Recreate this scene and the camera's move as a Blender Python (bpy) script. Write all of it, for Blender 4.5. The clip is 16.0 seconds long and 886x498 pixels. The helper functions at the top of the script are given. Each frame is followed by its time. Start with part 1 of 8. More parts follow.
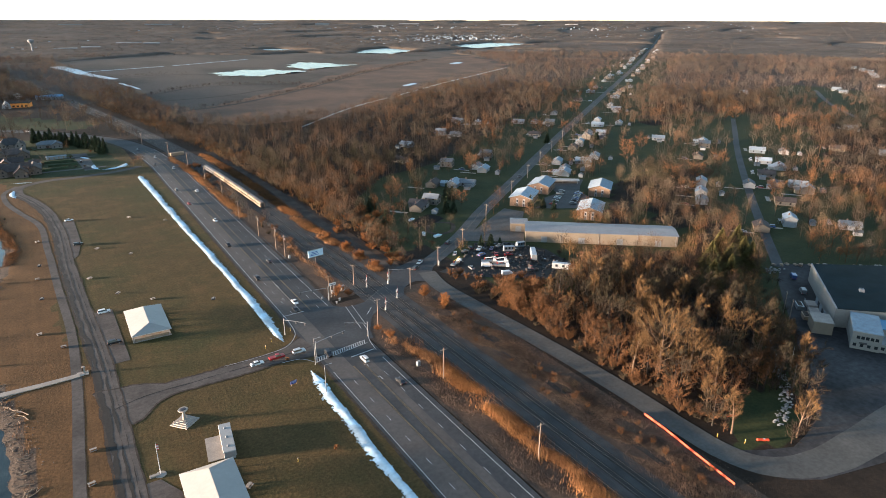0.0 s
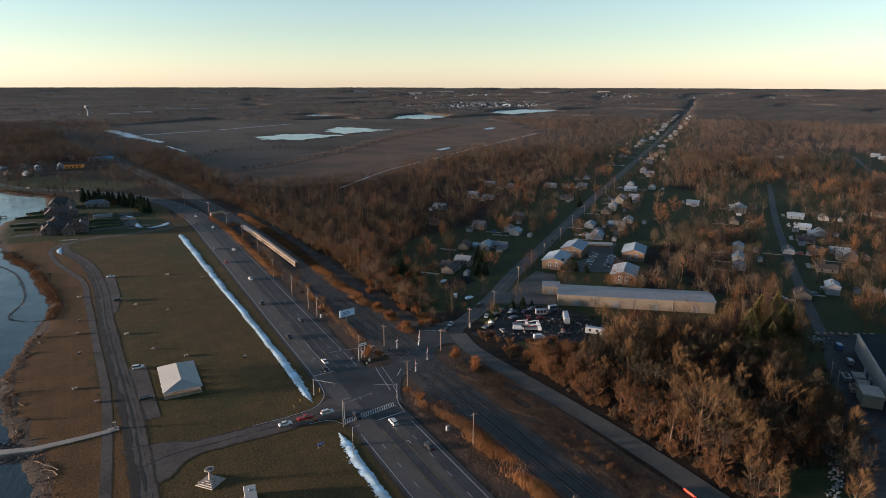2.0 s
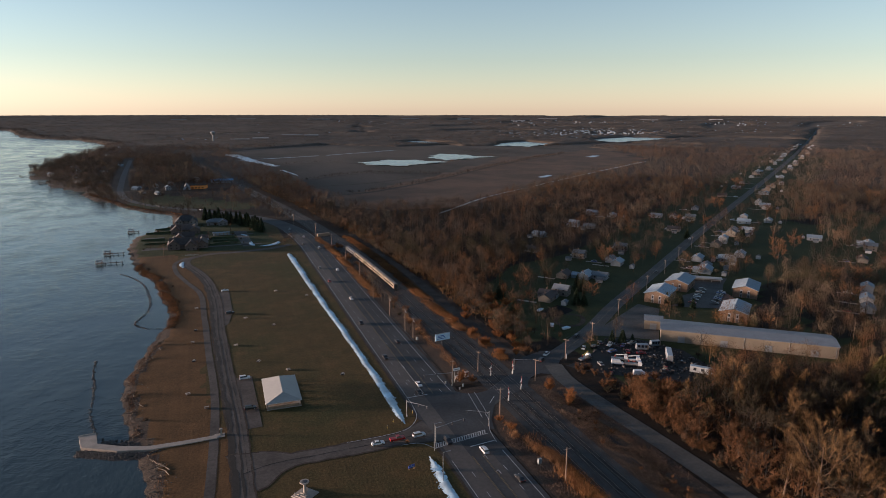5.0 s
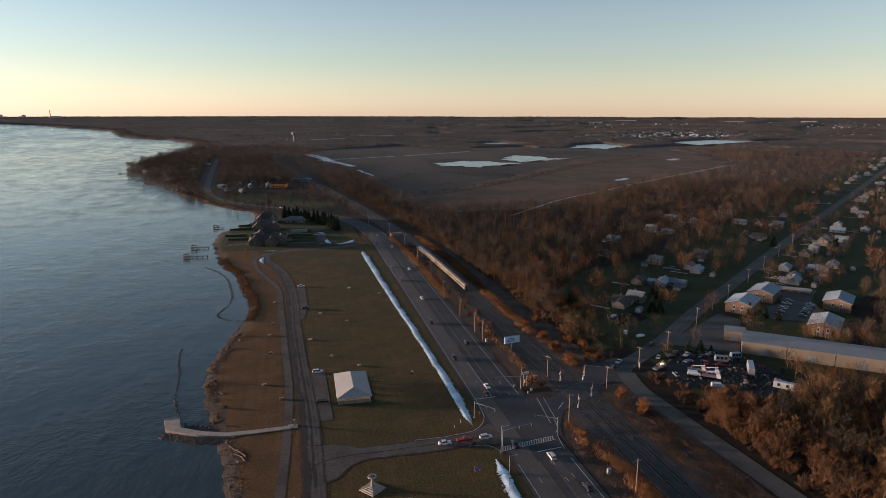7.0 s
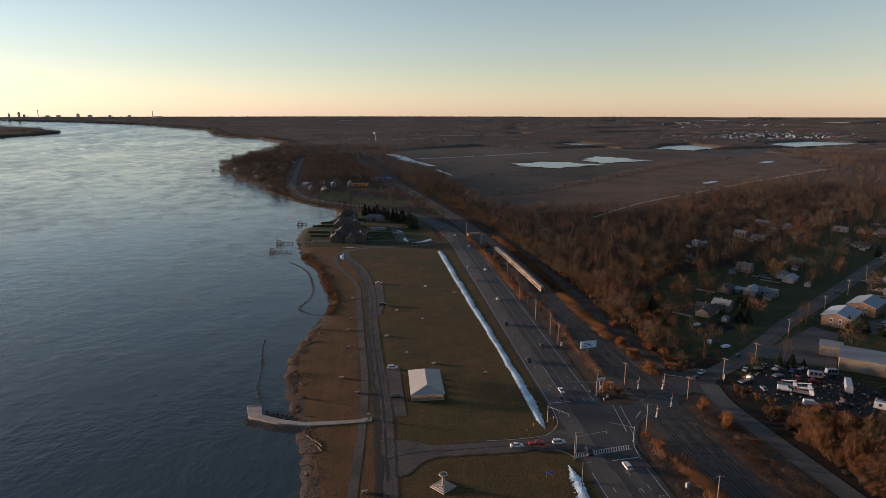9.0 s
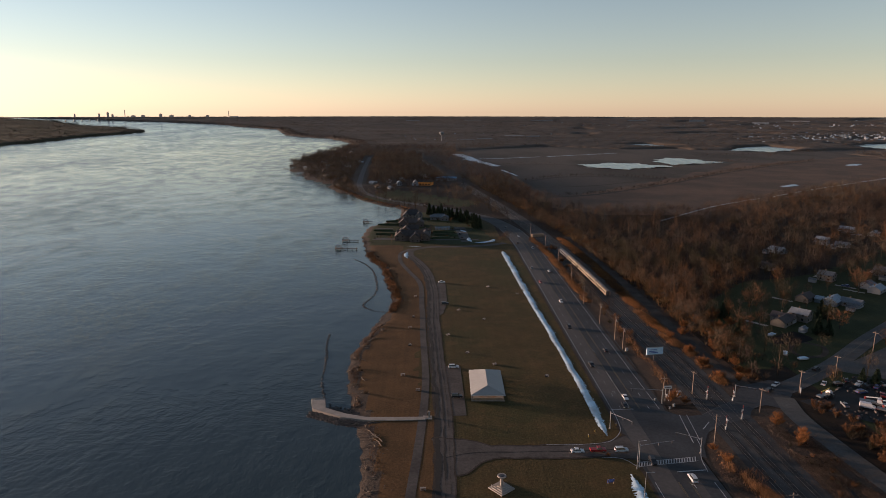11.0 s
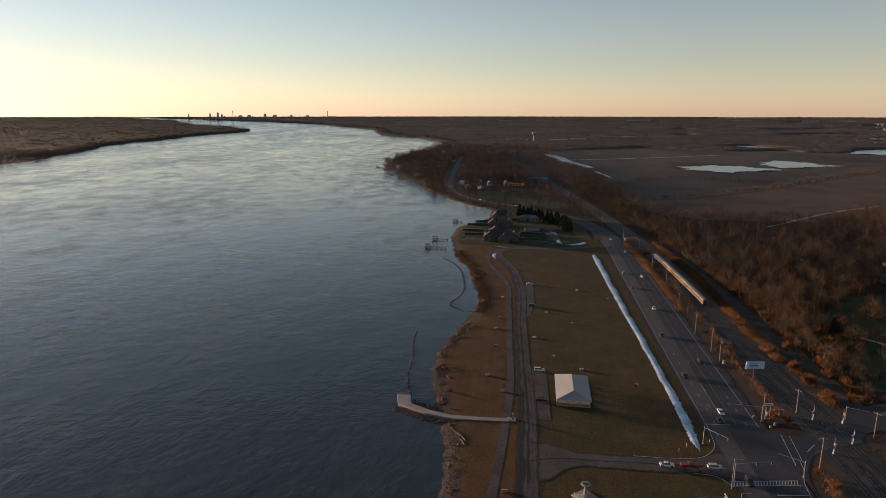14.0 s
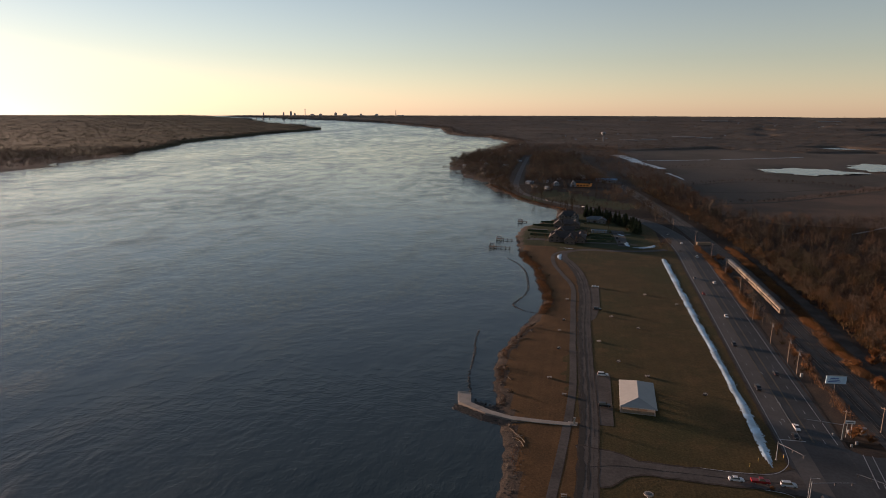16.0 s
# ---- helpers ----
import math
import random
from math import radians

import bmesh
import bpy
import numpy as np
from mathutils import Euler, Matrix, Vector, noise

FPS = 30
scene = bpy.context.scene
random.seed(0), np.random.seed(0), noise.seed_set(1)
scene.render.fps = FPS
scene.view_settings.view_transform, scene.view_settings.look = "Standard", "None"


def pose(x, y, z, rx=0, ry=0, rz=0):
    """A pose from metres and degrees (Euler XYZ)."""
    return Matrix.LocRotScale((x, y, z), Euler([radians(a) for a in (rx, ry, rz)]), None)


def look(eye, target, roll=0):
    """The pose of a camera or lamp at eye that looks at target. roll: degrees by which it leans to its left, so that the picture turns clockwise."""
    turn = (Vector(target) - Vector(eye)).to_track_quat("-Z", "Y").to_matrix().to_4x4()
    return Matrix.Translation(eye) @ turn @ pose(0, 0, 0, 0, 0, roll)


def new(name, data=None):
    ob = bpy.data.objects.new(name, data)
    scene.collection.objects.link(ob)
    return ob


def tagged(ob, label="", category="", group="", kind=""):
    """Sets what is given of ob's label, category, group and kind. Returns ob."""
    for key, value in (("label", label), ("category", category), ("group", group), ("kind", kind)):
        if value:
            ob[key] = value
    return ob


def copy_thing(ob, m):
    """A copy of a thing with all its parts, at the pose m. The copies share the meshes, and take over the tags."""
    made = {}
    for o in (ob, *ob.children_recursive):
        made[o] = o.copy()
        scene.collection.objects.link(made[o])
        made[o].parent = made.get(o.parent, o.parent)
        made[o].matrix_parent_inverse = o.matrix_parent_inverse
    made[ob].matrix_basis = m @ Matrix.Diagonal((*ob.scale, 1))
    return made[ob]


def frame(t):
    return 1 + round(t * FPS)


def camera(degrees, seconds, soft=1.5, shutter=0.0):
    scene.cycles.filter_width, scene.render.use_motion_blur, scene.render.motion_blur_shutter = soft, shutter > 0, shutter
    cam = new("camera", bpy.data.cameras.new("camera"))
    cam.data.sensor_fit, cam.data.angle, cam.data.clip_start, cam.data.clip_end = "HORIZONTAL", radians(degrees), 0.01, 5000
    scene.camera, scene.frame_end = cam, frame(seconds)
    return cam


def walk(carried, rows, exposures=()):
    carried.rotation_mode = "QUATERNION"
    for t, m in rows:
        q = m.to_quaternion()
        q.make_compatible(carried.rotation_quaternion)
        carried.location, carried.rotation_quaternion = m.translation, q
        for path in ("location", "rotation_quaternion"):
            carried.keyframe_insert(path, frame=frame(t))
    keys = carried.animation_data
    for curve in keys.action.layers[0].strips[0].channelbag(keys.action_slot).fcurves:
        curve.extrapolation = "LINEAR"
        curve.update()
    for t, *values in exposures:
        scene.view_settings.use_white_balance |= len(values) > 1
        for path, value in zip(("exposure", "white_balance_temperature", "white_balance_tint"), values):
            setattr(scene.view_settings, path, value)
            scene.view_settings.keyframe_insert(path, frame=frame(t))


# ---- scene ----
# A turn on the spot, 118 m above a shore road: seconds, yaw, pitch, roll. The main road runs along +y.
cam = camera(70.1, 16.0, 0.75)
TURN = [
    (0.0, -32.435, -20.295, 0.133),
    (0.5, -32.027, -18.901, 0.136),
    (1.0, -31.464, -17.583, 0.129),
    (1.5, -30.505, -16.228, 0.113),
    (2.0, -29.405, -14.712, 0.117),
    (2.5, -28.172, -13.358, 0.106),
    (3.0, -26.755, -12.658, 0.092),
    (3.5, -25.158, -12.267, 0.080),
    (4.0, -23.566, -12.272, 0.071),
    (6.5, -15.317, -12.256, 0.079),
    (7.0, -13.664, -12.233, 0.086),
    (7.5, -11.968, -12.221, 0.077),
    (8.0, -10.219, -12.226, 0.069),
    (8.5, -8.381, -12.223, 0.059),
    (9.0, -6.555, -12.227, 0.044),
    (11.5, 0.592, -12.230, 0.017),
    (12.0, 1.885, -12.227, -0.003),
    (12.5, 3.236, -12.209, -0.013),
    (13.0, 4.601, -12.219, -0.011),
    (13.5, 6.035, -12.221, -0.005),
    (14.0, 7.522, -12.226, 0.012),
    (14.5, 8.914, -12.231, 0.026),
    (15.0, 10.343, -12.264, 0.050),
    (15.5, 11.856, -12.274, 0.095),
    (16.0, 13.470, -12.306, 0.150),
]
walk(cam, [(t, pose(0, 0, 118, 90 + p, 0, w) @ pose(0, 0, 0, 0, 0, r)) for t, w, p, r in TURN],
     exposures=[(0, 3.20, 5200, 5), (0.5, 2.77, 5130, 5), (1, 2.45, 5060, 5), (1.5, 2.18, 5000, 6), (2, 1.98, 4980, 7), (2.5, 1.86, 5000, 9), (3, 1.79, 5020, 11), (4, 1.74, 5080, 13),
                    (6.5, 1.66, 5250, 15), (9, 1.56, 5400, 17), (12.5, 1.46, 5620, 19), (16, 1.34, 5720, 20)])

# ---- light: a low evening sun over the river, and its sky ----
SUN_AZ, SUN_EL = 68.0, 4.0      # degrees to the left of +y, and above the horizon
world = bpy.data.worlds.new("evening_sky")
scene.world = world
world.use_nodes = True
wn = world.node_tree
sky = wn.nodes.new("ShaderNodeTexSky")
sky.sky_type, sky.sun_disc = "NISHITA", False
sky.sun_elevation, sky.sun_rotation = radians(SUN_EL), radians(-SUN_AZ)
sky.air_density, sky.dust_density, sky.ozone_density = 1.0, 0.12, 1.0
thin_haze = wn.nodes.new("ShaderNodeHueSaturation")
thin_haze.inputs["Saturation"].default_value = 0.69
wn.links.new(sky.outputs[0], thin_haze.inputs["Color"])
wn.links.new(thin_haze.outputs[0], wn.nodes["Background"].inputs[0])
wn.nodes["Background"].inputs[1].default_value = 0.072
sun = new("sun", bpy.data.lights.new("sun", "SUN"))
sun.data.energy, sun.data.angle, sun.data.color = 4.8, radians(5.0), (1.0, 0.64, 0.38)
sun.matrix_world = look((-math.sin(radians(SUN_AZ)) * 300, math.cos(radians(SUN_AZ)) * 300, 300 * math.tan(radians(SUN_EL))), (0, 0, 0))


# ---- builders ----
class Shape:
    """Gathers vertices and faces for one mesh."""

    def __init__(self):
        self.v, self.f = [], []

    def add(self, verts, faces):
        k = len(self.v)
        self.v += [tuple(p) for p in verts]
        self.f += [tuple(i + k for i in q) for q in faces]
        return self

    def prism(self, poly, z0, z1, top=None):
        n, top = len(poly), top or poly
        self.add([(x, y, z0) for x, y in poly] + [(x, y, z1) for x, y in top],
                 [tuple(range(n - 1, -1, -1)), tuple(range(n, 2 * n))] + [(i, (i + 1) % n, n + (i + 1) % n, n + i) for i in range(n)])
        return self

    def box(self, x, y, z, sx, sy, sz, rz=0.0, inset=0.0):
        c, s = math.cos(radians(rz)), math.sin(radians(rz))
        def ring(a, b):
            return [(x + u * c - w * s, y + u * s + w * c) for u, w in ((-a, -b), (a, -b), (a, b), (-a, b))]
        return self.prism(ring(sx / 2, sy / 2), z, z + sz, ring(sx / 2 - inset, sy / 2 - inset))

    def cyl(self, x, y, z, r, h, n=8, r2=None):
        r2 = r if r2 is None else r2
        def ring(q):
            return [(x + q * math.cos(2 * math.pi * i / n), y + q * math.sin(2 * math.pi * i / n)) for i in range(n)]
        return self.prism(ring(r), z, z + h, ring(r2))

    def side(self, profile, y0, y1, squeeze=0.0):
        """A profile of (x, z) drawn out along y; squeeze narrows its upper points."""
        n, zs = len(profile), [p[1] for p in profile]
        lo, hi = min(zs), max(zs)
        q = [squeeze * (z - lo) / (hi - lo) for z in zs]
        self.add([(x, y0 + k, z) for (x, z), k in zip(profile, q)] + [(x, y1 - k, z) for (x, z), k in zip(profile, q)],
                 [tuple(range(n)), tuple(range(2 * n - 1, n - 1, -1))] + [(i + n, (i + 1) % n + n, (i + 1) % n, i) for i in range(n)])
        return self

    def tube(self, pts, radii, n=5):
        pts = [Vector(p) for p in pts]
        rings = []
        for i, p in enumerate(pts):
            d = (pts[min(i + 1, len(pts) - 1)] - pts[max(i - 1, 0)]).normalized()
            a = d.orthogonal().normalized()
            b = d.cross(a)
            rings += [p + radii[i] * (a * math.cos(2 * math.pi * j / n) + b * math.sin(2 * math.pi * j / n)) for j in range(n)]
        faces = [(i * n + j, i * n + (j + 1) % n, (i + 1) * n + (j + 1) % n, (i + 1) * n + j) for i in range(len(pts) - 1) for j in range(n)]
        return self.add(rings, faces + [tuple(range(n - 1, -1, -1)), tuple(range(len(rings) - n, len(rings)))])

    def slivers(self, tri):
        k = len(self.v)
        self.v += [tuple(p) for p in tri.reshape(-1, 3).tolist()]
        self.f += [(k + 3 * i, k + 3 * i + 1, k + 3 * i + 2) for i in range(len(tri))]
        return self

    def mesh(self, name, mat):
        me = bpy.data.meshes.new(name)
        me.from_pydata(self.v, [], self.f)
        me.materials.append(mat)
        return me


def tri_mesh(name, tri, mat):
    """One mesh from an array of loose triangles."""
    n = len(tri)
    me = bpy.data.meshes.new(name)
    me.vertices.add(3 * n)
    me.vertices.foreach_set("co", np.ascontiguousarray(tri, dtype=np.float32).ravel())
    me.loops.add(3 * n)
    me.loops.foreach_set("vertex_index", np.arange(3 * n, dtype=np.int32))
    me.polygons.add(n)
    me.polygons.foreach_set("loop_start", np.arange(0, 3 * n, 3, dtype=np.int32))
    me.update(calc_edges=True)
    me.materials.append(mat)
    return me


def thing(name, x=0.0, y=0.0, z=None, rz=0.0, label="", category="", group="", kind=""):
    ob = new(name)
    ob.empty_display_size = 0.5
    ob.matrix_basis = pose(x, y, land(x, y) if z is None else z, 0, 0, rz)
    return tagged(ob, label, category, group, kind)


def part(name, shape, mat, parent=None, label="", at=None):
    me = shape if isinstance(shape, bpy.types.Mesh) else shape.mesh(name, mat)
    ob = new(name, me)
    ob.parent = parent
    if at is not None:
        ob.matrix_basis = at
    return tagged(ob, label)


def bowl(r):
    """The far country rises gently, so that its skyline lies within reach."""
    return 80.0 * np.clip((np.asarray(r, dtype=float) - 1800.0) / 3000.0, 0, 1) ** 2


def curve_through(pts, step=6.0):
    """A smooth line through plan points, resampled."""
    p = np.array(pts, dtype=float)
    t = np.concatenate([[0], np.cumsum(np.linalg.norm(np.diff(p, axis=0), axis=1))])
    m = np.gradient(p, t, axis=0)
    s = np.linspace(0, t[-1], max(2, int(t[-1] / step) + 1))
    i = np.clip(np.searchsorted(t, s, side="right") - 1, 0, len(t) - 2)
    h = (t[i + 1] - t[i])[:, None]
    u = (s - t[i])[:, None] / h
    return ((2 * u**3 - 3 * u**2 + 1) * p[i] + (u**3 - 2 * u**2 + u) * h * m[i] + (-2 * u**3 + 3 * u**2) * p[i + 1] + (u**3 - u**2) * h * m[i + 1])


def off_line(line, a):
    d = np.gradient(line, axis=0)
    d /= np.linalg.norm(d, axis=1)[:, None] + 1e-9
    return line + np.stack([d[:, 1], -d[:, 0]], 1) * np.reshape(a, (-1, 1))


def ribbon(line, a, b, z, thick=0.0):
    """A strip of ground between two offsets to the right of a plan line."""
    line = np.asarray(line, dtype=float)
    p, q, n = off_line(line, a), off_line(line, b), len(line)
    zz = [float(bowl(math.hypot(*c))) + z for c in line]
    s = Shape().add([(x, y, w) for (x, y), w in zip(p, zz)] + [(x, y, w) for (x, y), w in zip(q, zz)],
                    [(i, n + i, n + i + 1, i + 1) for i in range(n - 1)])
    return s


def inside(poly, x, y):
    x, y = np.asarray(x, dtype=float), np.asarray(y, dtype=float)
    hit = np.zeros(x.shape, bool)
    for (x0, y0), (x1, y1) in zip(poly, poly[1:] + poly[:1]):
        if y0 != y1:
            hit ^= ((y0 > y) != (y1 > y)) & (x < (x1 - x0) * (y - y0) / (y1 - y0) + x0)
    return hit


def away(line, x, y):
    """Distance from points to a plan line."""
    x, y = np.asarray(x, dtype=float), np.asarray(y, dtype=float)
    best = np.full(x.shape, 1e9)
    for (x0, y0), (x1, y1) in zip(line[:-1], line[1:]):
        l2 = (x1 - x0) ** 2 + (y1 - y0) ** 2 + 1e-9
        u = np.clip(((x - x0) * (x1 - x0) + (y - y0) * (y1 - y0)) / l2, 0, 1)
        best = np.minimum(best, np.hypot(x - x0 - u * (x1 - x0), y - y0 - u * (y1 - y0)))
    return best


# ---- the plan, in metres ----
# the near bank as y, x from south to north; the far bank the same way
EAST = np.array([(-4900, -20), (100, -24.5), (175, -24.5), (196, -25.7), (206, -27.2), (220, -29.6), (232, -33), (258, -38.6), (275, -41.2), (294, -42.6), (309, -40.8), (331, -37), (353, -33), (376, -28),
                 (405, -29), (432, -35), (482, -43), (510, -56), (568, -66), (605, -72), (657, -71), (690, -52), (717, -40), (785, -43), (818, -71),
                 (862, -102), (951, -141), (1037, -179), (1104, -211), (1227, -266), (1400, -325), (1550, -335), (1837, -335), (2141, -310), (2415, -306),
                 (2740, -450), (2935, -668), (3458, -849), (3880, -1306), (3990, -1620), (4040, -1900), (4080, -2200), (4090, -2600), (4100, -4600), (4900, -4650)], dtype=float)
WEST = np.array([(-4900, -1000), (500, -1050), (979, -1106), (1488, -1225), (1992, -1436), (2376, -1478), (2786, -1463), (3131, -1411), (3230, -1450),
                 (3429, -1666), (3554, -1962), (3877, -2260), (3982, -2652), (4200, -3300), (4900, -5600)], dtype=float)


def bank(y):
    y = np.asarray(y, dtype=float)
    x = np.interp(y, EAST[:, 0], EAST[:, 1])
    return x + 0.9 * np.sin(y * 0.31) * np.clip(y / 400, 0.4, 1) + 0.45 * np.sin(y * 0.83 + 1.0) + np.clip((y - 800) / 200, 0, 1) * (9 * np.sin(y * 0.037) + 5 * np.sin(y * 0.091))


def far_bank(y):
    y = np.asarray(y, dtype=float)
    return np.interp(y, WEST[:, 0], WEST[:, 1]) + 8 * np.sin(y * 0.03) + 14 * np.sin(y * 0.011)


def on_land(x, y):
    """Metres of dry land beside the river; negative in the water."""
    return np.maximum(x - bank(y), far_bank(y) - x)


ROAD = curve_through([(81.5, -400), (81.5, 0), (81.5, 300), (82, 480), (81, 590), (74, 655), (58, 712), (34, 752), (5, 792), (-30, 828), (-66, 866), (-101, 930),
                      (-122, 1020), (-136, 1155), (-150, 1332), (-175, 1700)], 8)
STREET = curve_through([(98, 219), (122, 237), (146, 251), (186, 278), (228, 313.5), (298, 368), (386, 437.5), (700, 679), (1110, 993), (1919, 1623), (2900, 2385)], 12)
SIDE = curve_through([(147, 246), (144, 232), (144.6, 205), (146.8, 176), (148.7, 145), (149.2, 115), (148.8, 96), (149.4, 84), (152.4, 75.5), (159, 70), (170, 66.8), (186, 66), (215, 66), (262, 60)], 3)
RAILWAY = curve_through([(116, -400), (115.5, 60), (115.5, 200), (116, 264), (114, 340), (112, 430), (108.5, 520), (103, 610), (92, 720), (78, 830), (62, 940), (45, 1060), (15, 1260), (-40, 1600)], 8)
SERVICE = curve_through([(139, 249), (134.6, 262), (132.8, 290), (132.4, 343), (133.2, 418), (132.6, 470), (130.5, 540), (126.5, 600)], 8)
STREET_B = curve_through([(300, 158), (315, 170), (382, 223), (479, 297), (548, 348), (654, 423), (720, 470)], 12)
STREET_C = curve_through([(860, 395), (950, 470), (1124, 590)], 16)
PARK_ROAD = curve_through([(2, 60), (2.2, 150), (2.6, 195), (2.6, 232), (0.5, 282), (-1.6, 345), (-3.6, 428), (-8.5, 470), (-16, 500), (-22.5, 522), (-21, 540), (-8, 552), (20, 555), (45, 560), (64, 571)], 4)
PATH = curve_through([(-14, 60), (-8, 180), (-6.5, 205), (-5.3, 230), (-4.6, 257), (-6.7, 320), (-8.8, 381), (-12, 435), (-21, 467), (-29, 503), (-29, 531), (-22, 545)], 5)
ENTRY = curve_through([(3, 200), (12, 203), (28, 203.6), (45, 203.8), (60, 204.5), (72, 206)], 3)

FIELDS = [(150, 780), (200, 735), (312, 735), (490, 880), (700, 1040), (985, 1245), (1180, 1690), (1160, 1935), (590, 2055), (370, 2230), (60, 2000), (64, 1850), (125, 1270), (140, 900)]
MEADOW = [(150, 780), (200, 735), (312, 735), (490, 880), (700, 1040), (985, 1245), (1180, 1690), (1100, 1700), (720, 1490), (390, 1100), (145, 860)]
CLEARING = [(140, 268), (150, 330), (170, 380), (215, 430), (290, 455), (330, 425), (300, 385), (240, 335), (185, 292)]
BACK_LAWNS = [(345, 330), (365, 352), (470, 440), (560, 505), (600, 480), (500, 400), (420, 345), (380, 322)]
SCRAP_YARD = [(152, 243), (166, 247), (192, 268), (206, 262), (218, 240), (214, 206), (196, 205), (172, 222), (156, 236)]
FORECOURT = [(186, 275), (207, 262), (216, 256), (226, 268), (236, 282), (252, 300), (246, 313), (235, 306)]
CAR_PARK = [(262, 303), (272, 296), (286, 288), (300, 290), (312, 300), (318, 318), (330, 330), (345, 342), (335, 352), (312, 345), (300, 322), (284, 318), (276, 306)]
DEPOT = [(153.4, 82), (160, 78), (168.5, 74.2), (178, 75.5), (189.5, 78.8), (199, 86.5), (216, 98), (241, 116), (261, 132), (283, 148), (305, 160), (360, 120), (420, 60), (420, -60), (250, -60), (186, 56), (162, 62), (154, 67), (150, 74)]
RIGHT_WOOD = [(155, 84), (155, 176), (172, 186), (188, 190), (206, 200), (216, 207), (262, 204), (290, 199), (330, 224), (352, 218), (312, 186), (276, 165), (239, 132), (207, 110), (190, 101), (168, 101)]
SHRUBBY = [(154, 176), (152, 205), (151.5, 238), (156, 236), (172, 222), (200, 203), (188, 190), (172, 186)]
BACK_WOOD = [(300, 228), (330, 268), (352, 290), (372, 318), (420, 330), (440, 300), (395, 285), (352, 235), (330, 215)]
WOOD_GREEN = [(154, 82), (168, 76), (186, 82), (192, 92), (184, 100), (168, 97)]
PONDS = [[(317, 1441), (368, 1480), (431, 1510), (489, 1468), (527, 1400), (464, 1365), (400, 1330), (348, 1368)],
         [(535, 1560), (610, 1670), (660, 1642), (676, 1561), (702, 1526), (623, 1480), (555, 1455), (526, 1496)],
         [(920, 1985), (986, 1910), (1090, 1950), (1165, 2020), (1134, 2185), (1010, 2120)],
         [(1400, 2140), (1396, 1990), (1560, 2010), (1786, 2130), (1684, 2275), (1500, 2230)],
         [(640, 2290), (741, 2165), (850, 2190), (766, 2350)]]


def open_land(x, y):
    """Where the far woods give way to fields."""
    f = np.sin(x * 0.0047 + 1.9 * np.sin(y * 0.0039)) * np.sin(y * 0.0083 + 1.4 * np.sin(x * 0.0034))
    return (f > 0.55) & (np.hypot(x, y) > 2150) & (x > 0.22 * y)


def land(x, y):
    """Height of the ground."""
    d = on_land(x, y)
    z = np.interp(d, [-30, -6, 0, 4, 9], [-5, -3, -1.0, -0.25, 0])
    return float(z + bowl(math.hypot(x, y)))

# ---- materials ----
def nodes_of(name):
    m = bpy.data.materials.new(name)
    m.use_nodes = True
    t = m.node_tree
    return m, t, t.nodes["Principled BSDF"]


def maths(t, op, a, b=None, clamp=False):
    n = t.nodes.new("ShaderNodeMath")
    n.operation, n.use_clamp = op, clamp
    for k, v in enumerate((a, b)):
        if v is None:
            continue
        if isinstance(v, (int, float)):
            n.inputs[k].default_value = v
        else:
            t.links.new(v, n.inputs[k])
    return n.outputs[0]


def noise_of(t, scale, detail=4.0, rough=0.6, coords=None, stretch=None):
    if coords is None:
        coords = t.nodes.new("ShaderNodeTexCoord").outputs["Object"]
    if stretch:
        mp = t.nodes.new("ShaderNodeMapping")
        mp.inputs["Scale"].default_value = stretch
        t.links.new(coords, mp.inputs[0])
        coords = mp.outputs[0]
    n = t.nodes.new("ShaderNodeTexNoise")
    n.inputs["Scale"].default_value, n.inputs["Detail"].default_value, n.inputs["Roughness"].default_value = scale, detail, rough
    t.links.new(coords, n.inputs["Vector"])
    return n.outputs[0]


def spread(t, value, lo, hi, a=0.3, b=0.7):
    n = t.nodes.new("ShaderNodeMapRange")
    for k, v in ((1, a), (2, b), (3, lo), (4, hi)):
        n.inputs[k].default_value = v
    t.links.new(value, n.inputs[0])
    return n.outputs[0]


def mixed(t, fac, a, b):
    n = t.nodes.new("ShaderNodeMix")
    n.data_type = "RGBA"
    for k, v in ((0, fac), (6, a), (7, b)):
        if isinstance(v, (int, float)):
            n.inputs[k].default_value = v
        elif isinstance(v, tuple):
            n.inputs[k].default_value = (*v, 1)
        else:
            t.links.new(v, n.inputs[k])
    return n.outputs[2]


def scaled(t, colour, by):
    n = t.nodes.new("ShaderNodeVectorMath")
    n.operation = "SCALE"
    if isinstance(colour, tuple):
        n.inputs[0].default_value = colour
    else:
        t.links.new(colour, n.inputs[0])
    t.links.new(by, n.inputs["Scale"])
    return n.outputs[0]


def bumped(t, bsdf, height, strength, distance):
    n = t.nodes.new("ShaderNodeBump")
    n.inputs["Strength"].default_value, n.inputs["Distance"].default_value = strength, distance
    t.links.new(height, n.inputs["Height"])
    t.links.new(n.outputs[0], bsdf.inputs["Normal"])


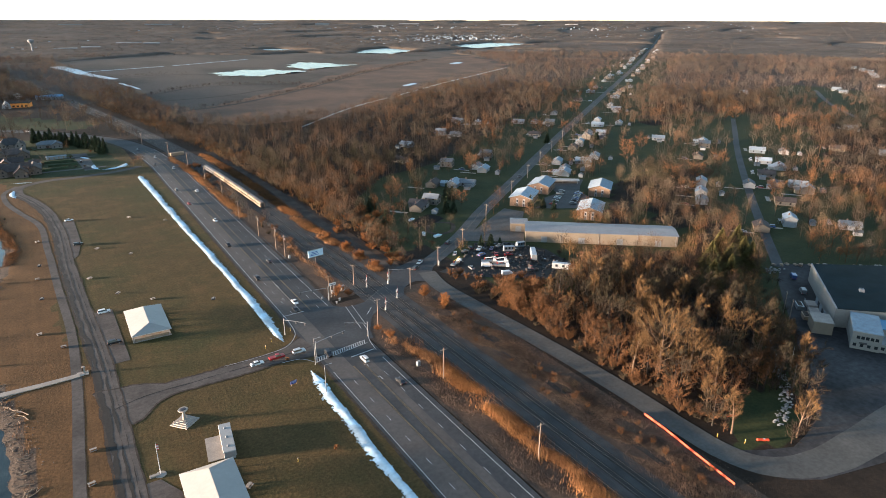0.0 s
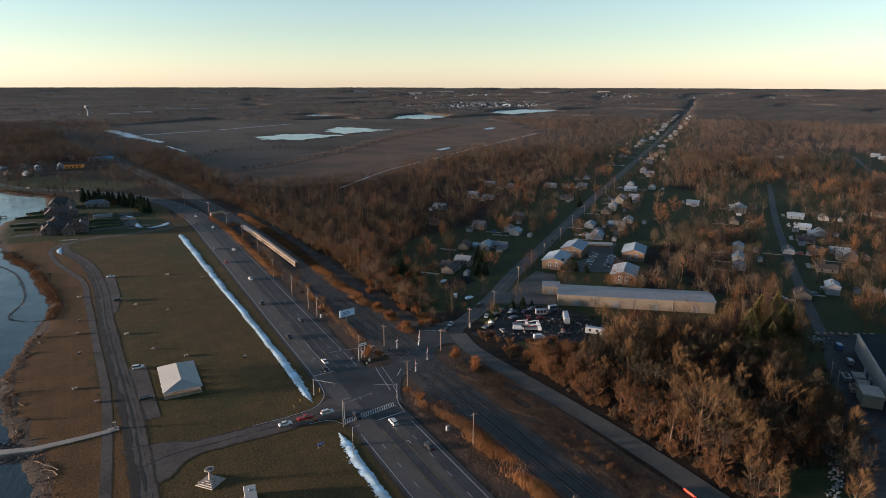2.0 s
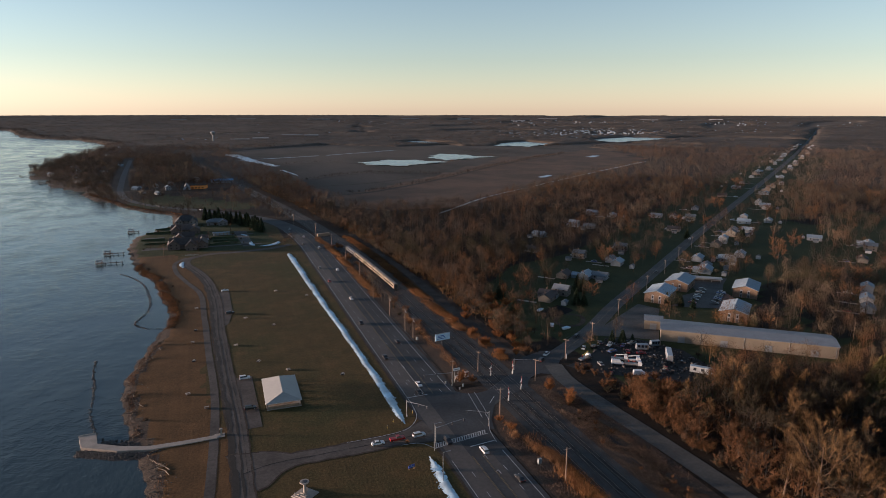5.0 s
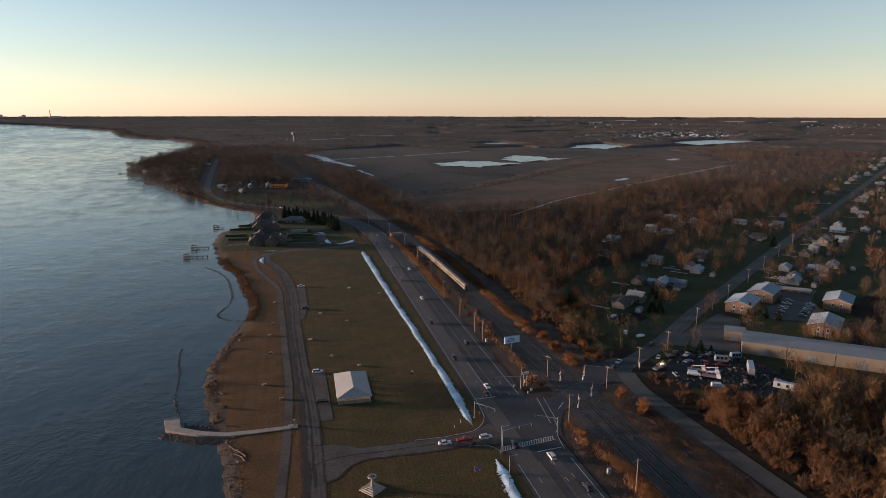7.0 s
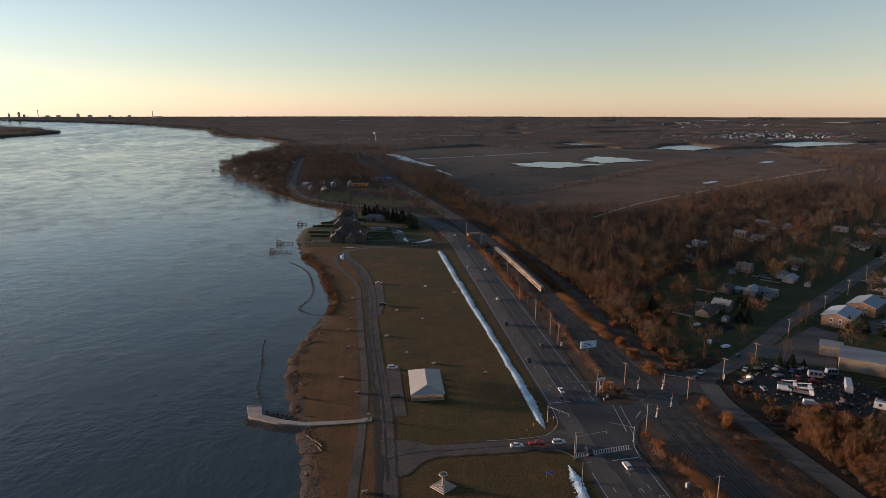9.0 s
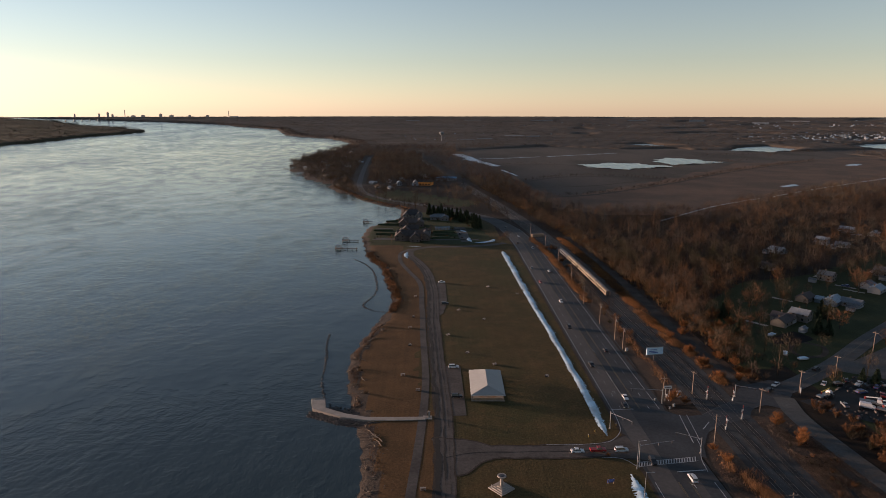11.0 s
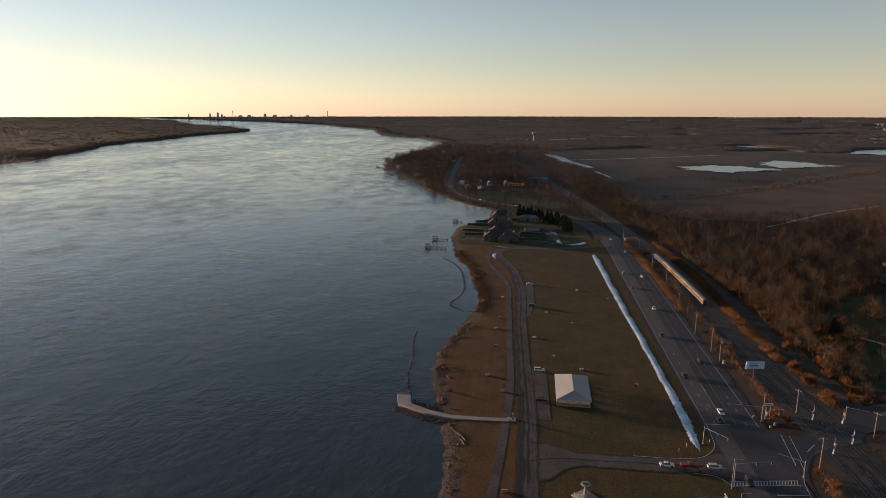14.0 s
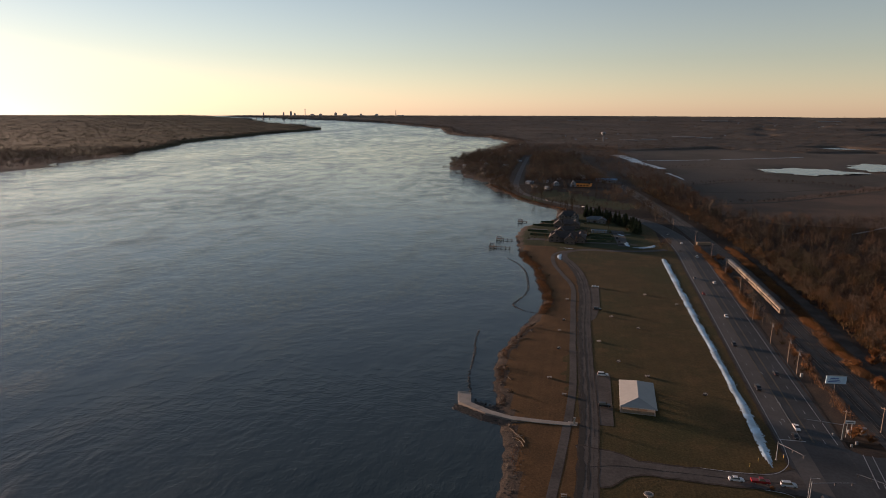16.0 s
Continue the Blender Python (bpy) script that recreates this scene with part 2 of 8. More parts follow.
def material(name, rgb, rough=0.85, metal=0.0, vary=0.2, scale=0.6, fine=6.0, bump=0.15, island=0.0, each=0.0, other=None, spec=0.4):
    """A surface with stains at one scale, grain at another, and relief. island and each vary the tone from piece to piece."""
    m, t, b = nodes_of(name)
    big, small = noise_of(t, scale), noise_of(t, fine, 3.0)
    tone = maths(t, "MULTIPLY", spread(t, big, 1 - vary, 1 + vary), spread(t, small, 1 - vary * 0.7, 1 + vary * 0.7))
    if island:
        tone = maths(t, "MULTIPLY", tone, spread(t, t.nodes.new("ShaderNodeNewGeometry").outputs["Random Per Island"], 1 - island, 1 + island, 0, 1))
    if each:
        tone = maths(t, "MULTIPLY", tone, spread(t, t.nodes.new("ShaderNodeObjectInfo").outputs["Random"], 1 - each, 1 + each, 0, 1))
    base = mixed(t, spread(t, noise_of(t, scale * 0.37, 3.0), 0, 1, 0.4, 0.6), rgb, other) if other else rgb
    t.links.new(scaled(t, base, tone), b.inputs["Base Color"])
    b.inputs["Roughness"].default_value, b.inputs["Metallic"].default_value = rough, metal
    b.inputs["Specular IOR Level"].default_value = spec
    if bump:
        bumped(t, b, small, bump, 0.05)
    return m


ASPHALT = material("asphalt", (0.038, 0.039, 0.041), 0.75, vary=0.28, scale=0.06, fine=0.8, bump=0.1, spec=0.2)
OLD_ASPHALT = material("old_asphalt", (0.066, 0.064, 0.061), 0.85, vary=0.3, scale=0.08, fine=0.9, bump=0.15, spec=0.2)
NEW_ASPHALT = material("fresh_black_asphalt", (0.009, 0.009, 0.010), 0.95, vary=0.25, scale=0.2, fine=1.5, spec=0.1)
WET_ASPHALT = material("dark_asphalt", (0.011, 0.011, 0.011), 0.7, vary=0.4, scale=0.15, fine=1.4, spec=0.2)
DIRT = material("dirt", (0.036, 0.028, 0.022), 0.95, vary=0.45, scale=0.2, fine=1.5, bump=0.4, spec=0.2)
SIDE_ASPHALT = material("bleached_asphalt", (0.074, 0.073, 0.068), 0.88, vary=0.22, scale=0.07, fine=0.8, bump=0.12, other=(0.058, 0.058, 0.055), spec=0.2)
TRACK_DIRT = material("packed_dirt", (0.062, 0.051, 0.042), 0.95, vary=0.35, scale=0.12, fine=1.2, bump=0.3, other=(0.046, 0.038, 0.032), spec=0.15)
BALLAST = material("ballast", (0.044, 0.043, 0.042), 0.95, vary=0.35, scale=0.12, fine=2.5, bump=0.5, spec=0.2)
CONCRETE = material("concrete", (0.24, 0.21, 0.18), 0.85, vary=0.18, scale=0.3, fine=3.0)
STEEL = material("rail_steel", (0.20, 0.16, 0.13), 0.45, 0.8, vary=0.2, scale=0.3)
YARD_ASPHALT = material("stained_asphalt", (0.026, 0.026, 0.028), 0.8, vary=0.5, scale=0.05, fine=0.5, other=(0.034, 0.033, 0.033), spec=0.15)
PARK_ASPHALT = material("park_asphalt", (0.066, 0.057, 0.051), 0.88, vary=0.3, scale=0.1, fine=0.9, bump=0.15, spec=0.2)
SLEEPER = material("sleeper_wood", (0.045, 0.038, 0.032), 0.95, vary=0.3, island=0.35)
WHITE_LINE = material("white_road_paint", (0.30, 0.30, 0.30), 0.7, vary=0.3, scale=0.5, fine=4.0, bump=0)
YELLOW_LINE = material("yellow_road_paint", (0.125, 0.092, 0.045), 0.7, vary=0.3, scale=0.5, fine=4.0, bump=0)
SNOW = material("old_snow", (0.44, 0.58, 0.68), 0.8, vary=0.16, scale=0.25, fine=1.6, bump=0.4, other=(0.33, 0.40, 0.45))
WHITE_METAL = material("white_metal_roof", (0.25, 0.245, 0.235), 0.45, vary=0.06, scale=0.2, fine=1.0, bump=0.03)
GREY_METAL = material("grey_metal_roof", (0.168, 0.180, 0.196), 0.55, 0.2, vary=0.10, scale=0.2, fine=1.2, bump=0.05)
SHINGLE_GREY = material("grey_shingles", (0.095, 0.110, 0.128), 0.9, vary=0.2, scale=0.5, fine=3.0, each=0.35)
SHINGLE_BROWN = material("brown_shingles", (0.050, 0.041, 0.039), 0.9, vary=0.25, scale=0.5, fine=3.0, each=0.3)
SHINGLE_PALE = material("pale_shingles", (0.182, 0.226, 0.270), 0.85, vary=0.15, scale=0.5, fine=3.0, each=0.2)
SIDING_WHITE = material("white_siding", (0.186, 0.194, 0.207), 0.7, vary=0.08, each=0.12)
SIDING_BEIGE = material("beige_siding", (0.133, 0.117, 0.098), 0.75, vary=0.10, each=0.15)
SIDING_BLUE = material("blue_grey_siding", (0.109, 0.133, 0.156), 0.75, vary=0.10, each=0.15)
BRICK = material("brown_brick", (0.126, 0.083, 0.056), 0.9, vary=0.2, scale=0.8, fine=5.0)
DARK_STONE = material("dark_house_stone", (0.104, 0.082, 0.070), 0.9, vary=0.25)
TAN_WALL = material("tan_wall", (0.168, 0.139, 0.105), 0.8, vary=0.12, scale=0.2)
PALE_PANEL = material("pale_wall_panel", (0.185, 0.178, 0.165), 0.7, vary=0.10, scale=0.15, fine=1.5, bump=0.05)
BLUE_ROOF = material("blue_roof", (0.05, 0.16, 0.30), 0.5, vary=0.1)
DARK_ROOF = material("dark_membrane_roof", (0.012, 0.020, 0.024), 0.9, vary=0.25, scale=0.1, spec=0.05)
ORANGE_WALL = material("orange_wall", (0.75, 0.28, 0.05), 0.7, vary=0.12)
WOOD = material("weathered_wood", (0.22, 0.16, 0.11), 0.9, vary=0.25, scale=0.8)
POLE_WOOD = material("pole_wood", (0.17, 0.13, 0.10), 0.9, vary=0.2, scale=0.5)
GALV = material("galvanised_steel", (0.26, 0.27, 0.28), 0.45, 0.6, vary=0.1)
DARK_METAL = material("dark_metal", (0.05, 0.05, 0.055), 0.5, 0.4, vary=0.15)
STONE = material("shore_stone", (0.060, 0.050, 0.043), 0.9, vary=0.2, scale=0.8, fine=4.0, island=0.45)
DARK_ROCK = material("wet_rock", (0.035, 0.030, 0.026), 0.7, vary=0.3, island=0.4)
PALE_ROCK = material("pale_rubble", (0.17, 0.165, 0.16), 0.9, vary=0.2, island=0.3)
DRIFTWOOD = material("driftwood", (0.16, 0.125, 0.09), 0.9, vary=0.2, scale=1.0)
SILVER = material("stainless_coach", (0.150, 0.120, 0.088), 0.5, 0.5, vary=0.12, scale=0.3, fine=2.0)
TYRE = material("tyre_rubber", (0.02, 0.02, 0.02), 0.9, vary=0.2)
ORANGE_MESH = material("orange_barrier", (0.50, 0.055, 0.016), 0.7, vary=0.15)
YELLOW_PAINT = material("yellow_paint", (0.40, 0.28, 0.04), 0.6, vary=0.1)
SIGN_BLUE = material("blue_sign", (0.03, 0.06, 0.26), 0.5, vary=0.1)
SIGN_PALE = material("pale_blue_board", (0.42, 0.55, 0.66), 0.5, vary=0.1)
SIGN_WHITE = material("white_sign", (0.50, 0.50, 0.50), 0.5, vary=0.05)
RED_PAINT = material("red_paint", (0.22, 0.025, 0.022), 0.5, vary=0.1)
GREEN_SIGN = material("green_sign", (0.03, 0.20, 0.10), 0.5, vary=0.1)

BARK = material("bark", (0.027, 0.022, 0.018), 0.95, vary=0.25, scale=0.3, fine=2.0, each=0.25)
TWIG = material("brown_twigs", (0.036, 0.031, 0.017), 0.95, vary=0.42, scale=0.13, fine=0.5, bump=0, island=0.3, each=0.25, other=(0.041, 0.029, 0.023), spec=0.1)
TWIG_RED = material("russet_twigs", (0.095, 0.045, 0.016), 0.95, vary=0.42, scale=0.13, fine=0.5, bump=0, island=0.3, each=0.2, other=(0.068, 0.041, 0.024), spec=0.15)
PALE_BARK = material("pale_bark", (0.086, 0.057, 0.036), 0.95, vary=0.2, scale=0.3, fine=2.0)
PALE_TWIG = material("pale_twigs", (0.091, 0.055, 0.023), 0.95, vary=0.42, scale=0.13, fine=0.5, bump=0, island=0.3, spec=0.15)
TWIG_ORANGE = material("bright_russet_twigs", (0.150, 0.066, 0.022), 0.95, vary=0.3, scale=0.1, fine=0.6, bump=0, island=0.15, each=0.2, spec=0.12)
NEEDLE = material("dark_needles", (0.030, 0.042, 0.022), 0.9, vary=0.3, scale=0.2, bump=0, island=0.4, spec=0.2)
PINE = material("olive_needles", (0.068, 0.061, 0.019), 0.9, vary=0.3, scale=0.2, bump=0, island=0.4, spec=0.2)
REED = material("dry_reeds", (0.155, 0.077, 0.029), 0.95, vary=0.3, scale=0.07, fine=0.4, bump=0, island=0.35, spec=0.15, other=(0.123, 0.068, 0.033))
WOODS = material("bare_woods", (0.038, 0.031, 0.022), 0.95, vary=0.55, scale=0.018, fine=0.11, bump=0, island=0.14, spec=0.12, other=(0.049, 0.035, 0.026))

WOODS_RUST = material("russet_woods", (0.074, 0.040, 0.019), 0.95, vary=0.55, scale=0.018, fine=0.11, bump=0, island=0.14, spec=0.12, other=(0.058, 0.036, 0.022))
WOODS_TAN = material("tan_woods", (0.088, 0.066, 0.041), 0.95, vary=0.45, scale=0.05, fine=0.2, bump=0, island=0.14, spec=0.12, other=(0.060, 0.046, 0.034))
WOODS_GREY = material("grey_woods", (0.070, 0.055, 0.038), 0.95, vary=0.55, scale=0.018, fine=0.11, bump=0, island=0.14, spec=0.12, other=(0.052, 0.044, 0.033))

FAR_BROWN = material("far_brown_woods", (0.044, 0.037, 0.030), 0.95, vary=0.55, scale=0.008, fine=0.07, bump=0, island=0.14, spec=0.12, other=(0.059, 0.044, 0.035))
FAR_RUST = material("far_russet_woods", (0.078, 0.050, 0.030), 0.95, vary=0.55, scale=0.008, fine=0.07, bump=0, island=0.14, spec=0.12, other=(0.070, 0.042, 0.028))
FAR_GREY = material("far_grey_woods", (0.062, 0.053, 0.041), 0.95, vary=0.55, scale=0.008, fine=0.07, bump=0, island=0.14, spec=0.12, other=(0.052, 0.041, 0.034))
ISLE_WOODS = material("olive_brown_isle_woods", (0.044, 0.042, 0.024), 0.95, vary=0.5, scale=0.008, fine=0.07, bump=0, island=0.14, spec=0.12, other=(0.056, 0.050, 0.030))
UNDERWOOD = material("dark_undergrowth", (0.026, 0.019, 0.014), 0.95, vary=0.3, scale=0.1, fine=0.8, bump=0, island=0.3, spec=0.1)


def water_material(name, deep, streak):
    m, t, b = nodes_of(name)
    pos = t.nodes.new("ShaderNodeNewGeometry").outputs["Position"]
    b.inputs["Base Color"].default_value = (*deep, 1)
    b.inputs["IOR"].default_value = 1.33
    wide, patch = noise_of(t, 0.005, 4.0, 0.6, pos, (1.0, 0.45, 1.0)), noise_of(t, 0.035, 6.0, 0.7, pos, (1.0, 0.6, 1.0))
    both = maths(t, "ADD", maths(t, "MULTIPLY", wide, 0.42), maths(t, "MULTIPLY", patch, 0.58))
    t.links.new(spread(t, both, 0.07, 0.07 + streak, 0.41, 0.61), b.inputs["Roughness"])
    swell, ripple = noise_of(t, 0.10, 4.0, 0.65, pos), noise_of(t, 0.5, 4.0, 0.65, pos, (1.0, 0.6, 1.0))
    h = maths(t, "ADD", maths(t, "MULTIPLY", swell, spread(t, both, 0.3, 0.9, 0.4, 0.6)), maths(t, "MULTIPLY", ripple, spread(t, both, 0.12, 0.40, 0.4, 0.6)))
    bumped(t, b, h, 0.42, 1.0)
    return m


RIVER = water_material("river_water", (0.023, 0.034, 0.036), 0.19)
POND = material("thin_ice", (0.150, 0.205, 0.235), 0.22, vary=0.15, scale=0.01, fine=0.08, bump=0)


def ground_material():
    m, t, b = nodes_of("ground_cover")
    pos = t.nodes.new("ShaderNodeNewGeometry").outputs["Position"]
    def zone(key):
        n = t.nodes.new("ShaderNodeAttribute")
        n.attribute_name = key
        return n.outputs["Fac"]
    broad, mid, fine = noise_of(t, 0.012, 5.0, 0.6, pos), noise_of(t, 0.09, 5.0, 0.65, pos), noise_of(t, 1.1, 4.0, 0.7, pos)
    rows = noise_of(t, 0.5, 2.0, 0.5, pos, (1.0, 0.03, 1.0))
    patch = noise_of(t, 0.028, 4.0, 0.7, pos)
    # litter nearly black: shade in the gaps between trees is in its colour
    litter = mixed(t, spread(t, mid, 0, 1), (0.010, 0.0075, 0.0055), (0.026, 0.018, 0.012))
    turf = mixed(t, spread(t, mid, 0, 1, 0.35, 0.65), (0.074, 0.046, 0.016), (0.032, 0.028, 0.009))
    turf = mixed(t, spread(t, patch, 0, 0.75, 0.42, 0.62), turf, (0.045, 0.031, 0.011))
    turf = mixed(t, spread(t, broad, 0, 0.8, 0.46, 0.60), turf, (0.026, 0.031, 0.009))
    turf = mixed(t, spread(t, noise_of(t, 0.05, 5.0, 0.75, pos), 0, 0.7, 0.52, 0.66), turf, (0.086, 0.050, 0.019))
    turf = mixed(t, spread(t, fine, 0, 0.45), turf, (0.077, 0.055, 0.022))
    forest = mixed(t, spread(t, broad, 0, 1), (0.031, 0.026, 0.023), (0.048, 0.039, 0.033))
    yard = mixed(t, spread(t, mid, 0, 1), (0.020, 0.028, 0.010), (0.036, 0.039, 0.014))
    # tilled tones are lifted to include the haze over the fields
    tilled = mixed(t, spread(t, noise_of(t, 0.006, 3.0, 0.5, pos, (1.0, 0.45, 1.0)), 0, 1, 0.42, 0.56), (0.038, 0.034, 0.029), (0.064, 0.054, 0.046))
    hay = mixed(t, spread(t, broad, 0, 1, 0.4, 0.6), (0.110, 0.070, 0.048), (0.066, 0.048, 0.036))
    shore = mixed(t, spread(t, mid, 0, 1), (0.098, 0.052, 0.020), (0.065, 0.036, 0.014))
    # far openings kept pale as well, standing in for haze
    clear = mixed(t, spread(t, broad, 0, 1, 0.4, 0.6), (0.082, 0.068, 0.056), (0.056, 0.048, 0.041))
    verge = mixed(t, spread(t, mid, 0, 1, 0.35, 0.65), (0.074, 0.050, 0.034), (0.044, 0.032, 0.024))
    mud = mixed(t, spread(t, fine, 0, 1), (0.030, 0.024, 0.020), (0.065, 0.050, 0.038))
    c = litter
    for key, col in (("forest", forest), ("clear", clear), ("yard", yard), ("tilled", tilled), ("hay", hay), ("turf", turf), ("verge", verge), ("shore", shore), ("mud", mud)):
        f = maths(t, "ADD", zone(key), maths(t, "MULTIPLY", maths(t, "SUBTRACT", mid, 0.5), 0.6))
        c = mixed(t, spread(t, f, 0, 1, 0.38, 0.62), c, col)
    tone = maths(t, "MULTIPLY", spread(t, fine, 0.68, 1.32), spread(t, rows, 0.93, 1.07))
    t.links.new(scaled(t, c, tone), b.inputs["Base Color"])
    b.inputs["Roughness"].default_value = 0.95
    b.inputs["Specular IOR Level"].default_value = 0.15
    bumped(t, b, fine, 0.5, 0.25)
    return m


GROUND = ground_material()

# ---- the large structure ----
def growing(lo, fine_lo, fine_hi, hi, step, rate):
    mid = list(np.arange(fine_lo, fine_hi + step * 0.5, step))
    s, v = step, mid[-1]
    while v < hi:
        s = min(s * rate, 110)
        v += s
        mid.append(v)
    s, v, low = step, mid[0], []
    while v > lo:
        s = min(s * rate, 110)
        v -= s
        low.append(v)
    return np.array(low[::-1] + mid)


def sheet(name, xs, ys, z):
    nx, ny = len(xs), len(ys)
    X, Y = np.meshgrid(xs, ys)
    co = np.stack([X, Y, z(X, Y)], -1).reshape(-1, 3).astype(np.float32)
    i = (np.arange(ny - 1)[:, None] * nx + np.arange(nx - 1)[None, :]).ravel()
    q = np.stack([i, i + 1, i + nx + 1, i + nx], 1).astype(np.int32)
    me = bpy.data.meshes.new(name)
    me.vertices.add(len(co))
    me.vertices.foreach_set("co", co.ravel())
    me.loops.add(q.size)
    me.loops.foreach_set("vertex_index", q.ravel())
    me.polygons.add(len(q))
    me.polygons.foreach_set("loop_start", np.arange(0, q.size, 4, dtype=np.int32))
    me.polygons.foreach_set("use_smooth", np.ones(len(q), dtype=bool))
    me.update(calc_edges=True)
    return me, X.ravel(), Y.ravel()


def terrain(X, Y):
    d = on_land(X, Y)
    z = np.interp(d, [-30, -6, 0, 4, 9], [-5, -3, -1.0, -0.25, 0])
    for p in PONDS:
        z = np.where(inside(p, X, Y), z - 2.0, z)
    return z + bowl(np.hypot(X, Y))


gx = growing(-4900, -95, 165, 4900, 2.6, 1.07)
gy = growing(-4900, 70, 640, 4900, 4.0, 1.06)
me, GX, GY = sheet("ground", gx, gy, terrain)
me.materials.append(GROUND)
dl = on_land(GX, GY)
near_street = np.minimum(np.minimum(away(STREET[::6], GX, GY), away(STREET_B[::6], GX, GY)), away(STREET_C[::4], GX, GY))
park_side = (GX < 71) & (GY < 556)
lawns = inside([(-72, 692), (-66, 640), (-70, 600), (-62, 566), (40, 562), (54, 590), (44, 660), (22, 748), (-40, 748)], GX, GY)
zones = {
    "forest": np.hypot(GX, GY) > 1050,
    "clear": open_land(GX, GY),
    "turf": (park_side | ((GX < 62) & (GY >= 556) & (GY < 720)) | ((GX < 71) & (GX > 50) & (GY < 600))) & ~lawns,
    "yard": lawns | ((near_street < 75) & (GX > 165) & ~inside(RIGHT_WOOD, GX, GY) & ~inside(BACK_WOOD, GX, GY)) | inside(CLEARING, GX, GY) | inside(BACK_LAWNS, GX, GY) | inside(WOOD_GREEN, GX, GY) | inside([(284, 166), (296, 157), (270, 138), (246, 120), (219, 100), (196, 86), (190, 100), (239, 130)], GX, GY) | inside([(-120, 870), (40, 800), (60, 840), (-60, 980)], GX, GY),
    "tilled": inside(FIELDS, GX, GY),
    "hay": inside(MEADOW, GX, GY),
    "shore": (dl < 33) & (dl > 4) & (GY < 560) & (GX < 0) & (GX > -120),
    "verge": ((GX > 94) & (GX < 143) & (GY < 238)) | ((GX > 92) & (GX < 106) & (GY >= 240) & (GY < 600)) | ((GX > 124) & (GX < 141) & (GY >= 250) & (GY < 420)),
    "mud": (dl < 6) & (GX > -400) & (GY < 1000),
}
for key, mask in zones.items():
    at = me.attributes.new(key, "FLOAT", "POINT")
    at.data.foreach_set("value", mask.astype(np.float32))
tagged(new("ground", me), "brown winter ground with dry turf, fields and shade-darkened leaf litter", "ground", kind="structure")

wx, wy = np.linspace(-4900, 60, 70), np.concatenate([np.linspace(-4900, 0, 20)[:-1], np.linspace(0, 4900, 80)])
me, _, _ = sheet("river", wx, wy, lambda X, Y: bowl(np.hypot(X, Y)) - 1.0)
me.materials.append(RIVER)
tagged(new("river", me), "wide calm river with wind-ruffled dark water", "river", kind="structure")


def slab(name, poly, z, mat, label, category, thick=0.0):
    zz = float(bowl(math.hypot(*poly[0])))
    ob = new(name, Shape().prism([(x, y) for x, y in poly], zz + z - max(thick, 0.02), zz + z).mesh(name, mat))
    return tagged(ob, label, category, kind="structure")


def laid(name, shape, mat, label, category="road"):
    return tagged(new(name, shape.mesh(name, mat)), label, category, kind="structure")


for p in PONDS:
    q = curve_through(p + [p[0]], 7)[:-1]
    mid_ = q.mean(0)
    th = np.arctan2(*(q - mid_).T)
    q = mid_ + (q - mid_) * (0.93 + 0.10 * np.sin(th * 7 + p[0][0]) + 0.07 * np.sin(th * 17 + p[0][1]) + 0.05 * np.sin(th * 31))[:, None]
    z = min(float(bowl(math.hypot(*c))) for c in p)
    s = Shape().add([(x, y, float(bowl(math.hypot(x, y))) + 0.35) for x, y in q], [tuple(range(len(q)))])
    laid("pond", s, POND, "shallow pond with thin pale ice in a field", "pond")

def ragged(line, a, b, seed, wob=0.35, z=0.062):
    """A strip with uneven edges."""
    rng = np.random.default_rng(seed)
    fine = curve_through(line, 0.9)
    n = len(fine)
    e = [np.convolve(rng.normal(0, 1, n + 12), np.ones(7) / 7, "same")[6:n + 6] * wob for _ in range(2)]
    return ribbon(fine, a + e[0], b + e[1], z)


laid("main_road", ribbon(ROAD, np.interp(ROAD[:, 1], [600, 760, 900], [-11.2, -8.5, -4.6]), np.interp(ROAD[:, 1], [230, 290, 520, 640, 900], [11.2, 13.4, 11.5, 9.5, 4.6]), 0.06), ASPHALT, "wide grey asphalt highway with five lanes")
LANE_WARM = material("worn_lane", (0.056, 0.050, 0.046), 0.8, vary=0.25, scale=0.05, fine=0.7, bump=0.08)
laid("worn_lanes", ribbon(ROAD[ROAD[:, 1] < 620], -9.8, -2.7, 0.068), LANE_WARM, "browner worn asphalt of the near lanes", "lane")
laid("worn_lanes", ribbon(ROAD[(ROAD[:, 1] < 190)], 1.9, 5.0, 0.067), LANE_WARM, "browner worn asphalt of the inner lane", "lane")
laid("street", ribbon(STREET, -4.6, 4.6, 0.075), OLD_ASPHALT, "straight grey asphalt street between houses")
laid("side_road", ribbon(SIDE, -4.2, np.interp(SIDE[:, 0], [152, 175, 220], [4.2, 6.5, 9.0]), 0.09), SIDE_ASPHALT, "grey asphalt service road beside the woods")
laid("back_street", ribbon(STREET_B, -2.7, 2.7, 0.06), ASPHALT, "asphalt street of small houses")
laid("outer_street", ribbon(STREET_C, -3.2, 3.2, 0.10), OLD_ASPHALT, "asphalt street among bare trees")
laid("track_road", ragged(SERVICE, -3.2, 3.4, 58, 0.6, 0.05), TRACK_DIRT, "narrow worn lane beside the railway")
laid("park_road", ribbon(PARK_ROAD, -2.7, 3.9, 0.05), PARK_ASPHALT, "cracked grey asphalt park drive")
laid("park_path", ribbon(PATH, -1.6, 1.6, 0.04), PARK_ASPHALT, "grey asphalt footpath along the shore")
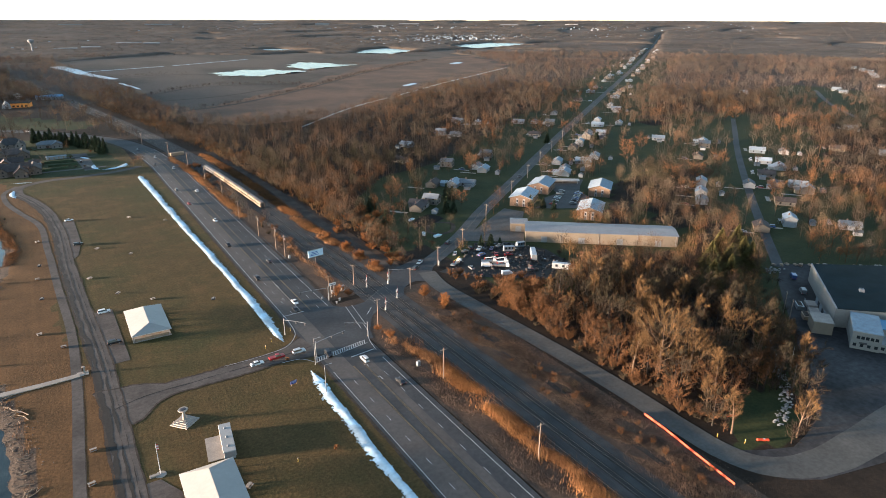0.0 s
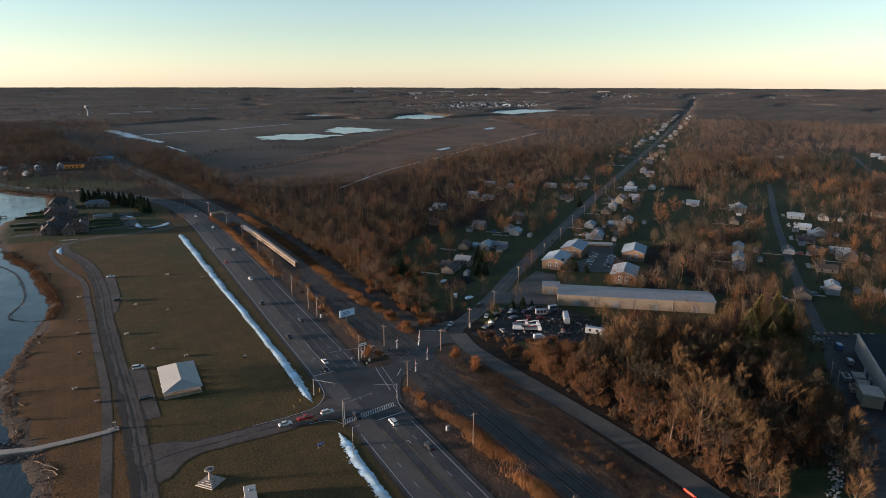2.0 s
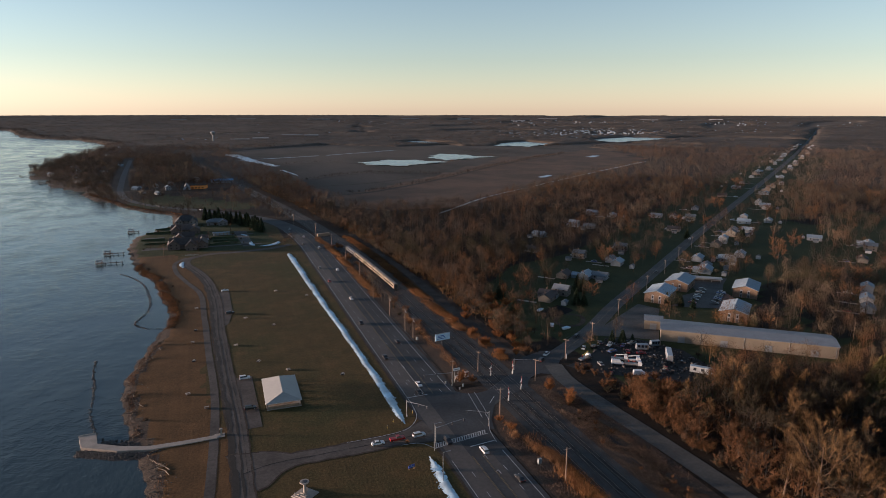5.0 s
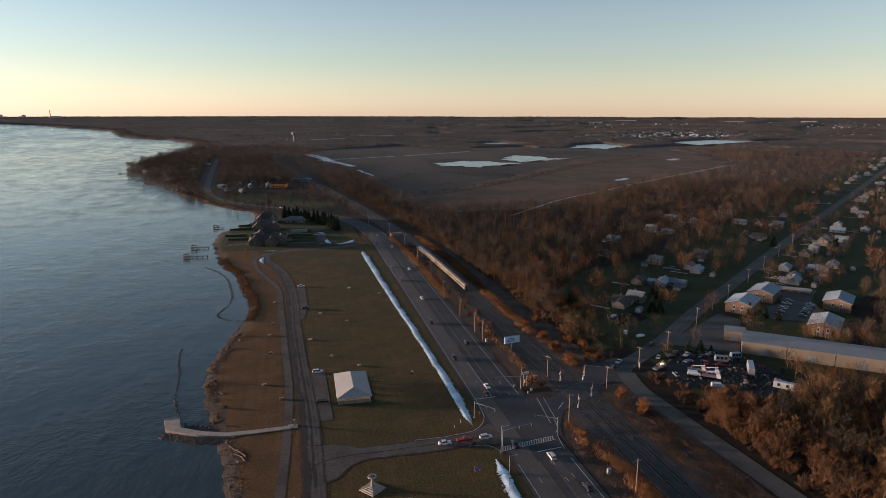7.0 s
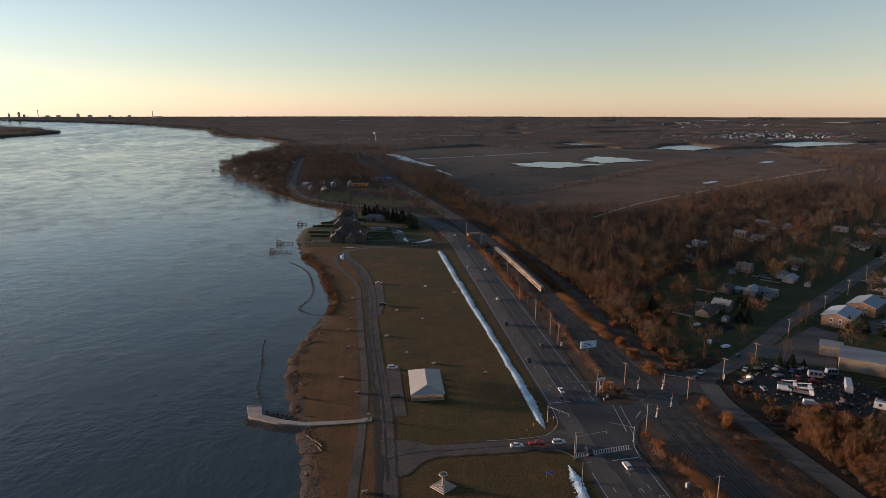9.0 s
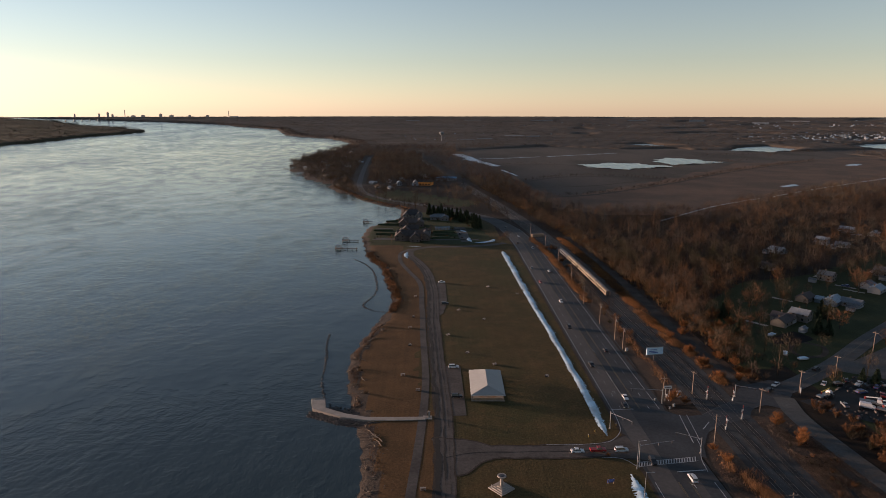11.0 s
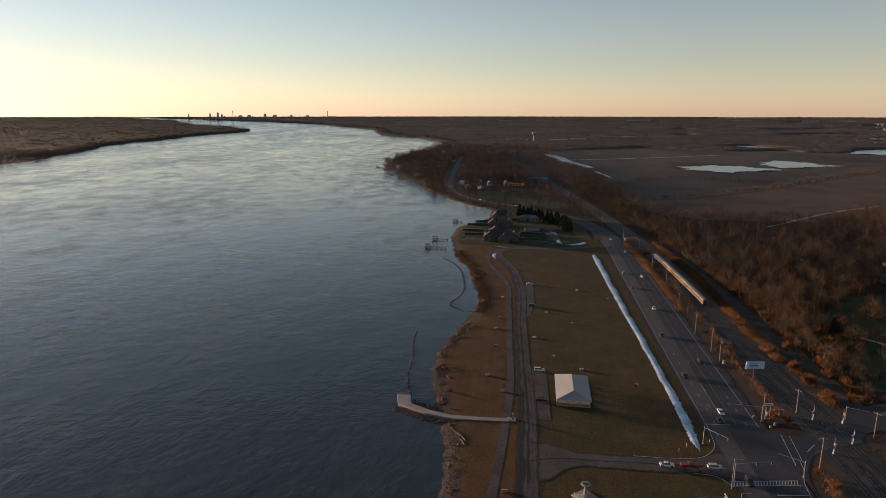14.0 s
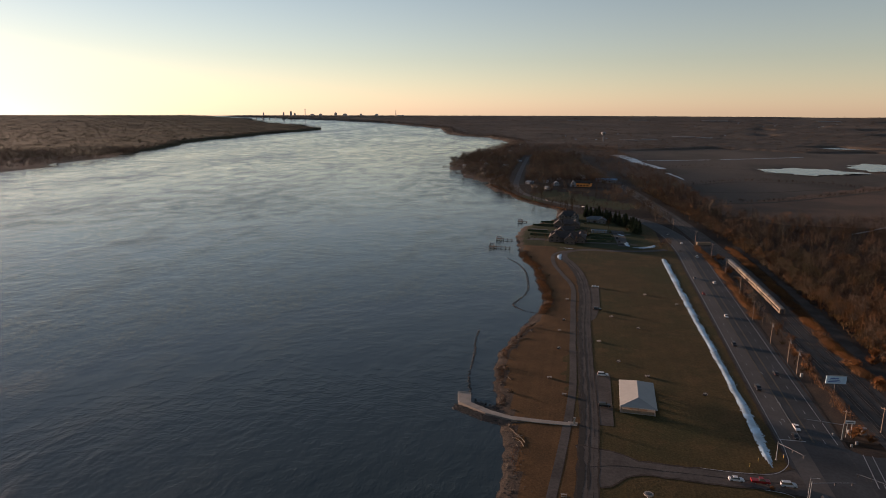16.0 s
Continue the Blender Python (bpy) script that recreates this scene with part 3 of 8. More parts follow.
laid("entry_road", ribbon(ENTRY, -np.interp(ENTRY[:, 0], [6, 20, 60, 72], [14, 4.0, 4.2, 9]), np.interp(ENTRY[:, 0], [6, 20, 60, 72], [12, 4.2, 4.6, 9]), 0.065), PARK_ASPHALT, "curving asphalt park entrance road")


RUT = material("muddy_asphalt", (0.010, 0.009, 0.008), 0.9, vary=0.5, scale=0.15, fine=1.2)
DRIVE = PARK_ROAD[: int(len(PARK_ROAD) * 0.80)]
for k, (a, b, mat, w) in enumerate(((-3.6, -2.5, DIRT, 0.6), (-2.6, -1.1, RUT, 1.0), (0.2, 0.9, RUT, 0.5), (2.2, 2.32, RUT, 0.25), (3.7, 4.2, DIRT, 0.4))):
    laid("dirt_rut", ragged(DRIVE, a, b, 60 + k, w, 0.070 + 0.005 * k), mat, "dark muddy rut along the park drive", "rut")
laid("dirt_rut", ragged(PATH, 1.55, 1.8, 70, 0.2, 0.048), DIRT, "muddy edge of the footpath", "rut")
laid("dirt_rut", ragged(ENTRY, -0.2, 0.25, 71, 0.4, 0.096), RUT, "dark patched crack along the entrance road", "rut")
for k, q in enumerate((-1, 1)):
    fine_ = curve_through(ENTRY, 0.8)
    rng_e = np.random.default_rng(140 + k)
    wide = np.interp(fine_[:, 0], [6, 20, 60, 72], [14 if q < 0 else 12, 4.1, 4.4, 9]) + np.convolve(rng_e.normal(0, 0.5, len(fine_)), np.ones(5) / 5, "same")
    laid("soil_edge", ribbon(fine_, q * (wide - 0.35) if q > 0 else q * (wide + 0.55), q * (wide + 0.55) if q > 0 else q * (wide - 0.35), 0.082), DIRT, "dark soil edge of the entrance road", "edge")
for k, a in enumerate((-11.6, 12.2)):
    laid("road_shoulder", ragged(ROAD, a - 0.5, a + 0.5, 72 + k, 0.3), DIRT, "dark gravel shoulder of the highway", "shoulder")
for poly in ([(5.5, 231), (12.2, 231.5), (11.6, 281.5), (4.4, 281.5)], [(-1, 352), (4.5, 362), (7.4, 384), (6.8, 430), (-2, 431)], [(10, 158), (3, 158), (3, 120), (14, 120), (14, 150)]):
    slab("parking_bay", poly, 0.055, PARK_ASPHALT, "grey asphalt parking bay beside the park drive", "parking")
slab("scrap_yard_ground", SCRAP_YARD, 0.045, WET_ASPHALT, "black cinder ground of a scrap yard", "yard")
slab("forecourt", FORECOURT, 0.055, OLD_ASPHALT, "cracked asphalt forecourt before a warehouse", "forecourt")
slab("car_park", CAR_PARK, 0.05, OLD_ASPHALT, "asphalt car park between apartment houses", "car park")
slab("depot_yard", DEPOT, 0.05, YARD_ASPHALT, "broad stained asphalt depot yard", "yard")
slab("crossing", [(92, 200), (92, 236), (94, 233), (97, 230.6), (101, 230), (106.5, 231), (114, 236), (121.8, 242), (128, 250), (135, 258), (150, 264), (160, 259), (150, 246), (145, 238), (141, 236), (136.6, 239), (131.5, 238.2), (127.5, 234), (124, 228), (109, 222), (105, 220.5), (101, 214), (96.5, 206), (94.5, 199)], 0.08, ASPHALT, "asphalt junction over the railway tracks", "junction")

# railway: ballast, sleepers, rails
laid("railway_bed", ribbon(RAILWAY, -9.5, 9.0, 0.035), BALLAST, "dark gravel railway bed", "railway")
TRACKS = (-5.8, -0.4, 4.6)
TRACK_BED = material("oily_track_bed", (0.016, 0.0155, 0.015), 0.95, vary=0.35, scale=0.15, fine=2.5, bump=0.5)
for k, a in enumerate(TRACKS):
    laid("track_bed", ragged(RAILWAY[RAILWAY[:, 1] < 700], a - 1.3, a + 1.3, 80 + k, 0.12), TRACK_BED, "oil-dark gravel between the rails", "track bed")
OLD_LINE = curve_through([(129, 30), (130, 82), (130.8, 121), (131.5, 158), (133, 202), (134.7, 220)], 4)
laid("track_bed", ragged(OLD_LINE, -1.1, 1.1, 84, 0.3), TRACK_BED, "overgrown bed of a disused track", "track bed")
for g in (-0.72, 0.72):
    laid("rail", ribbon(OLD_LINE, g - 0.05, g + 0.05, 0.18), DIRT, "rusty rail of a disused track", "rail")
s = Shape()
for a in TRACKS:
    line = off_line(curve_through(RAILWAY, 0.65), a)
    d = np.gradient(line, axis=0)
    for (x, y), (u, w) in zip(line, d):
        if 60 < y < 330 and not 214 < y < 250:
            s.box(x, y, 0.04, 2.5, 0.24, 0.07, math.degrees(math.atan2(-u, w)))
tagged(laid("sleepers", s, SLEEPER, "dark wooden railway sleepers in gravel", "sleepers"), kind="stuff")
for a in TRACKS:
    for g in (-0.72, 0.72):
        s = ribbon(RAILWAY, a + g - 0.05, a + g + 0.05, 0.22)
        laid("rail", s, STEEL, "long rusty steel rail", "rail")

# road paint
def line_paint(line, a, y0, y1, mat, width=0.16, dash=None, name="lane_marking"):
    fine = curve_through(line, 1.0)
    keep = (fine[:, 1] >= y0) & (fine[:, 1] <= y1)
    fine = fine[keep]
    s = Shape()
    if dash is None:
        s = ribbon(fine[::4], a - width / 2, a + width / 2, 0.10)
    else:
        for i in range(0, len(fine) - dash[0] - 1, dash[0] + dash[1]):
            r = ribbon(fine[i:i + dash[0] + 1:dash[0]], a - width / 2, a + width / 2, 0.10)
            s.add(r.v, r.f)
    if s.f:
        laid(name, s, mat, "painted road line", "marking")


for lo, hi in ((40, 188), (236, 640)):
    line_paint(ROAD, -10.0, lo, hi, WHITE_LINE, 0.22)
    line_paint(ROAD, 9.4, lo, hi, WHITE_LINE, 0.22)
    line_paint(ROAD, -6.2, lo, hi, WHITE_LINE, 0.18, (3, 9))
    line_paint(ROAD, 5.4, lo, hi, WHITE_LINE, 0.18, (3, 9))
    for a in (-2.5, -2.15, 1.3, 1.65):
        line_paint(ROAD, a, lo, hi, YELLOW_LINE, 0.16)
line_paint(ROAD, -2.3, 238, 275, WHITE_LINE, 0.3)
for a in (-0.15, 0.15):
    line_paint(STREET, a, 262, 900, YELLOW_LINE, 0.12)
for i in range(22):     # ladder crossing
    x = 69.6 + i * 0.98
    s = Shape().box(x, 194.9 + (x - 69) * 0.155, 0.095, 0.36, 2.5, 0.012, -20)
    laid("crossing_bar", s, WHITE_LINE, "white bar of a ladder crosswalk", "marking")
for a in (-1.3, 1.3):
    laid("crosswalk_edge", Shape().box(80, 196.6 + a, 0.095, 22.0, 0.25, 0.012, 8.8), WHITE_LINE, "white crosswalk edge line", "marking")
for x, y, l, w, rz in ((86, 190.8, 10, 0.5, 6), (75.6, 236, 9.5, 0.5, 2), (95.5, 220, 0.25, 22, -8), (98.5, 221, 0.2, 20, -8), (104, 222, 0.3, 7, -40)):
    laid("stop_line", Shape().box(x, y, 0.095, l, w, 0.012, rz), WHITE_LINE, "white stop line across the lanes", "marking")
for pts in ([(71.4, 240), (71.2, 228), (69.2, 217), (64, 210.8), (54, 208.6), (40, 208.4)], [(58, 199.8), (65, 198.6), (69, 193)], [(91.2, 190), (92.6, 199), (95.4, 206), (96.4, 212)]):
    laid("kerb_line", ribbon(curve_through(pts, 1.0), -0.12, 0.12, 0.10), WHITE_LINE, "curved white edge line at the corner", "marking")
for x, y in ((83.6, 182), (84, 172), (77, 252), (79.5, 268), (80, 300)):
    s = Shape().box(x, y, 0.10, 0.22, 2.2, 0.012).box(x - 0.5, y + 0.9, 0.10, 1.0, 0.25, 0.012, 40)
    laid("turn_arrow", s, WHITE_LINE, "white turn arrow on asphalt", "marking")


# snow banks beside the highway, with ragged edges
def snow_bank(pts, w0, w1, seed, label):
    """A melting crust: a fine grid along a line, eaten away at its edges and in patches."""
    rng = np.random.default_rng(seed)
    cell = 0.45 if w0 < 8 else 2.2
    line = curve_through(pts, cell)
    n = len(line)
    def rough(size, amp):
        k = max(2, int(size / cell))
        return np.convolve(rng.normal(0, 1, n + 4 * k), np.ones(k) / math.sqrt(k), "same")[2 * k:n + 2 * k] * amp
    ends = np.clip(np.minimum(np.arange(n), np.arange(n)[::-1]) * cell / min(7.0, n * cell / 3), 0.2, 1)
    w = np.interp(np.linspace(0, 1, n), [0, 1], [w0, w1]) * ends
    left = -w / 2 * (1 + rough(9, 0.07) + rough(1.5, 0.035))
    right = w / 2 * (1 + rough(14, 0.16) + rough(1.2, 0.08))
    half = int(max(w0, w1) * 0.95 / cell) + 1
    u = np.arange(-half, half + 1) * cell
    m = len(u)
    grit = rng.random((n, m))
    U = u[None, :] + rng.uniform(-0.22, 0.22, (n, m)) * cell
    inside_ = (U > left[:, None]) & (U < right[:, None])
    fringe = np.minimum(U - left[:, None], right[:, None] - U)
    gaps = np.convolve(rng.normal(0, 1, n + 60), np.ones(31) / math.sqrt(31), "same")[30:n + 30] > (0.9 if n > 900 else 9.0)
    inside_ &= ~gaps[:, None]
    fringe = np.where(gaps[:, None], -9.0, fringe)
    crust = (inside_ & ((fringe > 0.14 * w[:, None]) | (grit > 0.14))) | ((U > 0) & (fringe > -0.22 * w[:, None]) & (grit > 0.88))
    d = np.gradient(line, axis=0)
    d /= np.linalg.norm(d, axis=1)[:, None] + 1e-9
    X, Y = line[:, :1] + U * d[:, 1:], line[:, 1:] - U * d[:, :1]
    Z = bowl(np.hypot(X, Y)) + (0.075 if w0 < 8 else 0.25) + np.clip(fringe, 0, 1.2) * 0.16 + rng.uniform(0, 0.05, (n, m)) * cell
    idx = np.arange(n * m).reshape(n, m)
    q = np.stack([idx[:-1, :-1], idx[:-1, 1:], idx[1:, 1:], idx[1:, :-1]], -1)[crust[:-1, :-1]]
    me = bpy.data.meshes.new("snow_bank")
    me.from_pydata(np.stack([X, Y, Z], -1).reshape(-1, 3).tolist(), [], q.tolist())
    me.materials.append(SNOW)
    me.polygons.foreach_set("use_smooth", np.ones(len(q), dtype=bool))
    loose = np.setdiff1d(np.arange(n * m), np.unique(q))
    bm = bmesh.new()
    bm.from_mesh(me)
    bm.verts.ensure_lookup_table()
    for k in loose.tolist():
        bm.verts[k].tag = True
    for v in [v for v in bm.verts if v.tag]:
        bm.verts.remove(v)
    bm.to_mesh(me)
    bm.free()
    tagged(new("snow_bank", me), label, "snow", kind="structure")


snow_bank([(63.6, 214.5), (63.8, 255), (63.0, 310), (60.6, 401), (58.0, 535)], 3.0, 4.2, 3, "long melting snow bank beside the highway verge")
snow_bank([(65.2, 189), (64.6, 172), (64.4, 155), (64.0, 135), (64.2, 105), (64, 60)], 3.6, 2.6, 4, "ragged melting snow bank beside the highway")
snow_bank([(36, 573), (43, 573), (50, 577), (55.5, 588)], 4, 7, 5, "small snow patch on a lawn")
snow_bank([(-23.5, 508), (-25.5, 520), (-24.5, 532)], 3.2, 3.4, 6, "melting snow along the park loop")
snow_bank([(34, 574), (31, 584), (32, 597)], 4, 3, 7, "small snow patch on a lawn")
snow_bank([(-26, 557), (-13, 554)], 1.5, 1.5, 17, "thin snow strip on a lawn")
snow_bank([(25, 637), (31, 626)], 3, 3, 18, "small snow patch on a lawn")
snow_bank([(62, 1837), (85, 1703), (105, 1560), (140, 1410)], 30, 18, 8, "snow lying along a field edge")
snow_bank([(138, 1325), (150, 1240), (155, 1195)], 7, 4, 9, "snow streak in a field")
snow_bank([(68, 1617), (180, 1665), (284, 1717)], 6, 6, 10, "snow in a field ditch")
snow_bank([(300, 1722), (420, 1800), (542, 1880)], 6, 5, 11, "snow in a field ditch")
snow_bank([(250, 690), (372, 812), (455, 875)], 1.6, 2.4, 12, "snow in a ditch along the woods")
snow_bank([(480, 892), (620, 1000), (800, 1130), (985, 1262)], 2.4, 4.0, 13, "snow in a ditch along the woods")
snow_bank([(560, 1010), (600, 1045)], 14, 12, 14, "snow patch on a meadow")
snow_bank([(930, 1420), (985, 1470)], 22, 20, 15, "snow patch on a meadow")


# ---- glass and paint that several things share ----
def plain(name, rgb, rough=0.3, metal=0.0):
    m, t, b = nodes_of(name)
    t.links.new(scaled(t, rgb, spread(t, noise_of(t, 1.5, 3.0), 0.9, 1.1)), b.inputs["Base Color"])
    b.inputs["Roughness"].default_value, b.inputs["Metallic"].default_value = rough, metal
    return m


GLASS = plain("dark_window_glass", (0.02, 0.022, 0.026), 0.08)
LAMP_RED = plain("red_lens", (0.30, 0.01, 0.01), 0.3)
LAMP_CLEAR = plain("clear_lens", (0.6, 0.6, 0.58), 0.2)
CAR_PAINT = {k: plain(k + "_car_paint", c, 0.28) for k, c in {
    "white": (0.50, 0.50, 0.51), "black": (0.012, 0.012, 0.014), "silver": (0.36, 0.38, 0.40), "red": (0.20, 0.012, 0.012),
    "blue": (0.03, 0.06, 0.16), "grey": (0.11, 0.115, 0.12), "orange": (0.55, 0.17, 0.04)}.items()}


# ---- vehicles ----
CAR_KINDS = {   # length, width, body profile, cabin profile
    "sedan": (4.7, 1.82, [(-2.35, .30), (2.3, .30), (2.35, .62), (1.9, .80), (0.9, .90), (-1.6, .95), (-2.3, .90)], [(-1.75, .93), (1.05, .88), (0.35, 1.40), (-0.95, 1.44)]),
    "suv": (4.8, 1.92, [(-2.4, .35), (2.35, .35), (2.4, .80), (2.2, .98), (1.1, 1.06), (-2.35, 1.08)], [(-2.3, 1.06), (1.15, 1.04), (0.45, 1.70), (-2.05, 1.74)]),
    "pickup": (5.7, 2.0, [(-2.85, .45), (2.8, .45), (2.85, .95), (2.6, 1.10), (1.4, 1.15), (-2.85, 1.15)], [(-0.6, 1.13), (1.45, 1.13), (0.8, 1.82), (-0.4, 1.84)]),
    "van": (5.6, 2.05, [(-2.8, .35), (2.75, .35), (2.8, 1.0), (2.3, 1.25), (1.9, 1.35), (1.2, 2.25), (-2.75, 2.3)], [(1.25, 1.36), (1.98, 1.30), (1.35, 2.1), (1.2, 2.1)]),
}
MADE = {}
WHEEL = Shape().side([(0.33 * math.cos(a), 0.33 + 0.33 * math.sin(a)) for a in [2 * math.pi * i / 10 for i in range(10)]], -0.11, 0.11).mesh("wheel", TYRE)
RIM = Shape().side([(0.19 * math.cos(a), 0.33 + 0.19 * math.sin(a)) for a in [2 * math.pi * i / 8 for i in range(8)]], -0.125, 0.125).mesh("rim", GALV)
LIGHT_F = Shape().box(0, 0, 0, 0.08, 0.34, 0.16).mesh("headlight", LAMP_CLEAR)
LIGHT_R = Shape().box(0, 0, 0, 0.08, 0.28, 0.18).mesh("tail_light", LAMP_RED)
NAMES = {"sedan": "car", "suv": "car", "pickup": "pickup_truck", "van": "van"}


def car(kind, colour, x, y, rz, where, group=""):
    """rz: the way it faces, in degrees from +x."""
    key = (kind, colour)
    label = f"{colour} {kind} {where}"
    if key in MADE:
        ob = copy_thing(MADE[key], pose(x, y, land(x, y) + 0.11, 0, 0, rz))
        return tagged(ob, label, group=group)
    l, w, body, cabin = CAR_KINDS[kind]
    c = thing(NAMES[kind], x, y, land(x, y) + 0.11, rz, label, "car" if kind != "pickup" else "pickup truck", group)
    part("body", Shape().side(body, -w / 2, w / 2, 0.06), CAR_PAINT[colour], c)
    part("cabin_glass", Shape().side(cabin, -w / 2 + 0.07, w / 2 - 0.07, 0.2), GLASS, c, "dark window glass")
    top = max(p[1] for p in cabin)
    xs = [p[0] for p in cabin if p[1] > top - 0.06]
    if kind != "van":
        part("roof", Shape().box((min(xs) + max(xs)) / 2, 0, top - 0.03, max(xs) - min(xs) + 0.15, w - 0.5, 0.06, 0, 0.05), CAR_PAINT[colour], c)
    for sx in (-0.31 * l, 0.31 * l):
        for sy in (-w / 2 + 0.08, w / 2 - 0.08):
            part("rim", RIM, None, part("wheel", WHEEL, None, c, "black rubber wheel", pose(sx, sy, 0)), "grey steel rim")
    for sy in (-w / 2 + 0.25, w / 2 - 0.25):
        part("headlight", LIGHT_F, None, c, "clear headlight", pose(l / 2 - 0.05, sy, 0.62))
        part("tail_light", LIGHT_R, None, c, "red tail light", pose(-l / 2 + 0.03, sy, 0.72))
    MADE[key] = c
    return c


ON_ROAD = "driving on the highway"
for kind, colour, x, y, rz in (
        ("sedan", "white", 79.8, 246, -90), ("suv", "black", 74.6, 196, -90), ("suv", "silver", 84.3, 185.5, 90), ("sedan", "black", 88.2, 165.5, 90),
        ("sedan", "white", 79.6, 384, -90), ("suv", "black", 74.6, 335, -90), ("pickup", "black", 74.0, 281, -90), ("sedan", "black", 77.4, 238.5, -90),
        ("sedan", "red", 74.2, 431, -90), ("sedan", "grey", 74.2, 472, -90), ("sedan", "white", 85.8, 462, 90), ("suv", "silver", 85.8, 545, 90),
        ("sedan", "black", 75.5, 568, -92), ("sedan", "white", 80.5, 600, 88), ("suv", "grey", 72.4, 642, -112), ("sedan", "black", 85.8, 300, 90)):
    car(kind, colour, x, y, rz, ON_ROAD, "traffic on the highway")
car("sedan", "grey", -62, 862, 132, ON_ROAD), car("sedan", "silver", -12, 812, -50, ON_ROAD)
car("sedan", "white", 50.2, 203.2, 2, "waiting on the park entrance road"), car("pickup", "red", 57.6, 203.6, 2, "waiting on the park entrance road")
car("suv", "silver", 66.0, 203.6, 4, "waiting at the highway junction")
car("suv", "white", 8.4, 279.3, 2, "parked beside the park drive"), car("suv", "black", 8.8, 247.8, 2, "parked beside the park drive")
car("sedan", "white", 4.3, 431.3, 5, "parked beside the park drive"), car("suv", "black", 5.8, 379.7, 5, "parked beside the park drive")
car("sedan", "silver", 150, 258, 218, "driving on the street"), car("suv", "black", 144, 252, 38, "driving on the street")
car("suv", "black", 178, 275, 38, "driving on the street"), car("sedan", "silver", 420, 466, 38, "driving on the street"), car("sedan", "black", 308, 374, 218, "driving on the street")

# apartment car park: rows of parked cars
rng = random.Random(5)
COLOURS = ["white", "black", "silver", "grey", "blue", "red", "silver", "black"]
for i in range(20):
    row, k = divmod(i, 10)
    x, y = (279 + k * 3.0, 302.5 + k * 2.35) if row == 0 else (288 + k * 2.9, 294 + k * 2.3)
    if rng.random() < 0.72:
        car(rng.choice(["sedan", "suv", "sedan", "pickup"]), rng.choice(["black", "grey", "blue", "black", "silver", "grey", "red"]), x, y, -52 + rng.choice([0, 180]) + rng.uniform(-3, 3), "parked outside the apartment houses", "cars in the apartment car park")


# ---- park buildings ----
def pavilion(x, y, w, l, rz, label):
    t = thing("pavilion", x, y, None, rz, label, "pavilion")
    part("floor_slab", Shape().box(0, 0, 0, w - 0.6, l - 0.8, 0.16), CONCRETE, t, "pale concrete floor slab")
    e, r, a, b = 2.9, 5.3, w / 2, l / 2
    k = b - 4.7
    under = Shape().box(0, 0, e - 0.16, w, l, 0.15)
    roof = Shape().add([(-a, -b, e), (a, -b, e), (a, b, e), (-a, b, e), (0, -k, r), (0, k, r)],
                       [(0, 1, 4), (1, 2, 5, 4), (2, 3, 5), (3, 0, 4, 5)])
    part("roof", roof, WHITE_METAL, t, "white standing-seam metal roof")
    part("fascia", under, SIGN_WHITE, t, "white fascia under the eaves")
    rib = Shape()
    def seam(p, q):
        d = (Vector(q) - Vector(p)).cross(Vector((0, 0, 1))).normalized() * 0.03
        up = Vector((0, 0, 0.05))
        rib.add([Vector(p) - d + up, Vector(p) + d + up, Vector(q) + d + up, Vector(q) - d + up], [(0, 1, 2, 3)])
    for i in range(int(l / 0.7)):
        yy = -b + 0.35 + i * 0.7
        lim = min(1.0, (b - abs(yy)) / (b - k))
        for q in (-1, 1):
            seam((q * a, yy, e), (q * a * (1 - lim), yy, e + (r - e) * lim))
    for i in range(int(w / 0.7)):
        xx = -a + 0.35 + i * 0.7
        lim = 1 - abs(xx) / a
        for q in (-1, 1):
            seam((xx, q * b, e), (xx, q * (b - (b - k) * lim), e + (r - e) * lim))
    for q in (-1, 1):
        for o in (-1, 1):
            seam((q * a, o * b, e), (0, o * k, r))
    seam((0, -k, r), (0, k, r))
    part("roof_ribs", rib, WHITE_METAL, t)
    for i in range(5):
        for s in (-1, 1):
            part("post", Shape().box(s * (a - 0.7), -b + 0.8 + i * (l - 1.6) / 4, 0.16, 0.22, 0.22, 2.7), WOOD, t)
    for s in (-1, 1):
        part("end_post", Shape().box(0, s * (b - 0.8), 0.16, 0.22, 0.22, 2.8), WOOD, t)
        part("beam", Shape().box(s * (a - 0.7), 0, 2.62, 0.2, l - 1.2, 0.28), WOOD, t)
    part("back_wall", Shape().box(0, -b + 0.95, 0.16, w - 2.2, 0.16, 1.1), WOOD, t, "low brown board wall")
    for i in range(4):
        for s in (-1, 1):
            part("table", Shape().box(s * 2.8, -b + 3 + i * (l - 6) / 3, 0.16 + 0.70, 1.8, 0.75, 0.06).box(s * 2.8, -b + 3 + i * (l - 6) / 3 - 0.65, 0.16 + 0.4, 1.8, 0.25, 0.05)
                 .box(s * 2.8, -b + 3 + i * (l - 6) / 3 + 0.65, 0.16 + 0.4, 1.8, 0.25, 0.05).box(s * 2.8, -b + 3 + i * (l - 6) / 3, 0.16, 0.1, 1.2, 0.72), WOOD, t)
    return t


pavilion(22.0, 256.8, 14.4, 26.4, -1.0, "open park pavilion with white metal roof and wooden posts")
pavilion(20.8, 139.6, 14.2, 27.6, -2.0, "open park pavilion with white metal roof beside the drive")

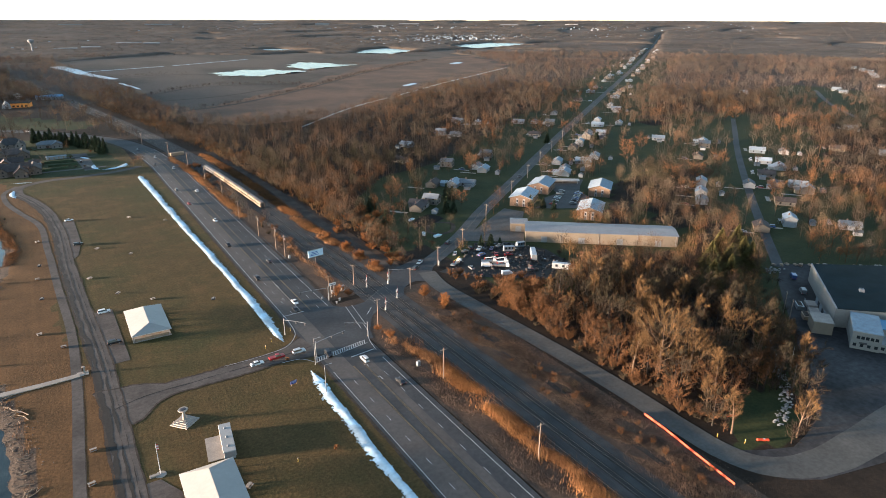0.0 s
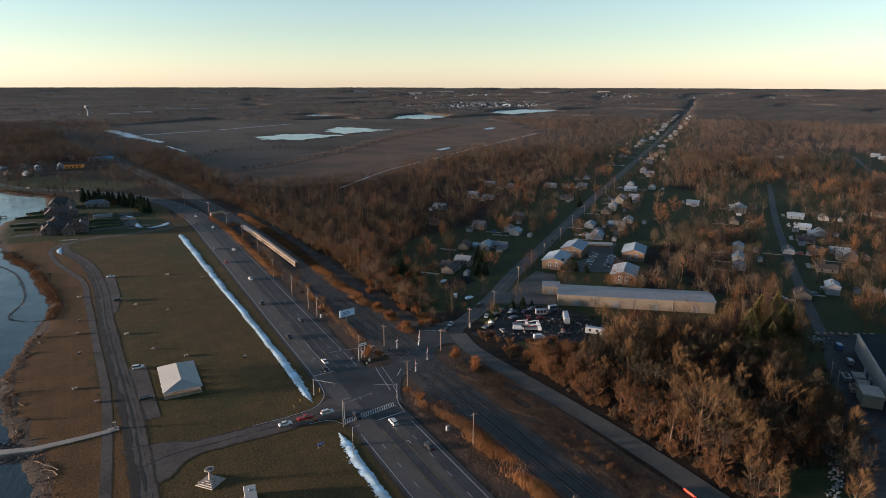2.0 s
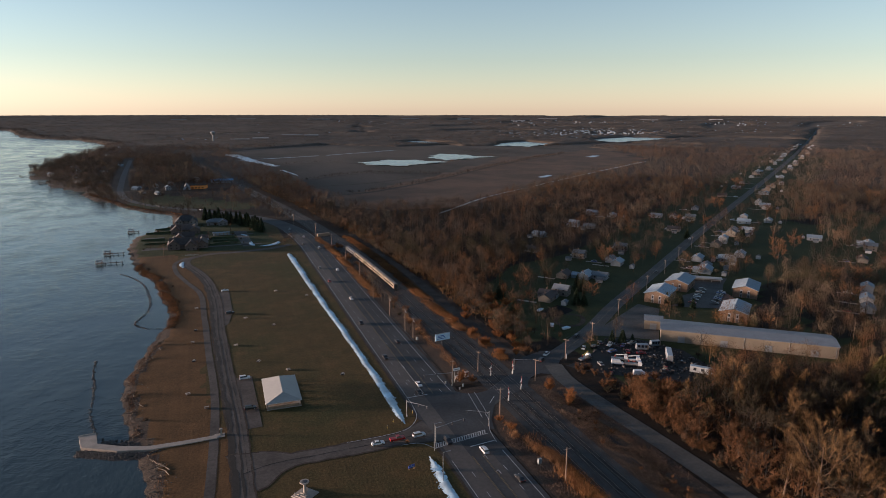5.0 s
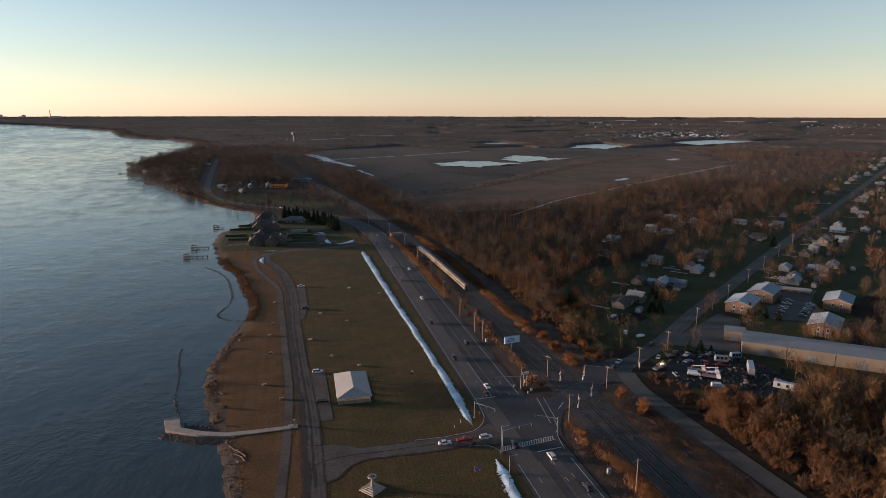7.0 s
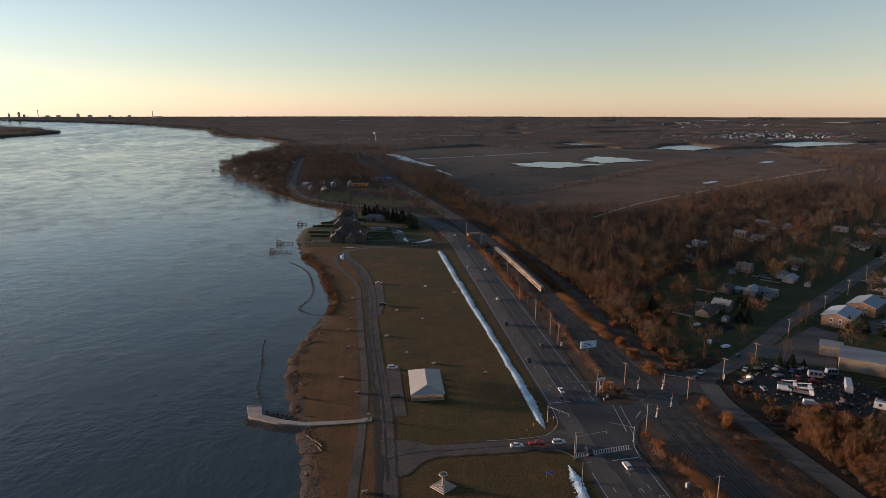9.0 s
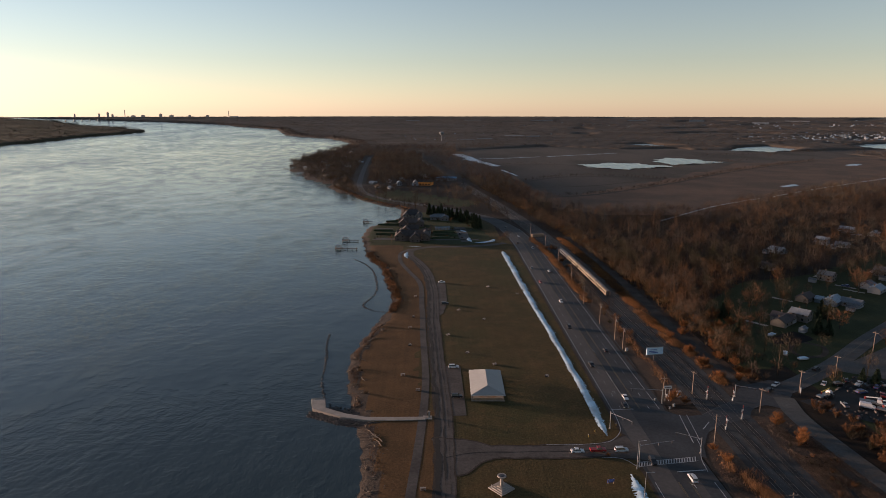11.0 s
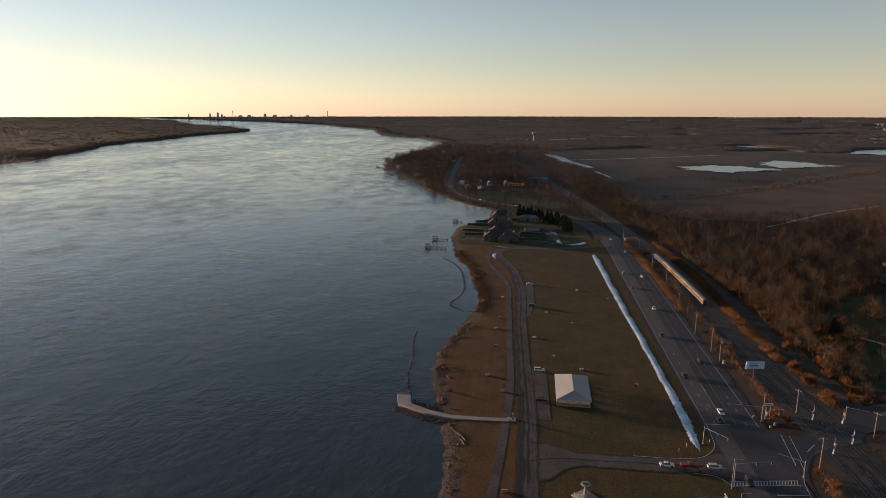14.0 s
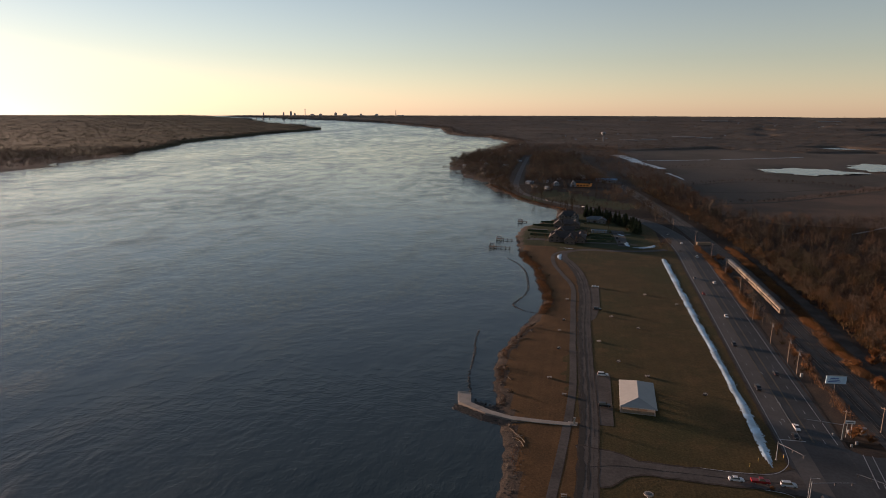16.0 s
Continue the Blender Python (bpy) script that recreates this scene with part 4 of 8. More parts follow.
rest = thing("restroom_building", 29.2, 163.0, None, -8, "small white restroom block on a concrete pad", "restroom")
part("pad", Shape().box(-2.0, 0, 0, 7.8, 11.5, 0.12), CONCRETE, rest, "pale concrete pad")
part("wall", Shape().box(0, 0, 0.12, 3.0, 13.6, 2.6), SIDING_WHITE, rest)
part("roof", Shape().box(0, 0, 2.72, 3.5, 14.2, 0.22, 0, 0.1), WHITE_METAL, rest, "flat white roof")
for i in range(3):
    part("roof_vent", Shape().box(0, -4.5 + i * 4.5, 2.94, 0.8, 0.8, 0.35, 0, 0.1), GREY_METAL, rest)
    part("door", Shape().box(-1.53, -4.2 + i * 4.2, 0.12, 0.08, 1.0, 2.1), GREY_METAL, rest, "grey steel door")

mon = thing("monument", 21.0, 181.5, None, 40, "pale stone monument with stepped base and bowl", "monument")
for i, (sx, h) in enumerate(((6.2, 0.25), (5.0, 0.5), (3.6, 0.75), (2.2, 1.0))):
    part("base_step", Shape().box(0, 0, 0.25 * i, sx, sx, 0.25 + 0.001 * i, 0, 0.08), CONCRETE, mon)
part("column", Shape().cyl(0, 0, 1.0, 0.55, 2.9, 12, 0.42), CONCRETE, mon)
part("bowl", Shape().cyl(0, 0, 3.9, 0.6, 0.5, 16, 1.45).cyl(0, 0, 4.4, 1.5, 0.25, 16, 1.45), CONCRETE, mon, "grey stone bowl")
part("basin", Shape().cyl(0, 0, 4.65, 0.95, 0.1, 16, 0.5), DARK_METAL, mon, "dark metal basin cap")
for s in (-1, 1):
    part("bollard", Shape().cyl(2.5 * s, 2.0, 0.5, 0.16, 0.9, 8), CONCRETE, mon)

flag = thing("flagpole", 10.4, 160.0, None, 0, "white flagpole with a hanging striped flag", "flagpole")
part("base", Shape().cyl(0, 0, 0, 1.5, 0.25, 12, 1.3).box(-1.6, 0, 0, 2.4, 0.9, 0.5), CONCRETE, flag)
part("pole", Shape().cyl(0, 0, 0.25, 0.10, 10.2, 8, 0.05), SIGN_WHITE, flag)
for i in range(5):
    part("flag_stripe", Shape().add([(0.05, 0, 9.9 - 0.38 * i), (0.7, 0.18 + 0.03 * i, 9.6 - 0.38 * i), (0.7, 0.18 + 0.03 * i, 9.22 - 0.38 * i), (0.05, 0, 9.52 - 0.38 * i),
                                  (0.05, 0.03, 9.9 - 0.38 * i), (0.7, 0.21 + 0.03 * i, 9.6 - 0.38 * i), (0.7, 0.21 + 0.03 * i, 9.22 - 0.38 * i), (0.05, 0.03, 9.52 - 0.38 * i)],
                                 [(0, 1, 2, 3), (7, 6, 5, 4)]), (RED_PAINT, SIGN_WHITE)[i % 2], flag)


def picnic_table(x, y, rz):
    t = thing("picnic_table", x, y, None, rz, "weathered grey picnic table on the lawn", "picnic table", "picnic tables on the lawn")
    part("tabletop", Shape().box(0, 0, 0.76, 1.9, 0.8, 0.06), CONCRETE, t)
    for s in (-1, 1):
        part("bench", Shape().box(0, s * 0.75, 0.44, 1.9, 0.28, 0.05), CONCRETE, t)
        part("leg", Shape().box(s * 0.7, 0, 0.06, 0.1, 1.5, 0.70), DARK_METAL, t)
    return t


first = None
for x, y, rz in ((-5.9, 165.4, 10), (-4.2, 181, 5), (29.5, 142.4, 40), (-15.2, 271, 20), (-7.8, 254.7, 0), (-13.3, 309, 80), (15.8, 298, 60), (28.1, 283, 15), (50.7, 269, 70),
                 (6.6, 324, 30), (13.8, 367.8, 45), (-14.4, 335.7, 10), (-13.1, 355, 85), (-13.1, 397, 20), (54, 402, 0), (36, 420, 30), (28, 350, 60)):
    first = copy_thing(first, pose(x, y, 0, 0, 0, rz)) if first else picnic_table(x, y, rz)

for x, y, rz, w in ((56.7, 183.5, 15, 2.4),):
    t = thing("park_sign", x, y, None, rz, "blue park sign board on two posts", "sign")
    part("board", Shape().box(0, 0, 0.7, w, 0.1, 1.1), SIGN_BLUE, t)
    for s in (-1, 1):
        part("post", Shape().box(s * w * 0.4, 0, 0, 0.12, 0.12, 1.9), WOOD, t)
    for i in range(2):
        part("lettering_bar", Shape().box(0, -0.06, 1.1 + 0.35 * i, 1.5, 0.02, 0.12), SIGN_WHITE, t)
for x, y in ((60.0, 217.5), (56.5, 213.5), (69.2, 222), (44, 145)):
    t = thing("marker_post", x, y, None, 0, "short yellow marker post in the grass", "post")
    part("post", Shape().box(0, 0, 0, 0.14, 0.14, 1.3), YELLOW_PAINT, t)
    part("cap", Shape().box(0, 0, 1.3, 0.2, 0.2, 0.08, 0, 0.05), SIGN_WHITE, t)
t = thing("pillar", -3.3, 229.8, None, 0, "pale stone gate pillar at the pier path", "pillar")
part("plinth", Shape().box(0, 0, 0, 3.6, 3.0, 0.14), CONCRETE, t)
part("shaft", Shape().box(0.6, 0.2, 0.14, 0.7, 0.7, 2.3, 0, 0.06), CONCRETE, t)
part("cap", Shape().box(0.6, 0.2, 2.44, 1.0, 1.0, 0.22, 0, 0.12), CONCRETE, t)

# ---- pier, breakwaters, rocks and driftwood ----
PIER = [(-52.3, 246.6), (-46.6, 247.3), (-45.0, 238.4), (-36.0, 233.2), (-27.7, 230.2), (-16, 229.9), (-4.3, 230.2), (-4.2, 227.8), (-16, 227.2), (-26.5, 227.3), (-37.8, 230.4), (-50.2, 237.6)]
pier = thing("fishing_pier", 0, 0, 0, 0, "pale concrete fishing pier with an angled head", "pier")
part("deck", Shape().prism(PIER, -2.5, 0.28), CONCRETE, pier, "pale concrete deck")
part("kerb", Shape().box(-49.4, 246.8, 0.28, 5.4, 0.25, 0.2, 7), CONCRETE, pier)


def rock(rng, x, y, z, s):
    """A rough boulder of a dozen and a half faces."""
    n, v, f = 6, [], []
    for k, (rr, zz) in enumerate(((0.9, -0.35), (1.0, 0.15), (0.55, 0.6))):
        for i in range(n):
            a = 2 * math.pi * (i + 0.5 * k) / n
            q = s * rr * rng.uniform(0.55, 1.35)
            v.append((x + q * math.cos(a), y + q * math.sin(a) * 0.8, z + s * 0.7 * zz * rng.uniform(0.6, 1.3)))
    for k in range(2):
        f += [(k * n + i, k * n + (i + 1) % n, (k + 1) * n + (i + 1) % n, (k + 1) * n + i) for i in range(n)]
    return v, f + [tuple(range(2 * n, 3 * n))]


def rocks(name, mat, label, places, seed):
    rng, s = random.Random(seed), Shape()
    for x, y, z, size in places:
        s.add(*rock(rng, x, y, z, size))
    tagged(new(name, s.mesh(name, mat)), label, "rocks", kind="stuff")


rng = random.Random(11)
pl = []
for i in range(2600):        # stones along the water's edge
    y = rng.uniform(95, 345)
    x = float(bank(y)) + rng.uniform(-1.5, 1.5) + abs(rng.gauss(0, 3.0))
    pl.append((x, y, land(x, y) + 0.03, rng.uniform(0.08, 0.27)))
for i in range(1300):
    y = rng.uniform(345, 600)
    x = float(bank(y)) + rng.uniform(-1.5, 1.0) + abs(rng.gauss(0, 1.3))
    pl.append((x, y, land(x, y) + 0.05, rng.uniform(0.12, 0.42)))
rocks("shore_stones", STONE, "jumbled grey and brown stones along the water's edge", pl, 12)
pl = []
for i in range(900):        # riprap on the pier's flank
    u = rng.random()
    x = -51 + u * 30
    y0 = np.interp(x, [-51, -38, -27, -20], [236.5, 229.5, 226.2, 226.5])
    off = abs(rng.gauss(0, 2.2))
    pl.append((x - off * 0.3, y0 - off, -0.1 - 0.32 * off, rng.uniform(0.25, 0.6)))
for i in range(120):
    x = rng.uniform(-44, -30)
    pl.append((x, np.interp(x, [-45, -36, -28], [240, 235, 232]) + abs(rng.gauss(0, 1.5)), -0.7, rng.uniform(0.3, 0.7)))
rocks("riprap", DARK_ROCK, "dark wet riprap boulders beside the pier", pl, 13)
pl = []
for line, wob in (([(-58, 328), (-57, 314), (-54.5, 298), (-52.8, 283), (-51.2, 265), (-47, 248)], 0.3), ([(-66.8, 509), (-59, 497), (-51.5, 481), (-45, 455), (-41.4, 431), (-40.8, 405), (-44, 377), (-38, 371), (-30, 367)], 0.5)):
    for x, y in curve_through(line, 0.45):
        if rng.random() < 0.9:
            pl.append((x + rng.gauss(0, wob), y + rng.gauss(0, 0.4), -1.0, rng.uniform(0.2, 0.6)))
rocks("breakwater_stones", DARK_ROCK, "broken line of dark stones standing in the water", pl, 14)
pl = []
for x, y in curve_through([(228, 120), (216, 109), (207, 103), (199, 95), (192.5, 90.7), (184, 86), (175, 83)], 0.7):
    for k in range(3):
        pl.append((x + rng.gauss(0, 0.9), y + rng.gauss(0, 0.9), 0.1, rng.uniform(0.15, 0.7)))
for k in range(60):
    pl.append((292 + rng.gauss(0, 2.2), 157 + rng.gauss(0, 1.4), 0.1 + abs(rng.gauss(0, 0.5)), rng.uniform(0.3, 0.8)))
rocks("rubble_heap", PALE_ROCK, "pale broken concrete rubble along the yard edge", pl, 15)

for i in range(46):
    y = rng.uniform(110, 340) if i > 3 else 211 + 3 * i
    x = float(bank(y)) + rng.uniform(2.0, 7.5)
    l, a = rng.uniform(1.5, 4.5) if i > 2 else 6.5, rng.uniform(0, 180) if i > 3 else 125
    t = thing("driftwood_log", x, y, land(x, y) + 0.12, a, "pale bleached driftwood log on the bank", "log", "driftwood on the bank")
    part("trunk", Shape().tube([(-l / 2, 0, 0.05), (0, 0.12 * l * rng.uniform(-1, 1), 0.12), (l / 2, 0, 0.22)], [0.15, 0.12, 0.05], 6), DRIFTWOOD, t)
    part("branch", Shape().tube([(0, 0, 0.1), (0.3 * l, 0.25 * l, 0.35)], [0.1, 0.03], 4), DRIFTWOOD, t)


DOCK_WOOD = material("dark_dock_wood", (0.060, 0.048, 0.040), 0.9, vary=0.25, scale=0.8)


def dock(x0, y0, l, w, boat, label):
    t = thing("dock", x0, y0, -1.0, 178, label, "dock")
    part("deck", Shape().box(l / 2, 0, 1.0, l, w, 0.18), DOCK_WOOD, t)
    part("head", Shape().box(l + 2, 0, 1.0, 5.5, w + 4.5, 0.18), DOCK_WOOD, t)
    for i in range(int(l / 4) + 1):
        for s in (-1, 1):
            part("pile", Shape().cyl(1 + i * 4, s * w / 2, -2.5, 0.14, 4.6, 6), DOCK_WOOD, t)
    for sx, sy in ((0, 3), (4, 3), (0, -3), (4, -3)):
        part("tall_pile", Shape().cyl(l + sx, sy, -2.5, 0.18, 6.4, 6), DOCK_WOOD, t)
    part("boat_hoist", Shape().box(l + 2, 0, 3.2, 4.0, 3.0, 0.3).box(l + 0.4, 1.2, 1.2, 0.2, 0.2, 2.0).box(l + 3.6, -1.2, 1.2, 0.2, 0.2, 2.0), DARK_METAL, t, "dark boat hoist")


dock(-69, 547, 15, 1.8, True, "dark wooden dock with a boat hoist")
dock(-72, 583.5, 11, 1.8, True, "dark wooden dock with tall piles")
dock(-69, 686, 6, 2.5, False, "short dark dock by a lawn")
dock(-306, 1352, 14, 3, False, "wooden dock on the wooded point")
dock(-250, 1210, 10, 3, False, "wooden dock below shore houses")
dock(-225, 1160, 10, 3, False, "wooden dock below shore houses")


# ---- houses ----
PANE = Shape().box(0, 0, 0, 1.1, 0.06, 1.2).mesh("window", GLASS)
DOOR = Shape().box(0, 0, 0, 0.95, 0.06, 2.05).mesh("door", WOOD)


def house(x, y, rz, w, l, h, wall, roof, label, group="", hip=False, wing=None, porch=False, garage=False, name="house", category="house"):
    """A gabled house: w across the gable, l along the ridge."""
    t = thing(name, x, y, None, rz, label, category, group)
    a, b, rise = w / 2, l / 2, w * 0.27
    body = Shape().side([(-a, 0), (a, 0), (a, h), (0, h + (0 if hip else rise)), (-a, h)], -b, b) if not hip else Shape().box(0, 0, 0, w, l, h)
    part("wall", body, wall, t)
    o, k, th = 0.45, (b * 0.55 if hip else -0.45), 0.16
    s = Shape()
    drop = rise * o / a
    for q in (-1, 1):
        yy = b + 0.45
        s.add([(q * (a + o), -yy, h - drop), (q * (a + o), yy, h - drop), (0, b - k, h + rise), (0, -b + k, h + rise),
               (q * (a + o), -yy, h - drop + th), (q * (a + o), yy, h - drop + th), (0, b - k, h + rise + th), (0, -b + k, h + rise + th)],
              [(0, 1, 2, 3), (7, 6, 5, 4), (0, 4, 5, 1), (1, 5, 6, 2), (3, 7, 4, 0)])
        if hip:
            s.add([(-a - o, q * yy, h - drop + th), (a + o, q * yy, h - drop + th), (0, q * (b - k), h + rise + th)], [(0, 1, 2)])
    part("roof", s, roof, t)
    storeys = 2 if h > 4.2 else 1
    for f in range(storeys):
        for q in (-1, 1):
            n = 2
            for i in range(n):
                part("window", PANE, None, t, "", pose(q * (a + 0.02), -b + (i + 0.5) * l / n, 0.95 + 2.6 * f, 0, 0, 90))
            for dx in (-a * 0.5, a * 0.5):
                if q < 0 and not (garage and f == 0):
                    part("window", PANE, None, t, "", pose(dx, q * (b + 0.02), 0.95 + 2.6 * f))
    part("door", DOOR, None, t, "", pose(a + 0.03, 0.6 - b * 0.2, 0.1, 0, 0, 90))
    if garage:
        part("garage_door", Shape().box(0, -b - 0.04, 0.05, min(w * 0.6, 4.8), 0.08, 2.2), SIDING_WHITE, t, "pale garage door")
    if wing:
        ww, wl, wh = wing
        part("wing_wall", Shape().side([(-ww / 2, 0), (ww / 2, 0), (ww / 2, wh), (0, wh + ww * 0.25), (-ww / 2, wh)], a - 0.3, a + wl), wall, t, at=pose(0, b * 0.3, 0, 0, 0, -90))
        e = ww / 2 + 0.4
        part("wing_roof", Shape().side([(-e, wh - 0.2), (0, wh + ww * 0.25), (e, wh - 0.2), (e, wh), (0, wh + ww * 0.25 + 0.2), (-e, wh)], a - 0.3, a + wl + 0.4), roof, t, at=pose(0, b * 0.3, 0, 0, 0, -90))
    if porch:
        part("porch", Shape().box(a + 1.1, -b * 0.3, 2.2, 2.3, l * 0.5, 0.15).box(a + 2.1, -b * 0.3 - l * 0.22, 0, 0.12, 0.12, 2.2).box(a + 2.1, -b * 0.3 + l * 0.22, 0, 0.12, 0.12, 2.2), SIDING_WHITE, t)
    part("chimney", Shape().box(a * 0.3, b * 0.3, h + rise * 0.5, 0.7, 0.7, rise * 0.9), BRICK, t, "brick chimney")
    return t


HOUSE_LOOKS = [
    (7.5, 11, 2.8, SIDING_WHITE, SHINGLE_GREY, "small white house with grey shingle roof", {}),
    (8.0, 12, 2.8, SIDING_BEIGE, SHINGLE_BROWN, "small beige house with brown shingle roof", {"garage": True}),
    (7.0, 10, 5.2, SIDING_WHITE, SHINGLE_PALE, "two-storey white house with pale roof", {"porch": True}),
    (8.5, 13, 2.9, SIDING_BLUE, SHINGLE_PALE, "blue-grey ranch house with pale roof", {"wing": (5.5, 4.5, 2.6)}),
    (7.5, 12, 3.0, SIDING_WHITE, SHINGLE_PALE, "white ranch house with pale grey roof", {"garage": True}),
    (8.0, 10, 4.6, SIDING_BEIGE, SHINGLE_GREY, "two-storey tan house with grey roof", {"wing": (5, 4, 2.8)}),
]
HOUSE_MADE = {}


def row_house(i, x, y, rz, group):
    i %= len(HOUSE_LOOKS)
    if i in HOUSE_MADE:
        return copy_thing(HOUSE_MADE[i], pose(x, y, land(x, y), 0, 0, rz))
    w, l, h, wall, roof, label, extra = HOUSE_LOOKS[i]
    HOUSE_MADE[i] = house(x, y, rz, w, l, h, wall, roof, label, group, **extra)
    return HOUSE_MADE[i]


DRIVES, SHEDS = Shape(), []
HOUSE_SPOTS = []


def along(line, first, last, gap, sides, group, seed):
    rng = random.Random(seed)
    line = curve_through(line, 1.0)
    for side in sides:
        s = first + rng.uniform(0, gap)
        while s < min(last, len(line) - 3):
            p, d = line[int(s)], line[int(s) + 2] - line[int(s)]
            d = d / np.linalg.norm(d)
            nrm = np.array([d[1], -d[0]]) * side
            back = rng.uniform(16, 31)
            x, y = p + nrm * back
            s += gap * rng.uniform(0.75, 1.5)
            if any(math.hypot(x - a, y - b) < 16 for a, b in HOUSE_SPOTS) or inside(CAR_PARK, x, y) or inside(FORECOURT, x, y) or inside(SCRAP_YARD, x, y) or rng.random() < 0.2:
                continue
            HOUSE_SPOTS.append((x, y))
            face = math.degrees(math.atan2(-nrm[1], -nrm[0]))
            row_house(rng.randrange(6), x, y, face + rng.choice([0, 90, 0]) + rng.uniform(-3, 3), group)
            z = float(bowl(math.hypot(x, y)))
            q = p + nrm * 4.5 + d * 7
            e = p + nrm * (back + 2) + d * 7
            w = d * 1.4
            DRIVES.add([(*(q - w), z + 0.05), (*(q + w), z + 0.05), (*(e + w), z + 0.05), (*(e - w), z + 0.05)], [(0, 1, 2, 3)])
            if rng.random() < 0.5:
                SHEDS.append((*(p + nrm * (back + rng.uniform(14, 26)) + d * rng.uniform(-6, 6)), face))
            if rng.random() < 0.6 and math.hypot(x, y) < 1000:
                cx, cy = q + nrm * rng.uniform(4, 10)
                car(rng.choice(["sedan", "suv", "pickup"]), rng.choice(COLOURS), cx, cy, face + rng.choice([0, 180]), "parked on a house drive", "cars on house drives")


# the houses that stand out: look, place, turn
def plot(i, x, y, rz, rng, group):
    """A house with its drive, and often a shed and a car."""
    HOUSE_SPOTS.append((x, y))
    row_house(i, x, y, rz, group)
    z, a = float(bowl(math.hypot(x, y))), radians(rz)
    u, v = np.array([math.cos(a), math.sin(a)]), np.array([-math.sin(a), math.cos(a)])
    q, e, w = np.array([x, y]) + v * 9 + u * 4, np.array([x, y]) + v * 9 + u * 17, v * 1.4
    if math.hypot(x, y) < 900 and not any(math.hypot(*(np.array(o) - e)) < 9 for o in HOUSE_SPOTS):
        DRIVES.add([(*(q - w), z + 0.05), (*(e - w), z + 0.05), (*(e + w), z + 0.05), (*(q + w), z + 0.05)], [(0, 1, 2, 3)])
        if rng.random() < 0.6:
            car(rng.choice(["sedan", "suv", "pickup"]), rng.choice(COLOURS), *((q + e) / 2), rz + rng.choice([0, 180]), "parked on a house drive", "cars on house drives")
    if rng.random() < 0.6:
        SHEDS.append((*(np.array([x, y]) - u * rng.uniform(11, 15) + v * rng.uniform(-6, 6)), rz))


rng = random.Random(19)
for i, x, y, rz in ((1, 237, 386.5, 130), (3, 250, 379, 130), (0, 259.5, 374.5, 40), (0, 297, 416, 130), (5, 281, 436, 40), (1, 197, 340, 130), (5, 212, 348, 40), (2, 354, 562, 40), (0, 364, 549, 40), (3, 294, 527, 20),
                    (1, 256, 470, 20), (3, 344, 362, 130), (3, 417, 625, 40), (4, 428, 601, 130), (4, 473, 580, 40), (0, 488, 570, 130), (5, 497, 553, 40), (1, 435, 506, 40), (0, 555, 611, 130),
                    (4, 296, 405, 130), (5, 330, 448, 40), (2, 663, 618, 128), (0, 640, 586, 128), (4, 655, 600, 38), (2, 552, 532, 128), (4, 566, 512, 128), (3, 536, 516, 38), (0, 489, 483, 128), (2, 492, 468, 38),
                    (5, 470, 466, 128), (1, 420, 433, 128), (2, 438, 443, 128), (4, 366, 395, 128), (3, 386, 384, 38), (0, 353, 372, 128), (4, 409, 394, 128)):
    plot(i, x, y, rz, rng, "houses along the street")
for i, x, y, rz in ((2, 404, 281, 127), (4, 385, 267, 127), (0, 367, 253, 127), (3, 551, 388, 127), (5, 534, 374, 37), (1, 487, 346, 127), (4, 527, 423, 40), (3, 555, 333, 37), (0, 571, 317, 127), (4, 517, 303, 37), (3, 508, 283, 127),
                    (1, 475, 274, 37), (1, 450, 252, 127), (4, 463, 242, 37), (5, 452, 229, 127), (1, 411, 221, 37), (2, 370, 194, 127), (0, 394, 171, 37), (0, 434, 262, 127), (1, 348, 198, 127), (1, 626, 298, 37), (4, 642, 262, 37), (3, 759, 352, 37)):
    plot(i, x, y, rz, rng, "houses along the back street")
for i, x, y, rz in ((4, 982, 630, 40), (3, 1158, 573, 10), (4, 1124, 544, 10), (2, 1575, 715, 40), (3, 1678, 802, 40), (4, 1642, 765, 30), (3, 1466, 655, 40), (4, 1274, 555, 20), (3, 1608, 742, 40), (4, 1530, 690, 40), (3, 1500, 672, 30)):
    plot(i, x, y, rz, rng, "houses beyond the woods")
along(STREET, 740, 2300, 52, (-1, 1), "houses along the street", 21)
tagged(new("house_drives", DRIVES.mesh("house_drives", CONCRETE)), "pale concrete drives beside the houses", "driveway", kind="structure")
shed = None
for x, y, a in SHEDS[:60]:
    if shed is None:
        shed = thing("garden_shed", x, y, None, a, "small pale garden shed behind a house", "shed", "sheds behind the houses")
        part("wall", Shape().side([(-1.6, 0), (1.6, 0), (1.6, 2.2), (0, 3.0), (-1.6, 2.2)], -2.2, 2.2), SIDING_WHITE, shed)
        part("roof", Shape().side([(-1.9, 2.1), (0, 3.05), (1.9, 2.1), (1.9, 2.25), (0, 3.25), (-1.9, 2.25)], -2.5, 2.5), SHINGLE_GREY, shed)
        part("door", DOOR, None, shed, "", pose(0, -2.24, 0.05))
    else:
        copy_thing(shed, pose(x, y, land(x, y), 0, 0, a))

